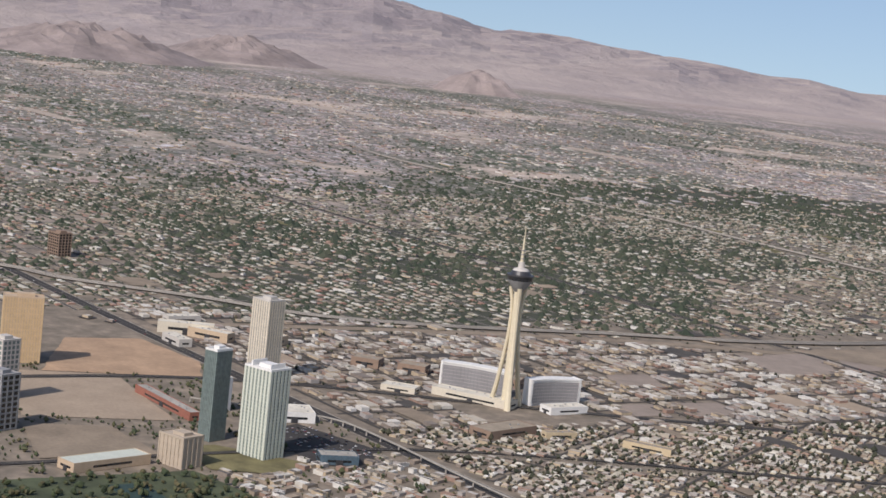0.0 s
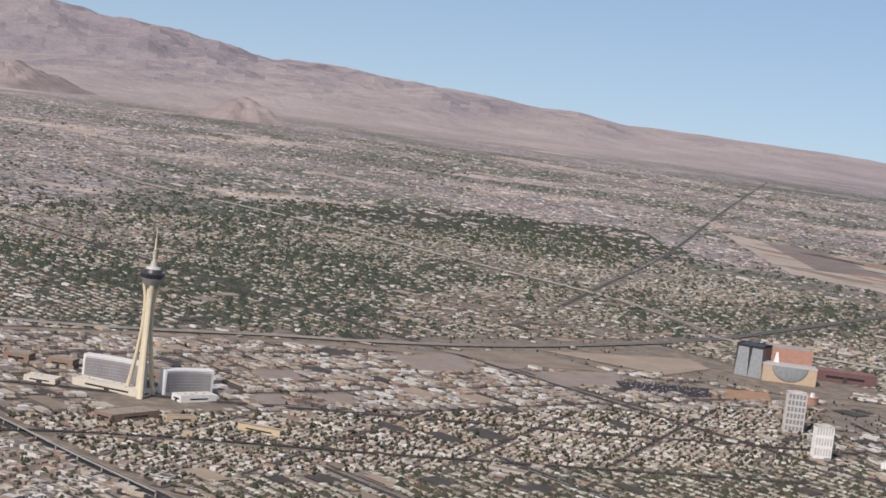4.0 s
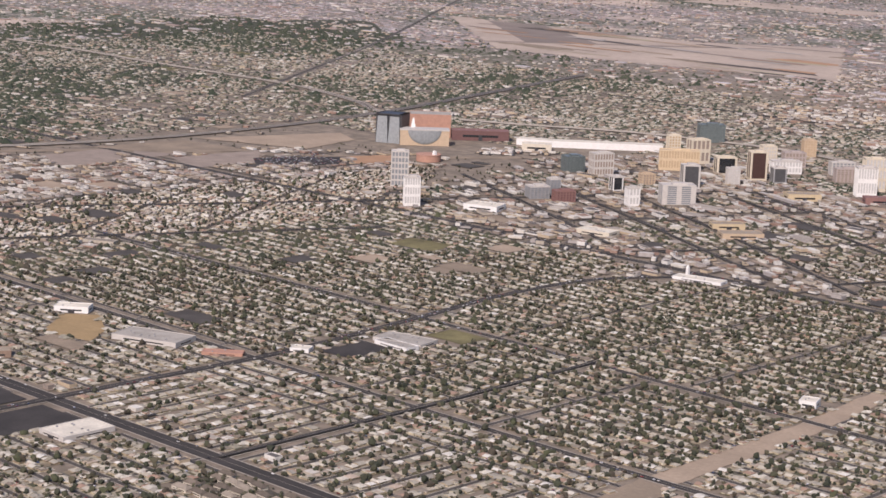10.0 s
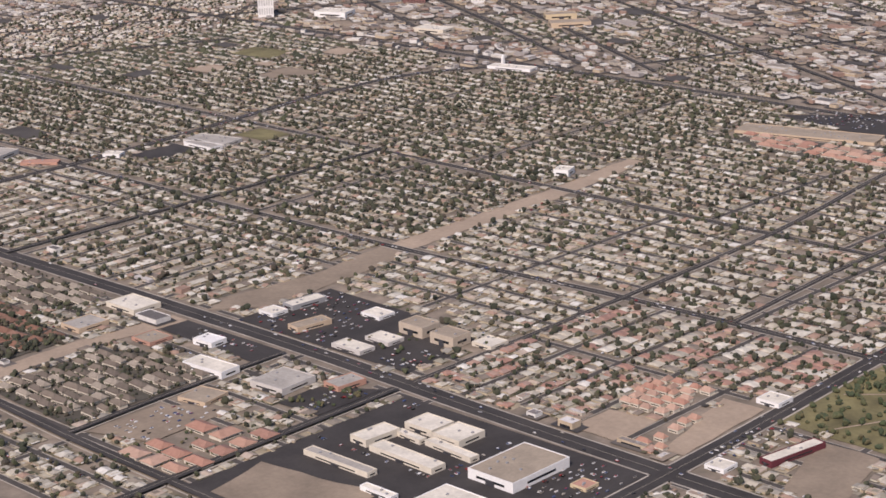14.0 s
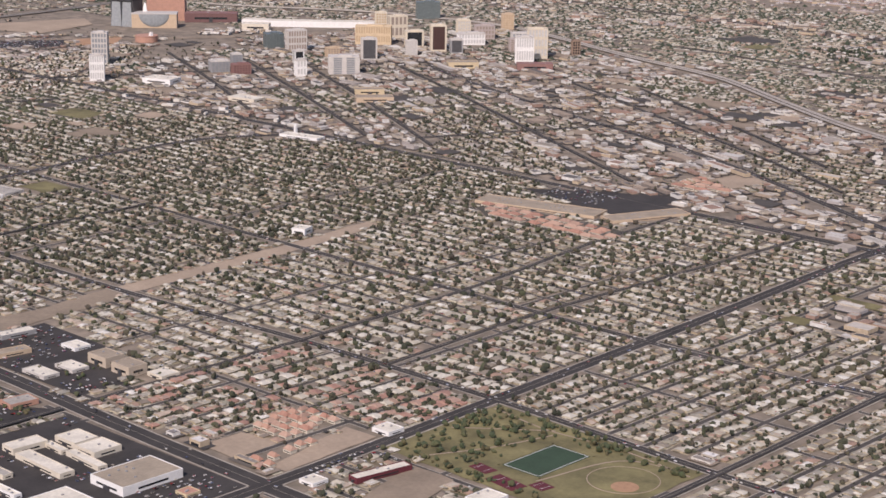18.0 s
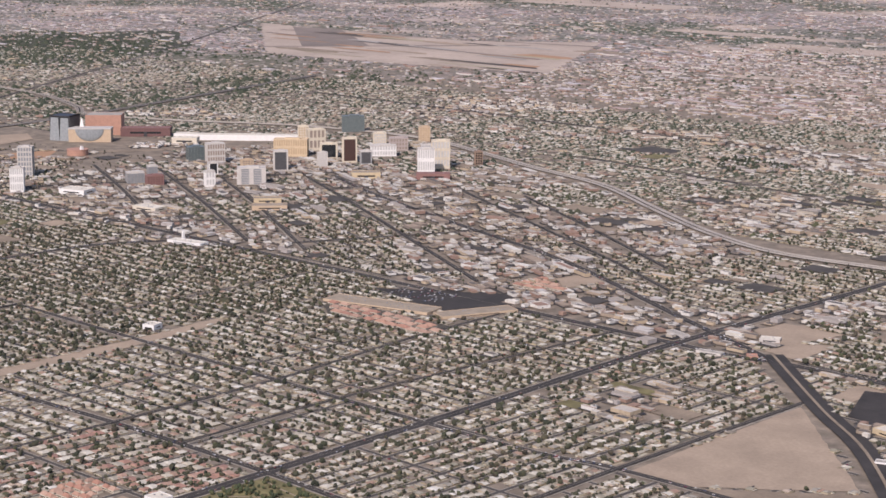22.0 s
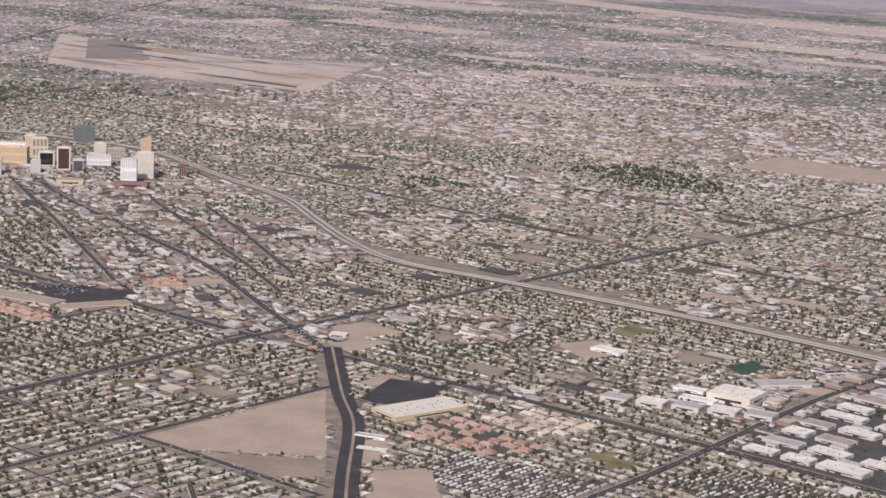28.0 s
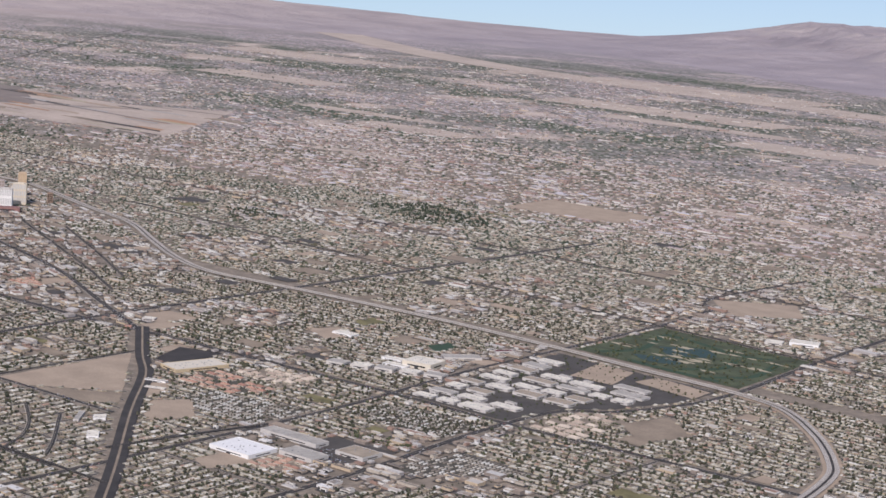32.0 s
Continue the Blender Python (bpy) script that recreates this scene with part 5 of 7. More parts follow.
LOWS = [
    ("podium", "red-roofed low casino hall by the white hotel", 147.6, 236.4, 10.6, 4, 2.2, 45, "redpanel", "redpanel"),
    ("garage", "yellow low garage with flat roof", 131, 223, 9, 5, 2.2, 50, "yellow", "rooftan"),
    ("school", "sand coloured low campus building", 153, 164, 10, 5, 2.0, 50, "tan", "rooftan"),
    ("school", "sand coloured campus wing", 144, 171, 8, 4, 1.6, 50, "yellow", "rooftan"),
    ("temple", "white church hall with small tower", 177, 115.5, 11, 3.4, 0.9, 12, "white", "roofwhite"),
    ("plaza_hall", "white low hall near the lofts", 92, 141, 9, 6, 1.6, 20, "white", "roofwhite"),
    ("plaza_hall", "pale low market hall", 130, 139, 9, 5, 1.2, 10, "cream", "roofwhite"),
    ("mall", "long pale salmon mall with flat roof", 264, 101, 27, 6.4, 0.8, 14, "tan", "rooftan"),
    ("mall", "second wing of the salmon mall", 284, 110, 5, 18, 0.8, -22, "tan", "rooftan"),
    ("billboard_hall", "white slanting-fronted hall beside the earth strip", 246, 51.5, 2.8, 3.2, 1.8, 20, "white", "roofwhite"),
    ("office_block", "brown office block with tile-edged roof", 284.4, -24, 4.4, 3.4, 2.4, 0, "sandstone", "rooftan"),
    ("office_block", "brown office block with recessed windows", 290.4, -24.3, 4.2, 3.4, 2.4, 0, "sandstone", "rooftan"),
    ("shop", "white low shop with flat roof", 282, -34, 5.4, 2.8, 0.8, 0, "offwhite", "roofwhite"),
    ("shop", "white low office with flat roof", 283, -29.2, 4.4, 3.0, 0.8, 0, "offwhite", "roofwhite"),
    ("shop", "cream low office with flat roof", 295, -21.6, 3.4, 3.4, 0.8, 0, "cream", "roofwhite"),
    ("store", "grey flat-roofed hall with pale walls", 284.6, -48.6, 5.6, 6.0, 1.3, 4, "offwhite", "roofgrey"),
    ("store", "pink brick shop with grey roof", 290.9, -43.9, 3.0, 4.4, 1.1, -6, "pink", "roofgrey"),
    ("warehouse", "white ribbed warehouse roof by the avenue", 273.6, -51.1, 7.2, 3.2, 1.4, 4, "white", "roofwhite"),
    ("kiosk", "small white round-cornered shop", 265.6, -44.7, 3.6, 2.8, 1.2, 4, "white", "white"),
    ("store", "pinkish low shop with terracotta edges", 258.2, -48.6, 4.0, 3.8, 0.7, 0, "pink", "rooftan"),
    ("office_block", "cream office block with courtyard roof", 245, -41.6, 6.4, 4.8, 1.1, 0, "cream", "roofwhite"),
    ("office_block", "grey tan office block with flat roof", 246.4, -51, 4.2, 5.0, 1.0, 0, "tan", "roofgrey"),
    ("store", "beige low hall beside the yard", 280.4, -58, 4.4, 4.4, 0.7, 10, "tan", "rooftan"),
    ("dealership", "white car dealership hall", 262.8, -31, 3.0, 2.8, 0.8, 0, "white", "roofwhite"),
    ("dealership", "low grey dealership hall", 263.4, -25.6, 2.4, 6.0, 1.1, -6, "grey", "roofwhite"),
    ("dealership", "tan dealership workshop with flat roof", 271, -31.6, 2.4, 5.6, 1.1, -8, "tan", "rooftan"),
    ("dealership", "white dealership showroom with flat roof", 275, -22.6, 3.6, 3.0, 0.8, 0, "white", "roofwhite"),
    ("store", "beige shop block with flat roof", 306.1, -53.5, 2.8, 5.2, 1.4, -4, "cream", "roofwhite"),
    ("store", "narrow beige arm of the shop block", 309.4, -51, 4.2, 1.1, 0.9, -4, "cream", "roofwhite"),
    ("store", "beige shop block with pale roof", 308.8, -47.3, 4.4, 3.8, 1.3, 0, "cream", "roofwhite"),
    ("store", "second beige shop block with pale roof", 313.5, -47.3, 4.2, 4.4, 1.3, 0, "cream", "roofwhite"),
    ("store", "long narrow beige shop row", 313.3, -55.6, 10.2, 2.2, 1.1, -2, "cream", "roofwhite"),
    ("store", "narrow beige shop row", 315.8, -50.9, 7.6, 1.4, 1.0, -4, "cream", "roofwhite"),
    ("store", "long white roofed shop row", 308.4, -61.3, 10.4, 1.5, 1.0, 0, "cream", "roofgrey"),
    ("supermarket", "large tan roofed supermarket with white front", 325.3, -50.2, 6.6, 9.4, 1.9, 0, "white", "rooftan"),
    ("supermarket", "wide white roofed store", 326.6, -63, 7.4, 7.6, 1.7, 0, "white", "roofwhite"),
    ("store", "small white shop row with flat roof", 317.6, -64.2, 4.8, 1.1, 0.9, 0, "white", "roofwhite"),
    ("restaurant", "small orange restaurant in the parking lot", 333.2, -48.5, 2.2, 2.2, 0.6, 0, "yellow", "pink"),
    ("church", "white low church by the lots", 335, -15.2, 3.2, 3.0, 0.9, 0, "white", "roofwhite"),
    ("shop_row", "long white row of shops with dark red fascia", 345.6, -27.3, 1.8, 8.6, 1.1, -10, "court", "roofwhite"),
    ("hall", "white flat-roofed hall south of the park", 361.2, -24.6, 3.4, 4.2, 1.3, 0, "white", "roofwhite"),
    ("hall", "wide white hall south of the park", 368.2, -25.4, 4.6, 5.0, 1.5, 0, "white", "roofwhite"),
    ("shop", "white shop at the avenue", 341.4, -35, 2.6, 2.6, 0.7, 0, "white", "roofwhite"),
    ("big_store", "big flat-roofed store with sand walls", 399.5, 100.2, 8.6, 18, 1.5, -12, "yellow", "cream"),
    ("white_hall", "white flat-roofed hall at the junction", 343.6, 134.8, 4.2, 2.6, 1.0, 25, "offwhite", "roofwhite"),
    ("shop", "small salmon shop at the junction", 349, 120.5, 2.2, 2.2, 0.9, 40, "pink", "pink"),
    ("motel", "long pale motel block by the junction", 341, 117.5, 5.5, 1.8, 0.7, 10, "offwhite", "roofgrey"),
    ("white_hall", "pale low hall with grey roof", 327, 125.5, 6, 2.0, 0.7, -18, "offwhite", "roofgrey"),
    ("warehouse", "bright white flat warehouse roof", 469.6, 47.8, 13.4, 10.4, 1.6, 0, "white", "white"),
    ("warehouse", "long grey warehouse with pale walls", 470.2, 65.8, 19.0, 5.0, 1.6, 0, "offwhite", "roofgrey"),
    ("warehouse", "grey warehouse with pale walls", 482.6, 55.6, 10.8, 6.4, 1.6, 0, "offwhite", "roofgrey"),
    ("warehouse", "long tan warehouse with pale walls", 490.4, 67.4, 9.0, 7.6, 1.6, 0, "offwhite", "rooftan"),
    ("school", "cream school hall with white roof", 438, 159, 10, 9, 3.0, 8, "cream", "roofwhite"),
    ("school", "low white school building", 394.5, 173, 8, 4, 1.0, 0, "white", "roofwhite"),
    ("school", "white school wing with flat roof", 433, 152, 8, 3, 1.0, 10, "white", "roofwhite"),
    ("school", "white classroom block with flat roof", 427, 158, 7, 3, 0.9, 10, "white", "roofwhite"),
    ("maroon_hall", "long maroon roofed hall near the freeway", 441, 196, 6, 2.4, 1.2, 60, "offwhite", "court"),
    ("warehouse", "long pale warehouse by the freeway", 438, 178, 12, 5, 1.1, 50, "offwhite", "roofgrey"),
    ("college", "white campus building by the golf course", 495, 298, 10, 6, 1.8, 20, "white", "roofwhite"),
    ("college", "pale campus wing beside the golf course", 487, 291, 6, 5, 1.4, 20, "offwhite", "roofwhite"),
    ("school", "wide pale school with several roofs", 148.6, -4.2, 13, 6.6, 1.0, 20, "offwhite", "roofgrey"),
    ("school", "white school gymnasium with flat roof", 122.4, -2.6, 6.4, 3.4, 1.3, 40, "white", "roofwhite"),
    ("apartment_house", "brown apartment house with dark windows", 141.4, -31.6, 5.4, 3.4, 1.3, 60, "brown", "rooftan"),
    ("shop_row", "orange red roofed row of shops", 163.6, -1, 7, 2.4, 0.7, 40, "pink", "pink"),
    ("school", "pale school block with flat roof", 176.5, 29.6, 10, 5.6, 1.0, 12, "offwhite", "roofgrey"),
    ("school", "pale school wing with grey roof", 178, 26, 8, 3, 1.0, 0, "white", "roofgrey"),
    ("store", "white roofed shop by the avenue", 170, 11, 3.4, 2.6, 1.0, 30, "white", "roofwhite"),
    ("store", "large tan roofed store by the avenue", 154, -46, 5.4, 8, 1.1, 0, "tan", "roofwhite"),
    ("hall", "white hall beside the highway yard", 438, 27, 5.2, 3.0, 0.9, -45, "white", "roofwhite"),
    ("hall", "white shop hall beside the highway", 426.6, 39.4, 3.4, 3.2, 0.9, -45, "white", "roofwhite"),
    ("shop_row", "long narrow grey shop row", 422.4, 36.2, 9, 1.4, 0.7, -52, "offwhite", "roofgrey"),
    ("shop_row", "small white shop row beside the yard", 405.8, 79, 6.4, 1.8, 0.7, 20, "white", "roofgrey"),
    ("shop_row", "pale low shop row behind the highway", 411.6, 73, 6, 1.6, 0.6, 25, "offwhite", "roofwhite"),
    ("store", "wide white roofed store by the avenue", 185.6, -46, 6, 9, 1.1, 0, "offwhite", "roofwhite"),
]
for name, lab, x, y, w, d, h, turn, wall, roof in LOWS:
    low(name, lab, x, y, w, d, h * (0.62 if x > 150 else 0.85), turn, wall, roof, units=max(2, int(w * d / 9)))

# parking lot next to the brown office blocks and the warehouse park
rngw = random.Random(4)
for row in range(9):
    y = 130.5 + row * 8.3
    x = 458.5 - row * 0.5
    while x < 512:
        w, d = rngw.uniform(5.0, 11.5), rngw.uniform(3.4, 4.9)
        cx = x + w / 2
        x += w + rngw.choice((1.4, 2.0, 3.6))
        end = cx + w / 2
        if rngw.random() < 0.08 or end > 491 and y < 150 or end > 499 and y < 170 or end > 508 or (cx > 466 and cx < 489 and y > 186) or (cx > 487 and y > 192):
            continue
        low("warehouse", "pale flat-roofed warehouse in the industrial park", cx, y + rngw.uniform(-0.6, 0.6), w, d, rngw.uniform(0.55, 0.85), rngw.choice((0, 0, 2, -2)), "offwhite", rngw.choice(("roofwhite", "roofwhite", "roofwhite", "rooftan", "roofgrey")), 5, group="warehouses of the industrial park")
        if rngw.random() < 0.4:
            low("warehouse", "small pale annex hall in the industrial park", cx + rngw.uniform(-0.2, 0.2) * w, y + d / 2 + 1.6, w * rngw.uniform(0.25, 0.5), 1.5, 0.8, 0, "offwhite", "roofgrey", 2, group="warehouses of the industrial park")
for k in range(5):
    low("warehouse", "grey flat warehouse behind the store rows", 421 + 7 * k, 139 + 3 * k, 6, 4.4, 1.0, 12, "offwhite", ("roofgrey", "roofwhite")[k % 2], 4)

# church tower of the white hall
ct = thing("church_tower", "slim white church tower", "tower", 172, 118)
part("shaft", ct, *boxes([box(0, 0, 0, 0.7, 0.7, 1.7, 0.2)]), mat="white")
part("cap", ct, *boxes([box(0, 0, 1.7, 0.6, 0.6, 0.7, 0.9)]), mat="white")


TRAILERS = [[(460, 97.5), (460.5, 114), (493, 117), (493, 97.5)], [(502, 66), (505, 90), (530, 89), (509, 62)], [(421, 74), (425, 85), (454, 91), (454, 66), (436, 66)]]
PATCHES += TRAILERS
HOLD = [[(407, 86), (406, 102), (428, 99.5), (435, 98), (428, 86)], [(263, 86), (252, 94), (266, 97), (289, 97), (290, 88)], [(288, -62), (297, -60), (297, -75), (285, -78)], [(409, 105), (414, 117), (433, 119), (432, 103)], [(272, 135), (284, 137), (282, 142), (272, 148)], [(499, 127), (498.5, 146), (508, 157), (514, 159), (516, 127)], [(480.5, 38), (480.5, 51), (489, 52), (490, 42)], [(321.2, -28.2), (321.2, -17.6), (327.2, -17.6), (327.6, -27.4)], [(329.6, -35), (329.4, -21.5), (331.6, -21.5), (334, -35)], [(246, -74), (250, -73.5), (249.5, -56.5), (234, -53), (216, -55), (222, -72)], [(258, -73.5), (256, -56), (262, -52), (275, -53), (275.6, -74)], [(212, -50), (214, -41), (238.5, -41), (237, -50)]]
PATCHES += HOLD


# ---- fill of houses, streets and trees ----
HOUSE_V = [(-0.5, -0.5, 0), (0.5, -0.5, 0), (0.5, 0.5, 0), (-0.5, 0.5, 0), (-0.5, -0.5, 0.55), (0.5, -0.5, 0.55), (0.5, 0.5, 0.55), (-0.5, 0.5, 0.55),
           (-0.55, -0.56, 0.5), (0.55, -0.56, 0.5), (0.55, 0.56, 0.5), (-0.55, 0.56, 0.5), (-0.30, 0, 1.0), (0.30, 0, 1.0)]
HOUSE_Q = [(0, 1, 5, 4), (1, 2, 6, 5), (2, 3, 7, 6), (3, 0, 4, 7), (8, 9, 13, 12), (10, 11, 12, 13)]
HOUSE_T = [(9, 10, 13), (11, 8, 12)]
HOUSE_QI, HOUSE_TI = [0, 0, 0, 0, 1, 1], [1, 1]
SHOP_V = [(-0.5, -0.5, 0), (0.5, -0.5, 0), (0.5, 0.5, 0), (-0.5, 0.5, 0), (-0.5, -0.5, 1), (0.5, -0.5, 1), (0.5, 0.5, 1), (-0.5, 0.5, 1),
          (-0.46, -0.46, 0.93), (0.46, -0.46, 0.93), (0.46, 0.46, 0.93), (-0.46, 0.46, 0.93)]
SHOP_Q = [(0, 1, 5, 4), (1, 2, 6, 5), (2, 3, 7, 6), (3, 0, 4, 7), (8, 9, 10, 11), (4, 5, 9, 8), (5, 6, 10, 9), (6, 7, 11, 10), (7, 4, 8, 11)]
SHOP_QI = [0, 0, 0, 0, 1, 0, 0, 0, 0]


def clump(seed, n=2):
    """A tree's crown: jittered blobs of twenty faces, with a stub of trunk."""
    rng = np.random.RandomState(seed)
    bm = bmesh.new()
    for k in range(n):
        off = Vector((rng.uniform(-0.22, 0.22), rng.uniform(-0.22, 0.22), 0.62 + rng.uniform(-0.1, 0.15))) if n > 1 else Vector((0, 0, 0.6))
        r = bmesh.ops.create_icosphere(bm, subdivisions=1, radius=0.42 if n > 1 else 0.5)
        for v in r["verts"]:
            v.co = v.co * (1 + rng.uniform(-0.36, 0.30)) + off
    v = np.array([tuple(x.co) for x in bm.verts])
    bm.verts.index_update()
    t = [[x.index for x in f.verts] for f in bm.faces]
    bm.free()
    return v, t


def octa(seed):
    rng = np.random.RandomState(seed)
    v = np.array([(0.5, 0, 0.5), (0, 0.5, 0.5), (-0.5, 0, 0.5), (0, -0.5, 0.5), (0, 0, 1.0), (0, 0, 0.0)]) * (1 + rng.uniform(-0.2, 0.2, (6, 1)))
    return v, [(0, 1, 4), (1, 2, 4), (2, 3, 4), (3, 0, 4), (1, 0, 5), (2, 1, 5), (3, 2, 5), (0, 3, 5)]


def bush(seed):
    """A far crown that stands on the ground: five leaning sides to a tip off the middle."""
    rng = np.random.RandomState(seed)
    ring = [(0.5 * math.cos(a) * rng.uniform(0.8, 1.15), 0.5 * math.sin(a) * rng.uniform(0.8, 1.15), rng.uniform(0.0, 0.10)) for a in np.linspace(0, 2 * math.pi, 6)[:-1]]
    return np.array(ring + [(rng.uniform(-0.12, 0.12), rng.uniform(-0.12, 0.12), 0.60)]), [(k, (k + 1) % 5, 5) for k in range(5)]


rs = np.random.RandomState(11)
DOWNTOWN = [(60, 128), (328, 124), (318, 140), (262, 168), (292, 208), (262, 220), (190, 262), (90, 292), (40, 250)]
SHOPS = [(-106, -37), (62, -37), (70, 40), (82, 118), (60, 150), (25, 200), (-20, 160), (-44, 108), (-72, 40)]


def free(x, y, pad=0.0):
    ok = np.ones(len(x), bool)
    for name, line, width in ROADS:
        ok &= ~near_line(x, y, line, width / 2 + 0.72 + pad)
    ok &= ~near_line(x, y, BOULDER, 3.3 + pad)
    ok &= ~near_line(x, y, FREEWAY, 3.5 + pad)
    ok &= ~near_line(x, y, INTERSTATE, 2.6 + pad)
    ok &= ~near_line(x, y, WEST_FREEWAY, 2.4 + pad)
    ok &= ~near_line(x, y, RAIL, 2.6 + pad)
    for poly in PATCHES:
        xs, ys = [p[0] for p in poly], [p[1] for p in poly]
        m = ok & (x > min(xs)) & (x < max(xs)) & (y > min(ys)) & (y < max(ys))
        if m.any():
            ok[m] &= ~inside(x[m], y[m], poly)
    return ok


def street_strips(x0, x1, y0, y1, turn, period, pivot, keep, cross=38.0, width=0.8):
    """Short pieces of the side streets, left out where something else lies."""
    c, s = math.cos(radians(turn)), math.sin(radians(turn))
    px, py, dx, dy = [], [], [], []
    y = y0
    while y < y1:
        a = np.arange(x0, x1, 2.0)
        px.append(a + 1), py.append(np.full(len(a), y)), dx.append(np.full(len(a), 1.04)), dy.append(np.full(len(a), width / 2))
        y += period
    x = x0
    while x < x1:
        b = np.arange(y0, y1, 2.0)
        px.append(np.full(len(b), x)), py.append(b + 1), dx.append(np.full(len(b), width / 2)), dy.append(np.full(len(b), 1.04))
        x += cross
    px, py, dx, dy = map(np.concatenate, (px, py, dx, dy))
    wx, wy = pivot[0] + c * px - s * py, pivot[1] + s * px + c * py
    ok = keep(wx, wy)
    px, py, dx, dy = px[ok], py[ok], dx[ok], dy[ok]
    cx = np.stack([px - dx, px + dx, px + dx, px - dx], 1)
    cy = np.stack([py - dy, py - dy, py + dy, py + dy], 1)
    z = np.where(dx > dy, 0.0, 0.012)[:, None] + np.full(cx.shape, 0.012)
    v = np.stack([pivot[0] + c * cx - s * cy, pivot[1] + s * cx + c * cy, z], 2).reshape(-1, 3)
    q = np.arange(len(v)).reshape(-1, 4)
    me = mesh_of("side_streets", v, q, (), ["street"])
    tagged(new("side_streets", me), "narrow worn grey residential streets between house rows", "street", kind="structure")


# open lots and yards scattered through the districts
LOTS = {"dirt": [], "greydirt": [], "street": [], "grass": []}
for k in range(420):
    z = rs.randint(0, 10) if k < 230 else (7 if k < 340 else 10)
    if z < 4:
        x, y = rs.uniform(150, 640), rs.uniform(226, 470)
    elif z < 6:
        x, y = rs.uniform(-320, -70), rs.uniform(-40, 400)
    elif z < 8:
        x, y = rs.uniform(-90, 150), rs.uniform(-30, 210)
    elif z < 10:
        x, y = rs.uniform(340, 640), rs.uniform(52, 205)
    else:
        x, y = rs.uniform(60, 330), rs.uniform(126, 300)
    w, d = rs.uniform(4, 12), rs.uniform(3, 8)
    if z < 4:
        w, d = w * 1.4, d * 1.3
    kx, ky = np.array([x - w / 2, x + w / 2, x + w / 2, x - w / 2, x]), np.array([y - d / 2, y - d / 2, y + d / 2, y + d / 2, y])
    if not free(kx, ky, 0.3).all():
        continue
    poly = list(zip(kx[:4], ky[:4]))
    LOTS[rs.choice(["dirt", "dirt", "greydirt", "greydirt", "street", "grass"] if z not in (6, 7, 10) else ["street", "street", "street", "greydirt", "dirt"])].append((poly, 0.03 + 0.0004 * k))
    PATCHES.append(poly)
for mat, polys in LOTS.items():
    v = [(*p, z) for poly, z in polys for p in poly]
    me = mesh_of("open_lots", v, np.arange(len(v)).reshape(-1, 4), (), [mat])
    tagged(new("open_lots", me), {"dirt": "scattered bare sandy lots between districts", "greydirt": "scattered grey brown vacant lots", "street": "scattered grey paved yards and car parks", "grass": "scattered dry olive playing fields"}[mat], "lots", kind="stuff")


def trade(x, y):
    """How far a place is given over to shops and yards rather than houses."""
    v = np.array([noise.noise(Vector((a * 0.017, b * 0.021, 12.0))) + 0.5 * noise.noise(Vector((a * 0.05, b * 0.06, 3.0))) for a, b in zip(x, y)])
    for name, line, width in ROADS:
        if name in ("fremont", "charleston_west", "charleston_east", "bonanza", "washington", "boulevard", "mojave", "pecos", "sahara", "maryland"):
            v += 0.28 * near_line(x, y, line, 6.5)
    return v + 0.35 * inside(x, y, DOWNTOWN) - 0.45 * ((x > 75) & (x < 345) & (y > -36) & (y < 118))


def hip_block(x0, x1, y0, y1, eave, ridge, over=0.05):
    """Walls and a hipped roof over a rectangle: vertices, quads, triangles, and which faces are roof."""
    v = [(x0, y0, 0), (x1, y0, 0), (x1, y1, 0), (x0, y1, 0), (x0, y0, eave), (x1, y0, eave), (x1, y1, eave), (x0, y1, eave)]
    e = eave - 0.04
    inset = min(x1 - x0, y1 - y0) * 0.42
    v += [(x0 - over, y0 - over, e), (x1 + over, y0 - over, e), (x1 + over, y1 + over, e), (x0 - over, y1 + over, e)]
    m = (y0 + y1) / 2
    if x1 - x0 >= y1 - y0:
        v += [(x0 + inset, m, ridge), (x1 - inset, m, ridge)]
        roof_q, roof_t = [(8, 9, 13, 12), (10, 11, 12, 13)], [(9, 10, 13), (11, 8, 12)]
    else:
        c = (x0 + x1) / 2
        v += [(c, y0 + inset, ridge), (c, y1 - inset, ridge)]
        roof_q, roof_t = [(9, 10, 13, 12), (11, 8, 12, 13)], [(8, 9, 12), (10, 11, 13)]
    return v, [(0, 1, 5, 4), (1, 2, 6, 5), (2, 3, 7, 6), (3, 0, 4, 7)] + roof_q, roof_t, [0, 0, 0, 0, 1, 1], [1, 1]


def flat_block(x0, x1, y0, y1, z0, z1):
    """A flat-roofed block or a carport roof."""
    v = [(x0, y0, z0), (x1, y0, z0), (x1, y1, z0), (x0, y1, z0), (x0, y0, z1), (x1, y0, z1), (x1, y1, z1), (x0, y1, z1)]
    return v, [(0, 1, 5, 4), (1, 2, 6, 5), (2, 3, 7, 6), (3, 0, 4, 7), (4, 5, 6, 7)], [], [0, 0, 0, 0, 1], []


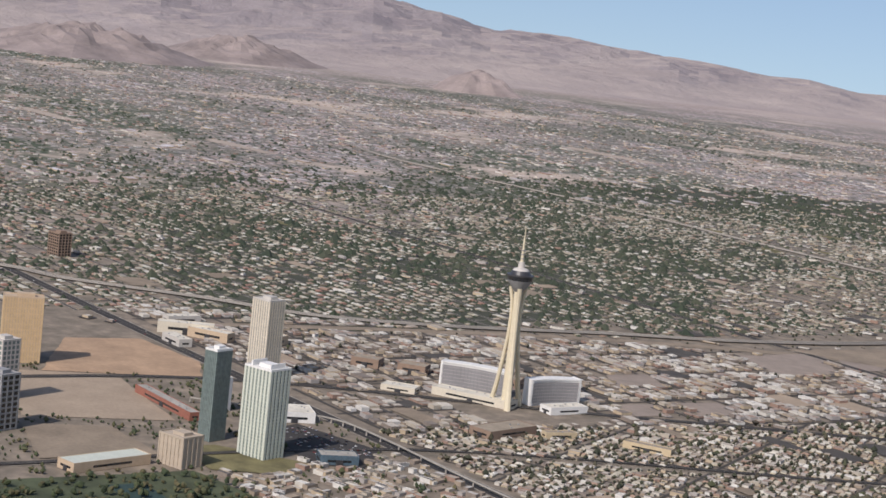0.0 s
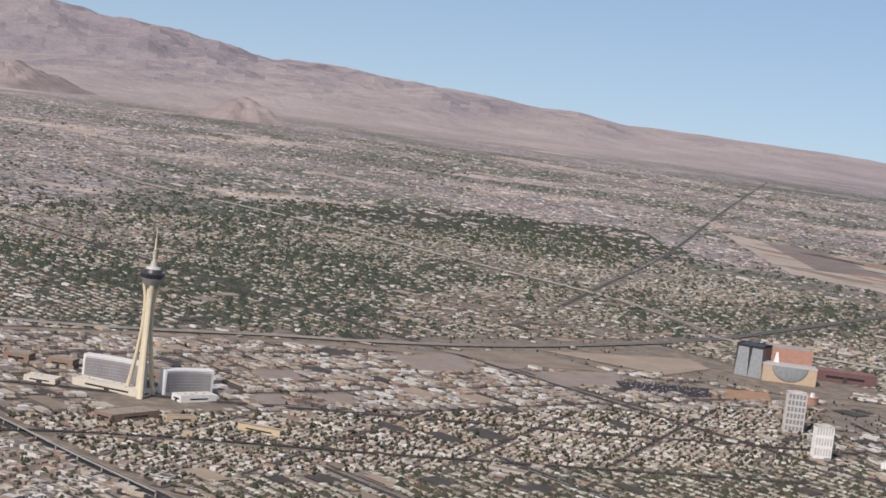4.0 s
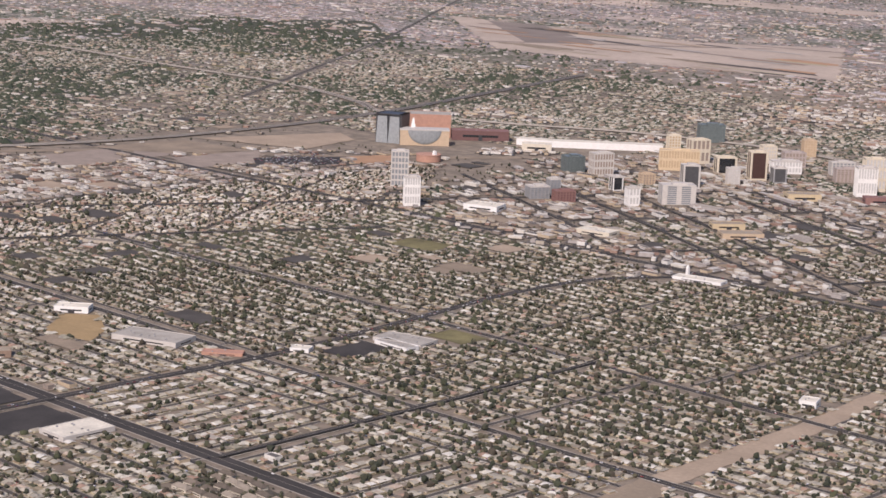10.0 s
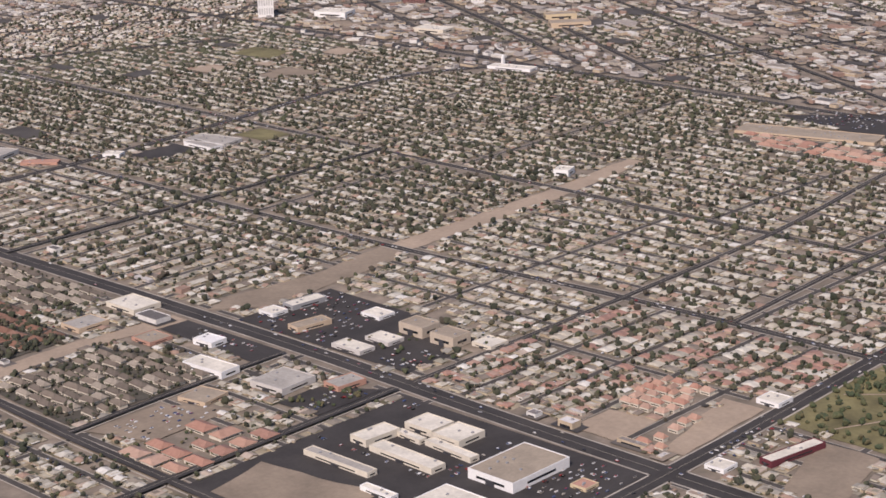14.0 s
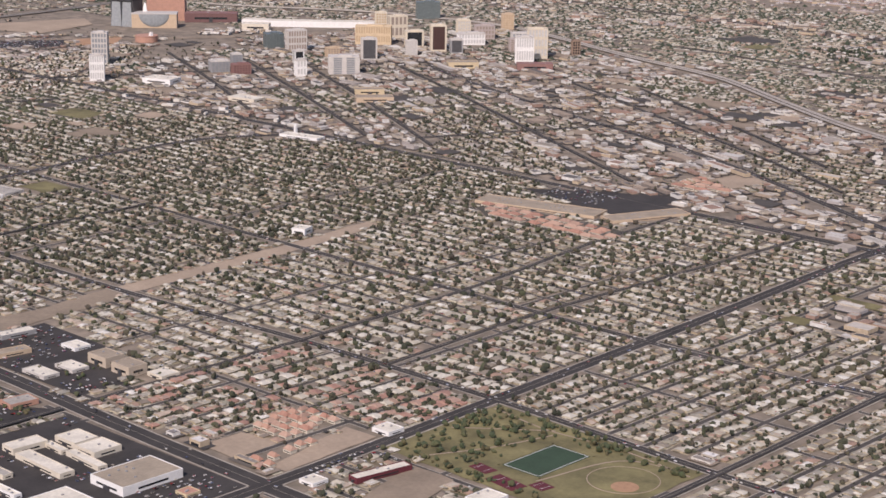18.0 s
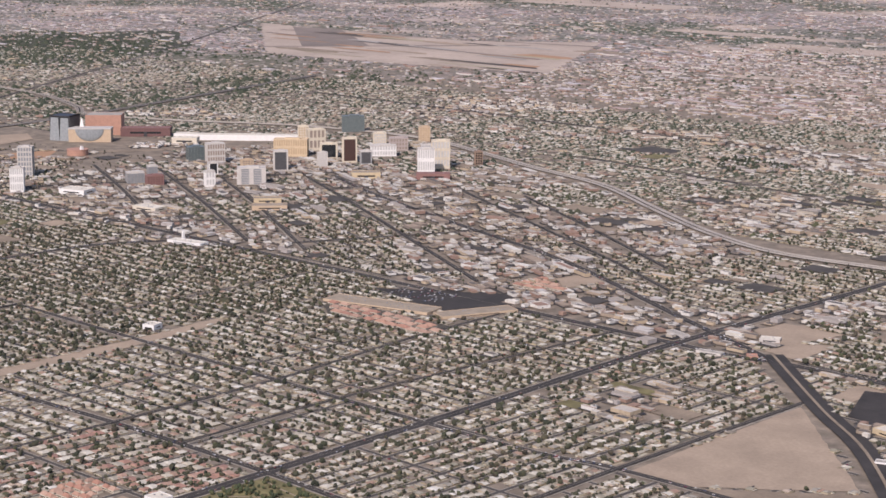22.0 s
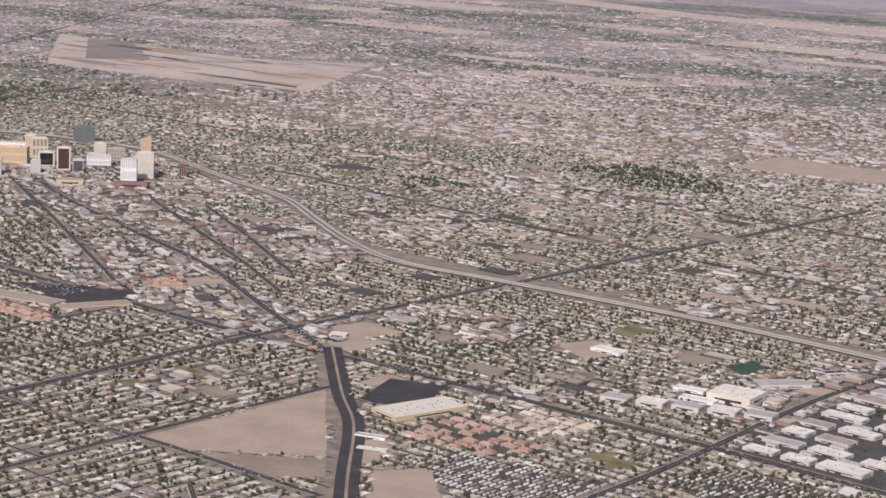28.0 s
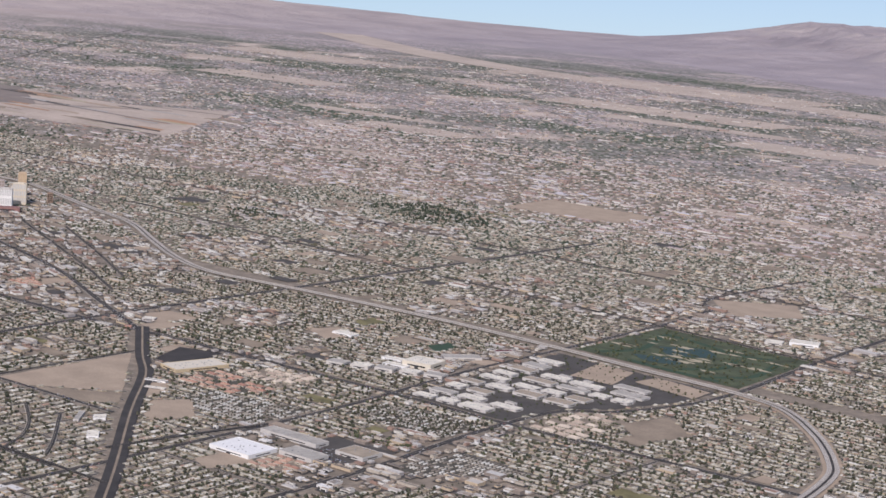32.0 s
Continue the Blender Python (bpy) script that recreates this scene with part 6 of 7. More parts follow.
def gable_block(x0, x1, y0, y1, eave, ridge):
    """Walls with two gables under a pitched roof."""
    m = (y0 + y1) / 2
    v = [(x0, y0, 0), (x1, y0, 0), (x1, y1, 0), (x0, y1, 0), (x0, y0, eave), (x1, y0, eave), (x1, y1, eave), (x0, y1, eave), (x0, m, ridge - 0.02), (x1, m, ridge - 0.02)]
    o = 0.04
    v += [(x0 - o, y0 - o, eave - 0.03), (x1 + o, y0 - o, eave - 0.03), (x1 + o, m, ridge), (x0 - o, m, ridge), (x1 + o, y1 + o, eave - 0.03), (x0 - o, y1 + o, eave - 0.03)]
    return v, [(0, 1, 5, 4), (1, 2, 6, 5), (2, 3, 7, 6), (3, 0, 4, 7), (10, 11, 12, 13), (13, 12, 14, 15)], [(5, 6, 9), (7, 4, 8)], [0, 0, 0, 0, 1, 1], [0, 0]


def together(*blocks):
    v, q, t, qi, ti = [], [], [], [], []
    for bv, bq, bt, bqi, bti in blocks:
        n = len(v)
        v += bv
        q += [tuple(k + n for k in f) for f in bq]
        t += [tuple(k + n for k in f) for f in bt]
        qi += bqi
        ti += bti
    return np.array(v), q, t, qi, ti


HOUSE_KINDS = [
    together(hip_block(-0.5, 0.5, -0.42, 0.42, 0.52, 0.92)),
    together(hip_block(-0.5, 0.5, -0.05, 0.45, 0.52, 0.88), hip_block(0.08, 0.5, -0.52, 0.0, 0.50, 0.84), flat_block(-0.42, 0.0, -0.30, -0.06, 0.40, 0.44)),
    together(gable_block(-0.5, 0.42, -0.4, 0.36, 0.52, 0.88), flat_block(0.43, 0.68, -0.36, 0.16, 0.40, 0.45)),
    together(flat_block(-0.5, 0.5, -0.4, 0.4, 0, 0.60), flat_block(-0.34, 0.12, -0.2, 0.22, 0.60, 0.68), flat_block(-0.2, 0.3, 0.41, 0.66, 0.40, 0.45)),
    together(gable_block(-0.5, 0.18, -0.42, 0.30, 0.52, 0.90), hip_block(0.12, 0.56, -0.30, 0.48, 0.50, 0.82), flat_block(-0.46, -0.1, 0.31, 0.6, 0.38, 0.42)),
]

# near districts between the avenues: bounds, the way their streets run, the distance between streets
DISTRICTS = [
    (258, 296.5, -17, 3, "ew", 6.7), (296.3, 336.5, -37, 4.6, "ns", 8.0), (338, 375.5, 4.5, 44, "ns", 6.3), (338, 374, 45, 119, "ns", 6.2),
    (377, 456, -37, 45, "ns", 6.6), (169, 252, -37, -16, "ns", 6.9), (169, 252, -16, 2, "ew", 6.2), (258, 296, 3, 43, "ew", 6.6), (296, 336, 5, 42.6, "ew", 6.3),
    (258, 333, 43.5, 84, "ew", 6.7), (166, 248, 3, 45, "ew", 6.9), (163, 248, 46, 120, "ew", 6.7), (60, 168, -37, 2, "ew", 6.6),
    (339, 456, -110, -42, "ns", 6.6), (457, 500, -40, 30, "ns", 6.6), (504, 585, -40, 60, "ns", 6.6), (520, 584, 64, 140, "ew", 6.6),
]


def in_district(x, y):
    hit = np.zeros(len(x), bool)
    for x0, x1, y0, y1, _, _ in DISTRICTS:
        hit |= (x > x0) & (x < x1) & (y > y0) & (y < y1)
    return hit


def plat(x0, x1, y0, y1, axis, period, where, fill, turn=0.0, pivot=(0, 0), edge=True):
    """House lots of one district; lays its side streets and their pavements."""
    c, s = math.cos(radians(turn)), math.sin(radians(turn))
    a0, a1, b0, b1 = (x0, x1, y0, y1) if axis == "ew" else (y0, y1, x0, x1)
    n = max(1, round((b1 - b0) / period))
    step = (b1 - b0) / n
    rows = [1.72, step - 1.72] if step < 7.6 else [1.55, step / 2, step - 1.55] if step < 9 else [1.66, 4.3, step - 4.3, step - 1.66]
    pitch = rs.uniform(1.50, 1.66)
    la, lb, face = [], [], []
    for k in range(n):
        for r, off in enumerate(rows):
            m = int((a1 - a0) / pitch)
            la.append(a0 + 0.8 + (np.arange(m) + rs.uniform(-0.10, 0.10, m)) * pitch)
            o = off + (0.4 if edge and k == 0 and off < 2 else 0) - (0.4 if edge and k == n - 1 and off > step - 2 else 0)
            lb.append(np.full(m, b0 + k * step + o) + rs.uniform(-0.16, 0.16, m))
            face.append(np.full(m, 1.0 if off < step / 2 else -1.0))
    la, lb, face = map(np.concatenate, (la, lb, face))
    lx, ly = (la, lb) if axis == "ew" else (lb, la)
    wx, wy = pivot[0] + c * lx - s * ly, pivot[1] + s * lx + c * ly
    # streets in short pieces, left out where something else lies
    pa, pb, da, db = [], [], [], []
    for k in range(0 if not edge else 1, n):
        u = np.arange(a0, a1, 2.0) + 1
        pa.append(u), pb.append(np.full(len(u), b0 + k * step)), da.append(np.full(len(u), 1.03)), db.append(np.full(len(u), 0.40))
    gap = (a1 - a0) / max(1, round((a1 - a0) / 24))
    for k in range(1, max(1, round((a1 - a0) / 24))):
        u = np.arange(b0, b1, 2.0) + 1
        pa.append(np.full(len(u), a0 + k * gap)), pb.append(u), da.append(np.full(len(u), 0.40)), db.append(np.full(len(u), 1.03))
    if pa:
        pa, pb, da, db = map(np.concatenate, (pa, pb, da, db))
        for name, grow, z, mat, lab in (("side_pavements", 0.16, 0.010, "pavement", "pale concrete pavements along the residential streets"), ("side_streets", 0.0, 0.020, "street", "narrow worn grey residential streets between house rows")):
            ga, gb = np.where(da > db, da, da + grow), np.where(da > db, db + grow, db)
            ca, cb = np.stack([pa - ga, pa + ga, pa + ga, pa - ga], 1), np.stack([pb - gb, pb - gb, pb + gb, pb + gb], 1)
            px, py = (ca, cb) if axis == "ew" else (cb[:, ::-1], ca[:, ::-1])
            qx, qy = pivot[0] + c * px - s * py, pivot[1] + s * px + c * py
            ok = free(qx.mean(1), qy.mean(1), -0.9) & where(qx.mean(1), qy.mean(1))
            z_ = np.repeat((np.where(da > db, 0.0, 0.005) + z)[:, None], 4, 1)
            v = np.stack([qx, qy, z_], 2)[ok].reshape(-1, 3)
            if len(v):
                tagged(new(name, mesh_of(name, v, np.arange(len(v)).reshape(-1, 4), (), [mat])), lab, "street", kind="structure")
        if edge:
            clear = np.ones(len(la), bool)
            for k in range(1, max(1, round((a1 - a0) / 24))):
                clear &= abs(la - a0 - k * gap) > 1.0
            wx, wy, face = wx[clear], wy[clear], face[clear]
    keep = free(wx, wy) & where(wx, wy) & (rs.rand(len(wx)) < fill(wx, wy))
    return wx[keep], wy[keep], np.full(keep.sum(), radians(turn) + (0 if axis == "ew" else math.pi / 2)), face[keep]


def town_fill(base, swing):
    return lambda x, y: base + swing * np.array([noise.noise(Vector((a * 0.022, b * 0.022, 6.0))) for a, b in zip(x, y)])


platted = [plat(*d, lambda x, y: ~inside(x, y, DOWNTOWN) & ~inside(x, y, SHOPS) & (trade(x, y) < 0.45), town_fill(0.97, 0.0)) for d in DISTRICTS]
for x0, x1, y0, y1, turn, pivot, where, fill, swing in (
        (62, 640, -88, 216, 0.0, (0, 0), lambda x, y: ~inside(x, y, DOWNTOWN) & ~inside(x, y, SHOPS) & ~in_district(x, y), 0.92, 0.15),
        (-40, 320, -110, 60, -21.7, (60, 250), lambda x, y: inside(x, y, DOWNTOWN), 0.78, 0.15),
        (150, 660, 222, 470, 0.0, (0, 0), lambda x, y: (y > 226) | (x > 560), 0.78, 0.4),
        (-330, -60, -60, 420, 0.0, (0, 0), lambda x, y: x < -66 + (y - 60) * 0.30, 0.42, 0.4),
        (-60, 150, 215, 420, 0.0, (0, 0), lambda x, y: ~inside(x, y, DOWNTOWN), 0.65, 0.4)):
    platted.append(plat(x0, x1, y0, y1, "ew", 6.6, lambda x, y, w=where: w(x, y) & ((trade(x, y) < 0.30) | (x < -60)), town_fill(fill, swing), turn, pivot, edge=False))


def cottages(x, y):
    """The side of the tower district that is small houses rather than workshops."""
    return x > 17 + 0.10 * y


street_strips(-216, 216, -216, 216, 28.0, 5.4, (0, 0), lambda x, y: free(x, y, -0.9) & inside(x, y, SHOPS) & cottages(x, y), cross=24.0, width=0.6)
street_strips(-220, 220, -216, 216, 0.0, 9.0, (0, 0), lambda x, y: free(x, y, -0.9) & inside(x, y, SHOPS) & ~cottages(x, y), cross=22.0, width=0.9)
hx, hy, ht, hf = (np.concatenate([p[k] for p in platted]) for k in range(4))
far = np.hypot(hx - 430, hy + 100)
own = (hx > 300) & (hx < 334) & (hy > -18) & (hy < 40)
own[np.nonzero(own)[0][290:]] = False


def house_size(n):
    w = rs.uniform(1.10, 1.52, n)
    return np.stack([w, rs.uniform(1.35, 2.15, n), rs.uniform(0.40, 0.58, n)], 1)


orange = (rs.rand(len(hx)) < np.where(hx < 0, 0.10, np.where(hx > 316, 0.5, 0.22))) & (((hx > 298) & (hx < 337) & (hy > -38) & (hy < 4)) | ((hx < -100) & (hy < 120)))
turns = ht + np.where(hf < 0, math.pi, 0) + rs.uniform(-0.04, 0.04, len(hx))
size = house_size(len(hx))
kind = np.where(far < 390, rs.randint(0, len(HOUSE_KINDS), len(hx)), 0)
z0 = np.full(len(hx), -0.05)
for m in (far < 300, (far >= 300) & (far < 470), (far >= 470) & (far < 640), far >= 640):
    for j, (tv, tq, tt, tqi, tti) in enumerate(HOUSE_KINDS):
        for sel, mats, lab in ((m & ~own & ~orange, ["housewall", "houseroof"], "rows of low stucco houses with shingle roofs"), (m & ~own & orange, ["pink", "tile"], "rows of houses with orange clay tile roofs")):
            sel = sel & (kind == j)
            if sel.any():
                scatter("houses", tv, tq, tt, tqi, tti, mats, hx[sel], hy[sel], z0[sel], turns[sel], size[sel], lab, "houses")
# the ground of each lot: gravel, lawn, concrete or bare soil
M["lot"] = picked("lot_ground", [(0.34, 0.29, 0.198), (0.12, 0.11, 0.060), (0.38, 0.345, 0.258), (0.24, 0.195, 0.129), (0.46, 0.42, 0.317), (0.08, 0.082, 0.044), (0.30, 0.27, 0.207), (0.18, 0.15, 0.097), (0.40, 0.34, 0.239), (0.14, 0.13, 0.101), (0.50, 0.46, 0.359)])
near_lots = np.nonzero(far < 520)[0]
lw, ld = 0.78, 1.36
lc, ls = np.cos(turns[near_lots])[:, None], np.sin(turns[near_lots])[:, None]
la_, lb_ = np.array([[-lw, lw, lw, -lw]]), np.array([[-ld + 0.25, -ld + 0.25, ld + 0.25, ld + 0.25]])
lz = np.repeat(rs.permutation(len(near_lots))[:, None] * 0.0000004 - 0.012, 4, 1)
lv = np.stack([hx[near_lots][:, None] + lc * la_ - ls * lb_, hy[near_lots][:, None] + ls * la_ + lc * lb_, lz], 2).reshape(-1, 3)
tagged(new("house_lots", mesh_of("house_lots", lv, np.arange(len(lv)).reshape(-1, 4), (), ["lot"])), "gravel, lawn, concrete and bare soil of house lots", "yards", kind="stuff")

# sheds, paved drives and parked cars in the yards
nearby = np.nonzero((far < 230) & (rs.rand(len(hx)) < 0.6))[0]
ang = rs.uniform(0, 6.28, len(nearby))
scatter("sheds", np.array(SHOP_V)[:8], SHOP_Q[:4] + [(4, 5, 6, 7)], [], [0, 0, 0, 0, 1], [], ["housewall", "houseroof"], hx[nearby] + 0.85 * np.cos(ang), hy[nearby] + 0.95 * np.sin(ang), np.full(len(nearby), -0.05), rs.uniform(-0.1, 0.1, len(nearby)), np.stack([rs.uniform(0.25, 0.6, len(nearby)), rs.uniform(0.25, 0.5, len(nearby)), rs.uniform(0.22, 0.34, len(nearby))], 1), "small sheds and carports in back yards", "sheds")
M["drive"] = picked("yard_surface", [(0.40, 0.37, 0.294), (0.10, 0.095, 0.051), (0.32, 0.26, 0.175), (0.48, 0.45, 0.368), (0.06, 0.055, 0.046), (0.36, 0.31, 0.221), (0.12, 0.11, 0.064)])
for rep in range(2):
    pick = np.nonzero((far < 360) & (rs.rand(len(hx)) < 0.8))[0]
    dw, dd_ = rs.uniform(0.12, 0.45, len(pick)), rs.uniform(0.15, 0.6, len(pick))
    ox, oy = hx[pick] + rs.uniform(-0.7, 0.7, len(pick)), hy[pick] + rs.choice([-1, 1], len(pick)) * rs.uniform(0.55, 1.0, len(pick))
    dz = np.repeat((rs.permutation(len(pick)) * 0.000005 + 0.03 + 0.05 * rep)[:, None], 4, 1)
    dv = np.stack([ox[:, None] + np.stack([-dw, dw, dw, -dw], 1), oy[:, None] + np.stack([-dd_, -dd_, dd_, dd_], 1), dz], 2).reshape(-1, 3)
    tagged(new("yards", mesh_of("yards", dv, np.arange(len(dv)).reshape(-1, 4), (), ["drive"])), "paved drives, gravel and small lawns of house yards", "yards", kind="stuff")
# the nearest houses, each a thing of its own
hv = np.array(HOUSE_V)
M["one_wall"] = picked("stucco_wall", [(0.42, 0.36, 0.248), (0.52, 0.46, 0.331), (0.37, 0.30, 0.202), (0.54, 0.50, 0.386), (0.32, 0.25, 0.166)], island=False)
M["one_roof"] = picked("roof_shingle", [(0.36, 0.33, 0.265), (0.50, 0.47, 0.394), (0.24, 0.21, 0.167), (0.42, 0.38, 0.305), (0.56, 0.53, 0.453), (0.21, 0.175, 0.138), (0.38, 0.35, 0.286), (0.33, 0.225, 0.167), (0.47, 0.43, 0.345)], island=False)
wing_v, wing_q, wing_t, _, _ = hip_block(0.05, 0.52, -0.62, 0.1, 0.5, 0.84)
wing_q = [tuple(k - 8 for k in f) for f in wing_q[4:]]
wing_t = [tuple(k - 8 for k in f) for f in wing_t]
wall_me = mesh_of("wall", hv[:8], HOUSE_Q[:4], (), ["one_wall"])
rq = [tuple(i - 8 for i in f) for f in HOUSE_Q[4:]]
rt = [tuple(i - 8 for i in f) for f in HOUSE_T]
roof_me = mesh_of("roof", hv[8:], rq, rt, ["one_roof"])
wing_wall = mesh_of("wing", wing_v[:8], [(0, 1, 5, 4), (1, 2, 6, 5), (2, 3, 7, 6), (3, 0, 4, 7)], (), ["one_wall"])
wing_roof = mesh_of("wing_roof", wing_v[8:], wing_q, wing_t, ["one_roof"])
port_v, port_q, _, _, _ = flat_block(-0.46, 0.0, -0.82, -0.5, 0.36, 0.41)
port_me = mesh_of("carport_roof", port_v, port_q, (), ["one_roof"])
win_me = mesh_of("window", *boxes([box(-0.22, -0.505, 0.18, 0.2, 0.02, 0.2)]), (), ["darkglass"])
door_me = mesh_of("garage_door", *boxes([box(0.25, -0.505, 0.0, 0.26, 0.02, 0.36)]), (), ["offwhite"])
M["one_tile"] = picked("roof_tile", [(0.35, 0.205, 0.155), (0.30, 0.18, 0.14), (0.39, 0.26, 0.20)], island=False)
tile_me = mesh_of("roof", hv[8:], rq, rt, ["one_tile"])
for i in np.nonzero(own)[0]:
    t = new("house")
    t.empty_display_size = 0.2
    t.matrix_world = pose(hx[i] * S, hy[i] * S, -0.02, 0, 0, math.degrees(turns[i])) @ Matrix.Diagonal((*size[i], 1))
    tagged(t, "low stucco house with an orange clay tile roof" if orange[i] else "low stucco house with a hipped shingle roof", "house", "houses east of the avenue")
    pieces = [("wall", wall_me), ("roof", tile_me if orange[i] else roof_me)]
    pieces += [("wing", wing_wall), ("wing_roof", wing_roof)] if kind[i] % 2 else [("window", win_me), ("garage_door", door_me)]
    pieces += [("carport_roof", port_me)] if kind[i] in (1, 2, 4) else []
    for nm, me in pieces:
        o = new(nm, me)
        o.parent = t

# commercial blocks between the tower and the centre, and along the avenues
bx2, by2 = rs.uniform(-10, 330, 1500), rs.uniform(125, 300, 1500)
kk = inside(bx2, by2, DOWNTOWN)
gx2, gy2 = rs.uniform(60, 700, 75000), rs.uniform(-88, 470, 75000)
kk2 = (trade(gx2, gy2) > np.where(in_district(gx2, gy2), 0.46, 0.30)) & ~inside(gx2, gy2, SHOPS)
gx3, gy3 = rs.uniform(-60, 150, 12000), rs.uniform(210, 420, 12000)
kk3 = trade(gx3, gy3) > 0.30
ex, ey = rs.uniform(60, 640, 2000), np.concatenate([rs.choice([-36.2, -39.9], 300) + rs.choice([-3.5, 3.2], 300), 122 + rs.choice([-3.2, 3.2], 300), rs.uniform(226, 480, 1100), rs.uniform(130, 205, 300)])
wx, wy = rs.uniform(-330, -40, 900), rs.uniform(-60, 420, 900)
sx, sy = np.concatenate([bx2[kk], gx2[kk2], gx3[kk3], ex, wx]), np.concatenate([by2[kk], gy2[kk2], gy3[kk3], ey, wy])
k = free(sx, sy, 0.6)
sx, sy = sx[k], sy[k]
sz = np.stack([rs.uniform(0.7, 2.5, len(sx)) * rs.choice([0.8, 1, 1, 1.7], len(sx)), rs.uniform(0.6, 1.9, len(sx)), rs.uniform(0.35, 0.9, len(sx))], 1)
wide = (rs.rand(len(sx)) < 0.10) & (sx > 60)
sz[wide] *= np.array([2.2, 1.7, 1.2])
st = np.where(inside(sx, sy, DOWNTOWN), radians(-21.7), np.where(sx < 160, radians(28), 0.0)) * (rs.rand(len(sx)) < 0.8)
grid = {}
good = []
for i in range(len(sx)):
    key = (int(sx[i] / 2.4), int(sy[i] / 2.0))
    if key in grid or rs.rand() < 0.08:
        continue
    if wide[i]:
        for a in (-1, 0, 1):
            grid[(key[0] + a, key[1])] = 1
    grid[key] = 1
    good.append(i)
good = np.array(good)
# bluer than the near roofs, with distance haze painted into the palette
M["farroof"] = picked("far_roof", [(0.48, 0.39, 0.364), (0.40, 0.32, 0.300), (0.54, 0.47, 0.449), (0.44, 0.31, 0.268), (0.36, 0.29, 0.268), (0.66, 0.63, 0.653), (0.50, 0.37, 0.332), (0.56, 0.52, 0.535)])
M["shopwall"] = picked("block_wall", [(0.44, 0.39, 0.32), (0.58, 0.55, 0.49), (0.32, 0.26, 0.20), (0.63, 0.61, 0.57), (0.30, 0.20, 0.155), (0.46, 0.37, 0.26), (0.24, 0.20, 0.17), (0.38, 0.35, 0.33)])
M["yard"] = picked("paved_yard", [(0.045, 0.043, 0.043), (0.075, 0.07, 0.066), (0.13, 0.115, 0.10), (0.055, 0.052, 0.05), (0.26, 0.21, 0.16)])
yw, yd = sz[good, 0] / 2 + rs.uniform(0.3, 1.0, len(good)), sz[good, 1] / 2 + rs.uniform(0.3, 0.9, len(good))
ya, yb = np.stack([-yw, yw, yw, -yw], 1), np.stack([-yd, -yd, yd, yd], 1)
yc, ys_ = np.cos(st[good])[:, None], np.sin(st[good])[:, None]
yz = np.repeat(rs.permutation(len(good))[:, None] * 0.000018 + 0.03, 4, 1)
yv = np.stack([sx[good][:, None] + yc * ya - ys_ * yb, sy[good][:, None] + ys_ * ya + yc * yb, yz], 2).reshape(-1, 3)
tagged(new("paved_yards", mesh_of("paved_yards", yv, np.arange(len(yv)).reshape(-1, 4), (), ["yard"])), "paved yards and small car parks round the shops", "yards", kind="stuff")
order = np.argsort(np.hypot(sx[good] - 430, sy[good] + 100))
M["one_shop_wall"] = picked("shop_wall", [(0.44, 0.39, 0.32), (0.58, 0.55, 0.49), (0.32, 0.26, 0.20), (0.63, 0.61, 0.57), (0.46, 0.37, 0.26)], island=False)
M["one_shop_roof"] = picked("shop_roof", [(0.62, 0.60, 0.57), (0.25, 0.22, 0.19), (0.70, 0.68, 0.65), (0.34, 0.27, 0.21), (0.50, 0.47, 0.43), (0.20, 0.18, 0.17)], island=False)
sv = np.array(SHOP_V)
shop_wall = mesh_of("wall", sv, [SHOP_Q[k] for k in (0, 1, 2, 3, 5, 6, 7, 8)], (), ["one_shop_wall"])
shop_roof = mesh_of("roof", sv[8:], [(0, 1, 2, 3)], (), ["one_shop_roof"])
shop_front = mesh_of("shop_window", *boxes([box(0, -0.505, 0.15, 0.7, 0.02, 0.4)]), (), ["darkglass"])
shop_unit = mesh_of("rooftop_unit", *boxes([box(0.15, 0.12, 0.93, 0.14, 0.16, 0.2)]), (), ["grey"])
for i in good[order[:220]]:
    t = new("shop")
    t.empty_display_size = 0.2
    t.matrix_world = pose(sx[i] * S, sy[i] * S, -0.02, 0, 0, math.degrees(st[i])) @ Matrix.Diagonal((*sz[i], 1))
    tagged(t, "low flat-roofed shop building beside the avenue", "shop", "shops along the avenues")
    for nm, me in (("wall", shop_wall), ("roof", shop_roof), ("shop_window", shop_front), ("rooftop_unit", shop_unit)):
        o = new(nm, me)
        o.parent = t
good = good[order[220:]]
scatter("shops", SHOP_V, SHOP_Q, [], SHOP_QI, [], ["shopwall", "shoproof"], sx[good], sy[good], np.full(len(good), -0.05), st[good], sz[good], "low flat-roofed shops and workshops with pale roofs", "shops")


# round the tower: rows of workshops on square blocks, and cottages on slanting ones
def block_rows(turn, period, rows, step, cross, start, rng):
    """Places in rows between the side streets, clear of the cross streets."""
    v = (np.arange(-216, 216, period)[:, None] + np.array(rows)[None, :]).ravel()
    u = np.arange(start, -start, step)
    u = u[np.abs((u - start + cross / 2) % cross - cross / 2) > step * 0.55]
    u, v = [g.ravel() for g in np.meshgrid(u, v)]
    u, v = u + rng.uniform(-0.16, 0.16, len(u)) * step, v + rng.uniform(-0.14, 0.14, len(v))
    c, s_ = math.cos(radians(turn)), math.sin(radians(turn))
    return c * u - s_ * v, s_ * u + c * v


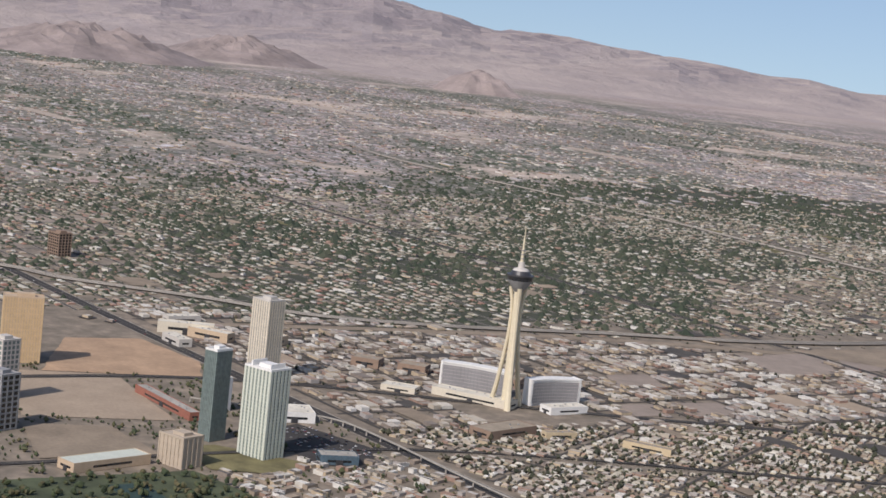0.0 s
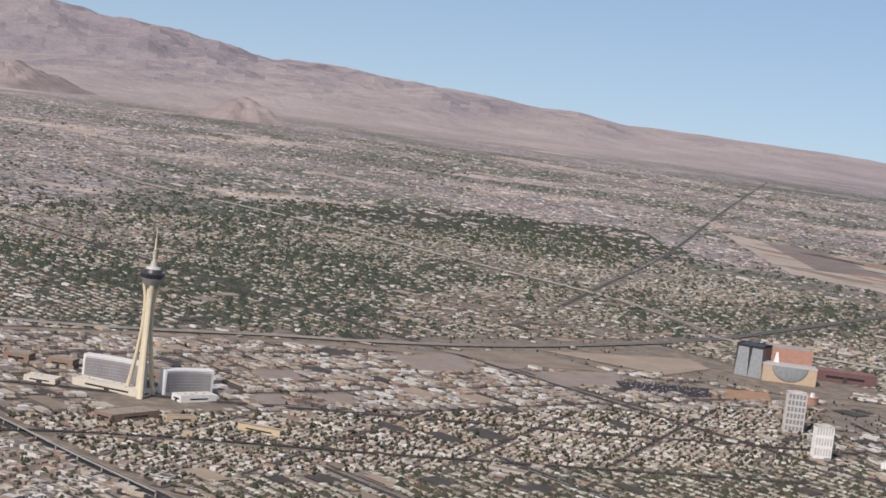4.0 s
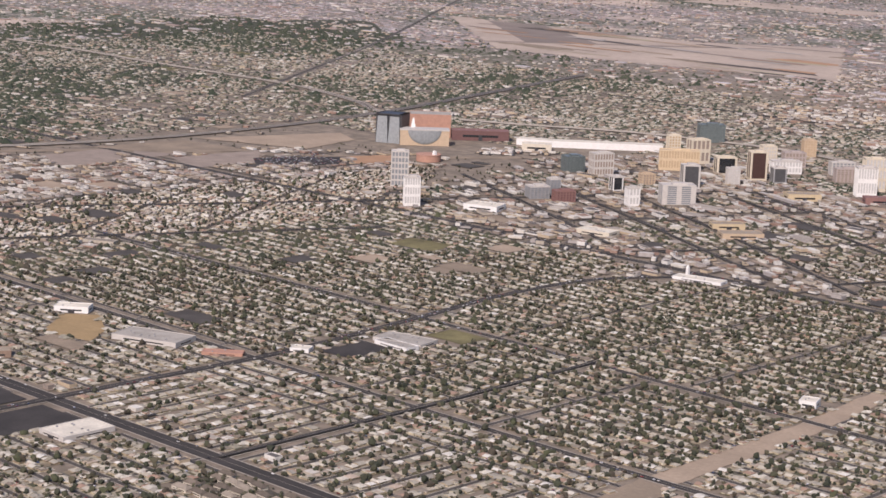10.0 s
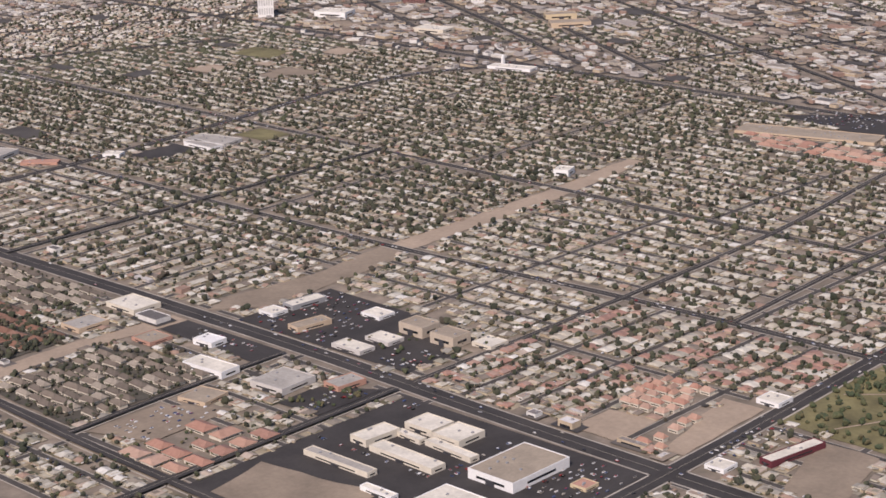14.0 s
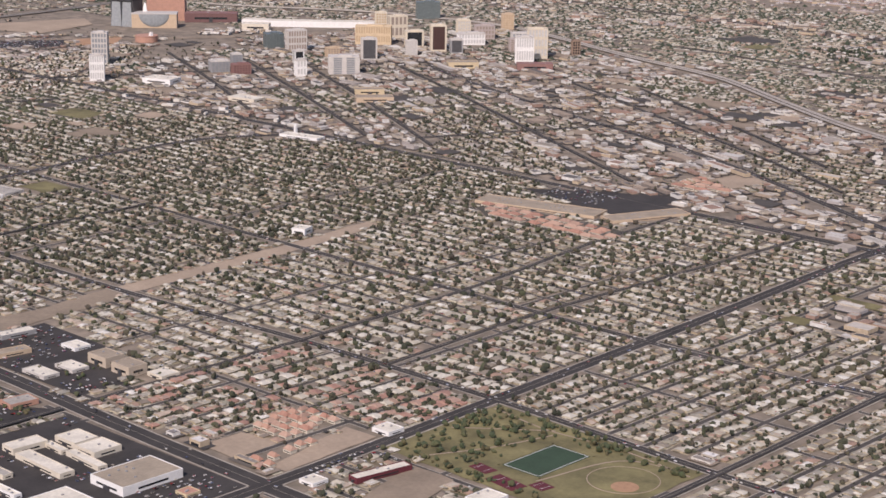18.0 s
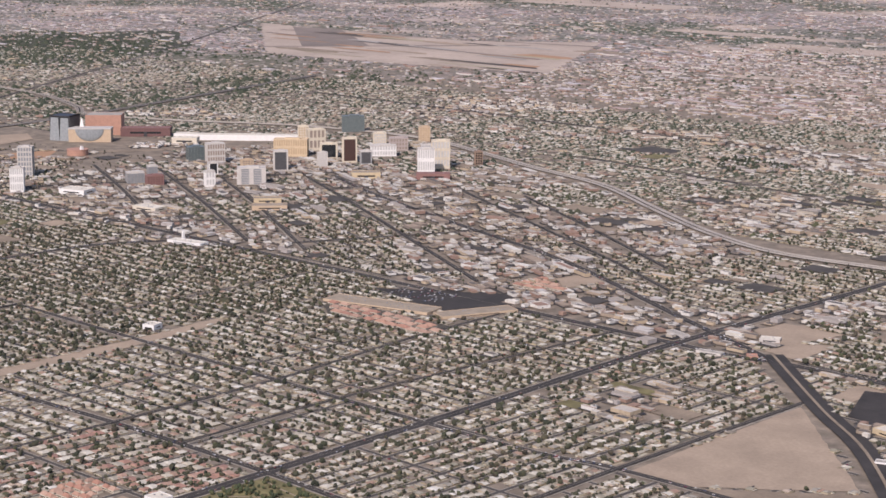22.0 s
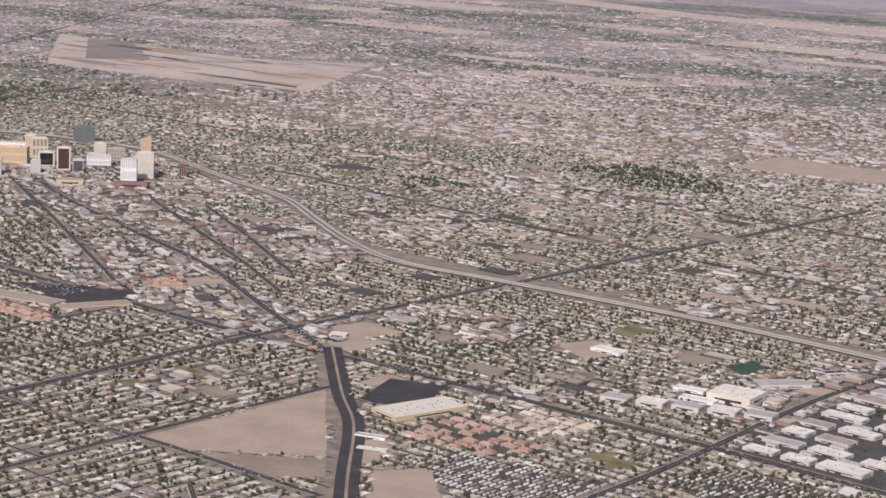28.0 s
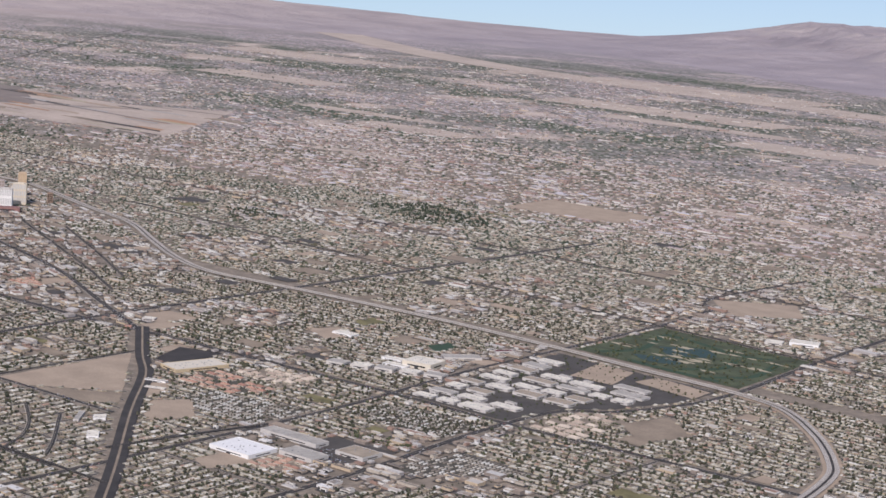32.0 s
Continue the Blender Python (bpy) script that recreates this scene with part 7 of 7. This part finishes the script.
rt_ = np.random.RandomState(77)
M["paleroof"] = picked("cream_membrane", [(0.48, 0.43, 0.35), (0.58, 0.53, 0.45), (0.38, 0.33, 0.27), (0.66, 0.62, 0.55), (0.30, 0.255, 0.21), (0.43, 0.38, 0.31), (0.22, 0.185, 0.155), (0.50, 0.45, 0.38), (0.34, 0.25, 0.195)])
wx, wy = block_rows(0.0, 9.0, (2.0, 4.5, 7.0), 2.6, 22.0, -220, rt_)
k = inside(wx, wy, SHOPS) & ~cottages(wx, wy) & free(wx, wy, 0.7) & (rt_.rand(len(wx)) < 0.88)
wx, wy = wx[k], wy[k]
ws = np.stack([rt_.uniform(1.0, 2.45, len(wx)), rt_.uniform(0.9, 2.1, len(wx)), rt_.uniform(0.35, 0.75, len(wx))], 1)
ws[rt_.rand(len(wx)) < 0.12] *= np.array([1.9, 1.25, 1.2])
yh = ws[:, :2] / 2 + rt_.uniform(0.25, 0.7, (len(wx), 2))
yz = np.repeat((rt_.permutation(len(wx)) * 0.00002 + 0.03)[:, None], 4, 1)
yv = np.stack([wx[:, None] + yh[:, :1] * np.array([-1, 1, 1, -1]), wy[:, None] + yh[:, 1:] * np.array([-1, -1, 1, 1]), yz], 2).reshape(-1, 3)
tagged(new("paved_yards", mesh_of("paved_yards", yv, np.arange(len(yv)).reshape(-1, 4), (), ["yard"])), "paved yards round the workshops by the tower", "yards", kind="stuff")
scatter("workshops", SHOP_V, SHOP_Q, [], SHOP_QI, [], ["shopwall", "paleroof"], wx, wy, np.full(len(wx), -0.05), rt_.choice([0.0, 0.0, 0.0, -0.12], len(wx)), ws, "flat-roofed workshops and shops round the tower", "shops")
cx_, cy_ = block_rows(28.0, 5.4, (1.15, 2.7, 4.25), 1.62, 24.0, -216, rt_)
k = inside(cx_, cy_, SHOPS) & cottages(cx_, cy_) & free(cx_, cy_, 0.25) & (rt_.rand(len(cx_)) < 0.90)
cx_, cy_ = cx_[k], cy_[k]
cs = np.stack([rt_.uniform(0.75, 1.5, len(cx_)), rt_.uniform(0.65, 1.15, len(cx_)), rt_.uniform(0.34, 0.52, len(cx_))], 1)
big = rt_.rand(len(cx_)) < 0.09
cs[big] *= np.array([1.7, 1.35, 1.4])
ct = radians(28) + rt_.choice([0, 0, 0, math.pi / 2], len(cx_))
hip = ~big & (rt_.rand(len(cx_)) < 0.55)
scatter("cottages", HOUSE_V, HOUSE_Q, HOUSE_T, HOUSE_QI, HOUSE_TI, ["housewall", "houseroof"], cx_[hip], cy_[hip], np.full(hip.sum(), -0.05), ct[hip], cs[hip] * np.array([1, 1, 1.25]), "close rows of small cream cottages below the tower", "houses")
scatter("motels", SHOP_V, SHOP_Q, [], SHOP_QI, [], ["shopwall", "paleroof"], cx_[~hip], cy_[~hip], np.full((~hip).sum(), -0.05), ct[~hip], cs[~hip], "small flat-roofed motels and shops below the tower", "shops")
qx, qy = rs.uniform(26, 70, 420), rs.uniform(-80, -43, 420)
k = free(qx, qy, 0.3)
qx, qy = qx[k], qy[k]
scatter("shops", SHOP_V, SHOP_Q, [], SHOP_QI, [], ["shopwall", "shoproof"], qx, qy, np.full(len(qx), -0.05), rs.choice([0.3, 0.3, 1.87], len(qx)), np.stack([rs.uniform(0.9, 2.4, len(qx)), rs.uniform(0.7, 1.4, len(qx)), rs.uniform(0.35, 0.8, len(qx))], 1), "low motels and shops beside the apartment towers", "shops")
# garden apartments: long blocks under hipped roofs
def apartment(x, y, w, d, turn, roof, lab):
    t = thing("apartment_block", lab, "building", x, y, -0.05, turn, "garden apartment blocks")
    v = np.array(HOUSE_V) * np.array([w, d, 0.95])
    part("wall", t, v[:8], HOUSE_Q[:4], mat="cream")
    part("roof", t, v[8:], rq0, rt0, mat=roof)
    for s in (-1, 1):
        part("window_band", t, *boxes([box(0, s * d / 2, 0.14, w * 0.8, 0.03, 0.12)]), mat="darkglass")


rq0 = [tuple(i - 8 for i in f) for f in HOUSE_Q[4:]]
rt0 = [tuple(i - 8 for i in f) for f in HOUSE_T]
M["darktile"] = picked("dark_red_tile", [(0.20, 0.105, 0.07), (0.16, 0.09, 0.062), (0.23, 0.13, 0.092), (0.13, 0.085, 0.065)], 0.85, island=False)
M["tantile"] = picked("tan_tile", [(0.42, 0.34, 0.27), (0.36, 0.29, 0.23), (0.50, 0.42, 0.34), (0.55, 0.47, 0.38)], 0.85, island=False)
M["browntile"] = picked("brown_shingle", [(0.12, 0.10, 0.08), (0.17, 0.14, 0.11), (0.27, 0.235, 0.19), (0.14, 0.115, 0.092)], 0.9, island=False)
M["redtile"] = picked("red_tile", [(0.36, 0.195, 0.14), (0.31, 0.175, 0.13), (0.39, 0.235, 0.17), (0.34, 0.225, 0.17), (0.42, 0.28, 0.21)], 0.85, island=False)
rga = random.Random(8)
for poly, dx, dy, roof, lab in (
        ([(407, 86), (406, 102), (428, 99.5), (435, 98), (428, 86)], 3.6, 2.9, "redtile", "salmon apartment block under a clay tile roof"),
        ([(263, 86), (252, 94), (266, 97), (289, 97), (290, 88)], 3.4, 2.8, "redtile", "orange-roofed apartment block in front of the mall"),
        ([(288, -62), (297, -60), (297, -75), (285, -78)], 3.6, 3.4, "redtile", "villa block with orange clay roofs by the shops"),
        ([(409, 105), (414, 117), (433, 119), (432, 103)], 3.4, 3.0, "tantile", "tan apartment block under a tan tile roof"),
        ([(272, 135), (284, 137), (282, 142), (272, 148)], 3.4, 2.8, "redtile", "orange-roofed apartment block by the vacant lot"),
        ([(499, 127), (498.5, 146), (508, 157), (514, 159), (516, 127)], 4.2, 3.6, "tantile", "cream apartment block among trees"),
        ([(480.5, 38), (480.5, 51), (489, 52), (490, 42)], 3.0, 2.4, "redtile", "orange-roofed apartment block behind the warehouses"),
        ([(321.2, -28.2), (321.2, -17.6), (327.2, -17.6), (327.6, -27.4)], 1.9, 1.75, "redtile", "salmon-roofed house in a dense row beside sandy lots"),
        ([(329.6, -35), (329.4, -21.5), (331.6, -21.5), (334, -35)], 1.9, 1.8, "redtile", "salmon-roofed house at the edge of a sandy lot"),
        ([(246, -74), (250, -73.5), (249.5, -56.5), (234, -53), (216, -55), (222, -72)], 3.4, 2.9, "darktile", "terracotta-roofed apartment block south of the avenue"),
        ([(258, -73.5), (256, -56), (262, -52), (275, -53), (275.6, -74)], 3.0, 1.9, "browntile", "cream apartment block with brown flat-topped roof"),
        ([(212, -50), (214, -41), (238.5, -41), (237, -50)], 3.2, 2.0, "browntile", "cream apartment block behind the office block")):
    xs, ys = [p[0] for p in poly], [p[1] for p in poly]
    gx, gy = np.meshgrid(np.arange(min(xs), max(xs), dx), np.arange(min(ys), max(ys), dy))
    gx, gy = gx.ravel(), gy.ravel()
    k = inside(gx, gy, poly)
    for lot in BUILDING_LOTS:
        k &= ~inside(gx, gy, lot)
    for x, y in zip(gx[k], gy[k]):
        if rga.random() < 0.12:
            continue
        apartment(x + rga.uniform(-0.5, 0.5), y + rga.uniform(-0.35, 0.35), dx * rga.uniform(0.62, 0.92), dy * rga.uniform(0.46, 0.68), rga.choice((0, 0, 0, 90)) if dx - dy < 0.6 else rga.uniform(-6, 6), roof, lab)

# trailer parks: close rows of white mobile homes
tx_, ty_ = [], []
for poly in TRAILERS:
    xs, ys = [p[0] for p in poly], [p[1] for p in poly]
    gx, gy = np.meshgrid(np.arange(min(xs), max(xs), 1.22), np.arange(min(ys), max(ys), 2.55))
    gx, gy = gx.ravel() + rs.uniform(-0.08, 0.08, gx.size), gy.ravel() + rs.uniform(-0.12, 0.12, gx.size)
    k = inside(gx, gy, poly) & (rs.rand(len(gx)) < 0.86)
    tx_.append(gx[k]), ty_.append(gy[k])
tx_, ty_ = np.concatenate(tx_), np.concatenate(ty_)
M["trailer"] = picked("trailer_roof", [(0.70, 0.67, 0.60), (0.40, 0.36, 0.30), (0.72, 0.70, 0.64), (0.26, 0.22, 0.18), (0.58, 0.54, 0.47), (0.46, 0.41, 0.34)])
scatter("mobile_homes", SHOP_V, SHOP_Q, [], SHOP_QI, [], ["trailer", "trailer"], tx_, ty_, np.full(len(tx_), -0.05), rs.uniform(-0.04, 0.04, len(tx_)), np.stack([rs.uniform(0.4, 0.5, len(tx_)), rs.uniform(1.3, 1.75, len(tx_)), rs.uniform(0.28, 0.36, len(tx_))], 1), "close rows of white and grey mobile homes", "mobile homes")
# far districts


def leafy_far(x, y):
    return np.array([noise.noise(Vector((a * 0.0035, b * 0.011, 9.0))) + 0.5 * noise.noise(Vector((a * 0.012, b * 0.035, 2.0))) for a, b in zip(x, y)])


def open_land(x, y):
    """Thins out what stands on open desert."""
    bare = np.zeros(len(x), bool)
    for poly in DESERTS:
        bare |= inside(x, y, poly)
    return ~bare | (rs.rand(len(x)) < 0.40)


n = 38000
fa, fr = np.radians(rs.uniform(-82, -2, n)), 520 + 1230 * rs.uniform(0, 1, n) ** 1.25
fx, fy = HUB[0] + 60 + fr * np.sin(fa), HUB[1] + fr * np.cos(fa)
k = ((fx < -330) | (fy > 470) | (fx > 640) | ((fx < 150) & (fy > 420))) & free(fx, fy) & (rs.rand(n) < 0.85 - 1.1 * leafy_far(fx, fy))
ax_, ay_ = np.concatenate([rs.uniform(640, 900, 8000), rs.uniform(300, 900, 9000), rs.uniform(-60, 660, 9000)]), np.concatenate([rs.uniform(-80, 470, 8000), rs.uniform(470, 1300, 9000), rs.uniform(440, 720, 9000)])
ok = free(ax_, ay_)
fx, fy, k = np.concatenate([fx, ax_]), np.concatenate([fy, ay_]), np.concatenate([k, ok])
k &= open_land(fx, fy)
fx, fy = fx[k], fy[k]
fs = np.stack([rs.uniform(0.9, 2.2, len(fx)), rs.uniform(0.8, 1.6, len(fx)), rs.uniform(0.35, 0.6, len(fx))], 1)
big = rs.rand(len(fx)) < 0.06
fs[big] *= np.array([4.0, 2.6, 1.3])
scatter("far_buildings", np.array(SHOP_V)[:8], SHOP_Q[:4] + [(4, 5, 6, 7)], [], [0, 0, 0, 0, 1], [], ["shopwall", "farroof"], fx, fy, np.full(len(fx), -0.06), np.zeros(len(fx)), fs, "pale roofs of far districts on the valley floor", "buildings")

# trees


def trees(name, x, y, lo, hi, mat, label, kinds=3, near=True, z=-0.06, blobs=2, far_off=False):
    part_of = rs.randint(0, kinds, len(x))
    for j in range(kinds):
        m = part_of == j
        if not m.any():
            continue
        v, t = clump(31 + j, blobs) if near else bush(7 + j) if far_off else octa(7 + j)
        w = lo * 0.7 + (hi - lo * 0.7) * rs.beta(1.3, 1.9, m.sum())
        sc = np.stack([w * rs.uniform(0.75, 1.25, m.sum()), w * rs.uniform(0.75, 1.25, m.sum()), w * rs.uniform(0.7, 1.2, m.sum())], 1)
        if far_off:
            sc *= np.where(rs.rand(m.sum()) < 0.5, 1.0, rs.uniform(1.2, 2.4, m.sum()))[:, None] * np.array([1.0, 1.0, 0.7])
        scatter(name, v, [], t, [], [0] * len(t), [mat], x[m], y[m], np.full(m.sum(), z), rs.uniform(0, 6.28, m.sum()), sc, label, "trees")


for rep in range(4):
    d = rs.uniform(0.75, 1.9, len(hx))
    a = rs.uniform(0, 6.28, len(hx))
    tx, ty = hx + d * np.cos(a), hy + d * np.sin(a)
    lush = np.array([noise.noise(Vector((x * 0.02, y * 0.02, 4.0 + rep))) for x, y in zip(tx, ty)])
    west = tx < -66
    want = rs.rand(len(tx)) < np.where(west, 0.6 + 0.8 * lush, 0.70 + 0.7 * lush + 0.40 * ((tx < 252) & (ty > 2) & (tx > 60)))
    if rep == 3:
        want &= (tx < 252) & (tx > 60) & (ty > 2) & (ty < 124)
    ok = want & free(tx, ty, -0.6)
    tx, ty, dd = tx[ok], ty[ok], np.hypot(tx[ok] - 430, ty[ok] + 100)
    trees("trees", tx[dd < 150], ty[dd < 150], 0.36, 1.15, "leaf", "dusty green street and garden trees between the houses", near=True)
    m = (dd >= 150) & (dd < 265)
    trees("trees", tx[m], ty[m], 0.40, 1.2, "leaf", "dusty green street trees between house rows", near=True, blobs=1)
    m = (dd >= 265) & (dd < 360)
    trees("trees", tx[m], ty[m], 0.5, 1.25, "leaf", "dusty green trees between house rows far off", near=False)
    m = (dd >= 360) & (dd < 430)
    trees("trees", tx[m], ty[m], 0.7, 1.4, "leaf", "dusty green trees between distant house rows", near=False, far_off=True)
    trees("trees", tx[dd >= 430], ty[dd >= 430], 0.6, 1.3, "leaffar", "dusty green trees between far houses", near=False, far_off=True)
n = 9500
tx, ty = rs.uniform(-108, 165, n), rs.uniform(-36, 200, n)
k = (inside(tx, ty, SHOPS) | (tx < 60)) & free(tx, ty) & (rs.rand(n) < 0.25 + 0.6 * np.clip((tx + 20) / 90, 0, 1))
trees("trees", tx[k], ty[k], 0.45, 1.0, "leaf", "dusty green trees between shops and workshops", near=False)
ta, td = rt_.uniform(0, 6.28, len(cx_)), rt_.uniform(0.65, 1.1, len(cx_))
tx, ty = cx_ + td * np.cos(ta), cy_ + td * np.sin(ta)
k = rt_.rand(len(tx)) < 0.85 + 0.7 * np.array([noise.noise(Vector((x * 0.05, y * 0.05, 8.0))) for x, y in zip(tx, ty)])
trees("trees", tx[k], ty[k], 0.7, 1.4, "leaf", "dusty green garden trees between the cottages", near=False)
n = 3200
tx, ty = rs.uniform(40, 330, n), rs.uniform(124, 300, n)
k = inside(tx, ty, DOWNTOWN) & free(tx, ty)
trees("trees", tx[k], ty[k], 0.45, 0.9, "leaf", "dusty green trees along the city centre streets", near=False)
n = 30000
tx, ty = rs.uniform(-420, -62, n), rs.uniform(-50, 480, n)
lush = np.array([noise.noise(Vector((x * 0.008, y * 0.012, 2.0))) + 0.5 * noise.noise(Vector((x * 0.03, y * 0.04, 5.0))) for x, y in zip(tx, ty)])
for gx, gy, ga, gb in ((-195, 195, 66, 50), (-300, 410, 50, 52), (-150, 110, 60, 50), (-390, 350, 40, 30), (-210, 70, 60, 36)):
    lush += 0.75 * np.clip(1.25 - np.hypot((tx - gx) / ga, (ty - gy) / gb), 0, 0.8)
k = (tx < -72 + (ty - 60) * 0.30) & free(tx, ty) & (rs.rand(n) < 0.30 + 1.15 * lush)
trees("trees", tx[k], ty[k], 1.0, 2.1, "leaffar", "dense dark green trees of the leafy district", near=False, far_off=True)
n = 36000
fa, fr = np.radians(rs.uniform(-80, -4, n)), 480 + 1080 * rs.uniform(0, 1, n) ** 1.2
tx, ty = HUB[0] + 60 + fr * np.sin(fa), HUB[1] + fr * np.cos(fa)
k = ((tx < -330) | (ty > 470) | ((tx < 150) & (ty > 420))) & free(tx, ty) & open_land(tx, ty) & (rs.rand(n) < 0.30 + 1.6 * leafy_far(tx, ty))
trees("trees", tx[k], ty[k], 0.8, 1.7, "leaffar", "tree clumps of far districts", near=False, far_off=True)
tx, ty = np.concatenate([rs.uniform(640, 900, 5000), rs.uniform(300, 900, 7000), rs.uniform(-60, 660, 7000)]), np.concatenate([rs.uniform(-80, 470, 5000), rs.uniform(470, 1300, 7000), rs.uniform(440, 720, 7000)])
k = free(tx, ty) & open_land(tx, ty)
trees("trees", tx[k], ty[k], 0.7, 1.3, "leaffar", "dusty green trees of the eastern districts", near=False, far_off=True)
n = 9000
tx, ty = rs.uniform(60, 700, n), rs.uniform(-88, 470, n)
k = free(tx, ty) & (trade(tx, ty) > 0.26) & ~inside(tx, ty, SHOPS)
trees("trees", tx[k], ty[k], 0.45, 1.0, "leaf", "dusty green trees between shops and yards", near=False)
n = 2000
tx, ty = rs.uniform(-45, 62, n), rs.uniform(-110, -40, n)
k = free(tx, ty)
trees("trees", tx[k][:800], ty[k][:800], 0.5, 1.1, "leafpark", "palms and street trees round the apartment towers", near=False)
for poly, count, lo, hi, lab in (
        ([(338.8, -19), (338.8, 3), (353, 3), (352, -16)], 135, 0.6, 1.2, "park"), ([(353, -1.5), (374, -1.5), (374, 2), (353, 3)], 60, 0.6, 1.15, "park"), ([(341, -20.5), (374, -20.5), (374, -18.5), (341, -18.5)], 44, 0.6, 1.1, "park"),
        ([(451, 222), (450, 279), (510, 275), (514, 218)], 420, 0.55, 1.1, "golf"), ([(30, -125), (31, -83), (46, -80), (60, -84), (70, -125)], 420, 0.7, 1.5, "golf"), ([(473.3, 78), (473.8, 85), (494, 87), (493.3, 79.6)], 90, 0.6, 1.1, "row"), ([(499, 127), (498.5, 146), (508, 157), (514, 159), (516, 127)], 160, 0.5, 0.9, "row"), ([(407, 86), (414, 117), (433, 119), (434, 98), (428, 86)], 150, 0.4, 0.75, "row"), ([(457.5, 127), (451.5, 212), (512, 208), (494, 149), (492.5, 126)], 520, 0.4, 0.85, "row"), ([(460, 97.5), (460.5, 114), (493, 117), (493, 97.5)], 420, 0.45, 0.95, "dark"), ([(421, 74), (425, 85), (454, 91), (454, 66), (436, 66)], 200, 0.4, 0.8, "dark"), ([(246, -74), (250, -73.5), (249.5, -56.5), (234, -53), (216, -55), (222, -72)], 760, 0.6, 1.3, "dark"), ([(212, -50), (214, -41), (238.5, -41), (237, -50)], 210, 0.5, 1.0, "dark"), ([(258, -73.5), (256, -56), (262, -52), (275, -53), (275.6, -74)], 430, 0.4, 0.95, "dark"), ([(289, -53.4), (288.6, -46.6), (295.8, -42), (295.8, -53)], 22, 0.5, 0.9, "row"), ([(279, -34), (279, -19), (297, -19), (297, -34)], 30, 0.5, 0.9, "row"), ([(288, -62), (297, -60), (297, -75), (285, -78)], 40, 0.4, 0.7, "row"), ([(205, 406), (212, 440), (262, 432), (280, 402), (248, 387)], 420, 0.9, 1.9, "grove"), ([(178, 338), (197, 349), (220, 334), (203, 316)], 200, 0.9, 1.7, "grove")):
    xs, ys = [p[0] for p in poly], [p[1] for p in poly]
    tx, ty = rs.uniform(min(xs), max(xs), count * 2), rs.uniform(min(ys), max(ys), count * 2)
    k = inside(tx, ty, poly)
    trees("trees", tx[k][:count], ty[k][:count], lo, hi, "leaffar" if lab == "grove" else "leaf" if lab == "dark" else "leafpark", {"dark": "dark green trees between the apartment blocks", "park": "green park trees with round crowns", "golf": "trees scattered over the golf course", "row": "dense row of green trees", "grove": "dense dark grove of trees in a far park"}[lab], near=lab != "grove")

# cars
CAR_V = np.concatenate([box(0, 0, 0.03, 0.46, 0.19, 0.075), box(-0.02, 0, 0.105, 0.26, 0.17, 0.055, 0.2)])
CAR_Q = np.concatenate([np.array(BOXQ), np.array(BOXQ) + 8])
pick = np.nonzero((far < 240) & (rs.rand(len(hx)) < 0.25))[0]
cx, cy, ct_ = [hx[pick] + rs.uniform(-0.6, 0.6, len(pick))], [hy[pick] + rs.choice([-1.15, 1.15], len(pick))], [rs.choice([0.0, 1.57], len(pick))]
for (x0, y0, x1, y1, along) in ((261.5, -35.5, 277, -19.5, 0), (300, -45, 304, -43, 0), (319, -58, 321, -44, 1), (328.6, -54, 336, -42.5, 0), (279, -72, 286, -60, 0), (256, 110, 270, 120, 0), (292, -52, 295, -43, 1), (260, -44, 275, -41.5, 0), (-2, 145, 16, 168, 0), (287, -35, 293.6, -29, 1), (300, -58, 320, -56.8, 0), (338, -34, 343, -22, 1), (480, 58, 494, 66, 0), (9, -58, 29, -48, 0)):
    m = int((x1 - x0) * (y1 - y0) * 0.6) + 4
    gx, gy = rs.uniform(x0, x1, m), rs.uniform(y0, y1, m)
    cx.append(np.round(gx / 0.34) * 0.34 if not along else np.round(gx / 1.2) * 1.2), cy.append(np.round(gy / 1.2) * 1.2 if not along else np.round(gy / 0.34) * 0.34)
    ct_.append(np.full(m, math.pi / 2 if not along else 0.0))
for name, line, width in ROADS[:10]:
    p = np.array(smooth_line(line, 20))
    i = rs.randint(0, len(p) - 1, 110)
    u = rs.rand(110)[:, None]
    q = p[i] * (1 - u) + p[i + 1] * u
    d = p[i + 1] - p[i]
    a = np.arctan2(d[:, 1], d[:, 0])
    off = rs.choice([-0.36, -0.18, 0.18, 0.36], 110) * width
    cx.append(q[:, 0] - np.sin(a) * off), cy.append(q[:, 1] + np.cos(a) * off), ct_.append(a)
cx, cy, ct_ = map(np.concatenate, (cx, cy, ct_))
zc = np.full(len(cx), 0.10)
scatter("cars", CAR_V, CAR_Q, [], [0] * 12, [], ["carpaint"], cx, cy, zc, ct_, np.ones((len(cx), 3)), "parked and driving cars of many colours", "cars")
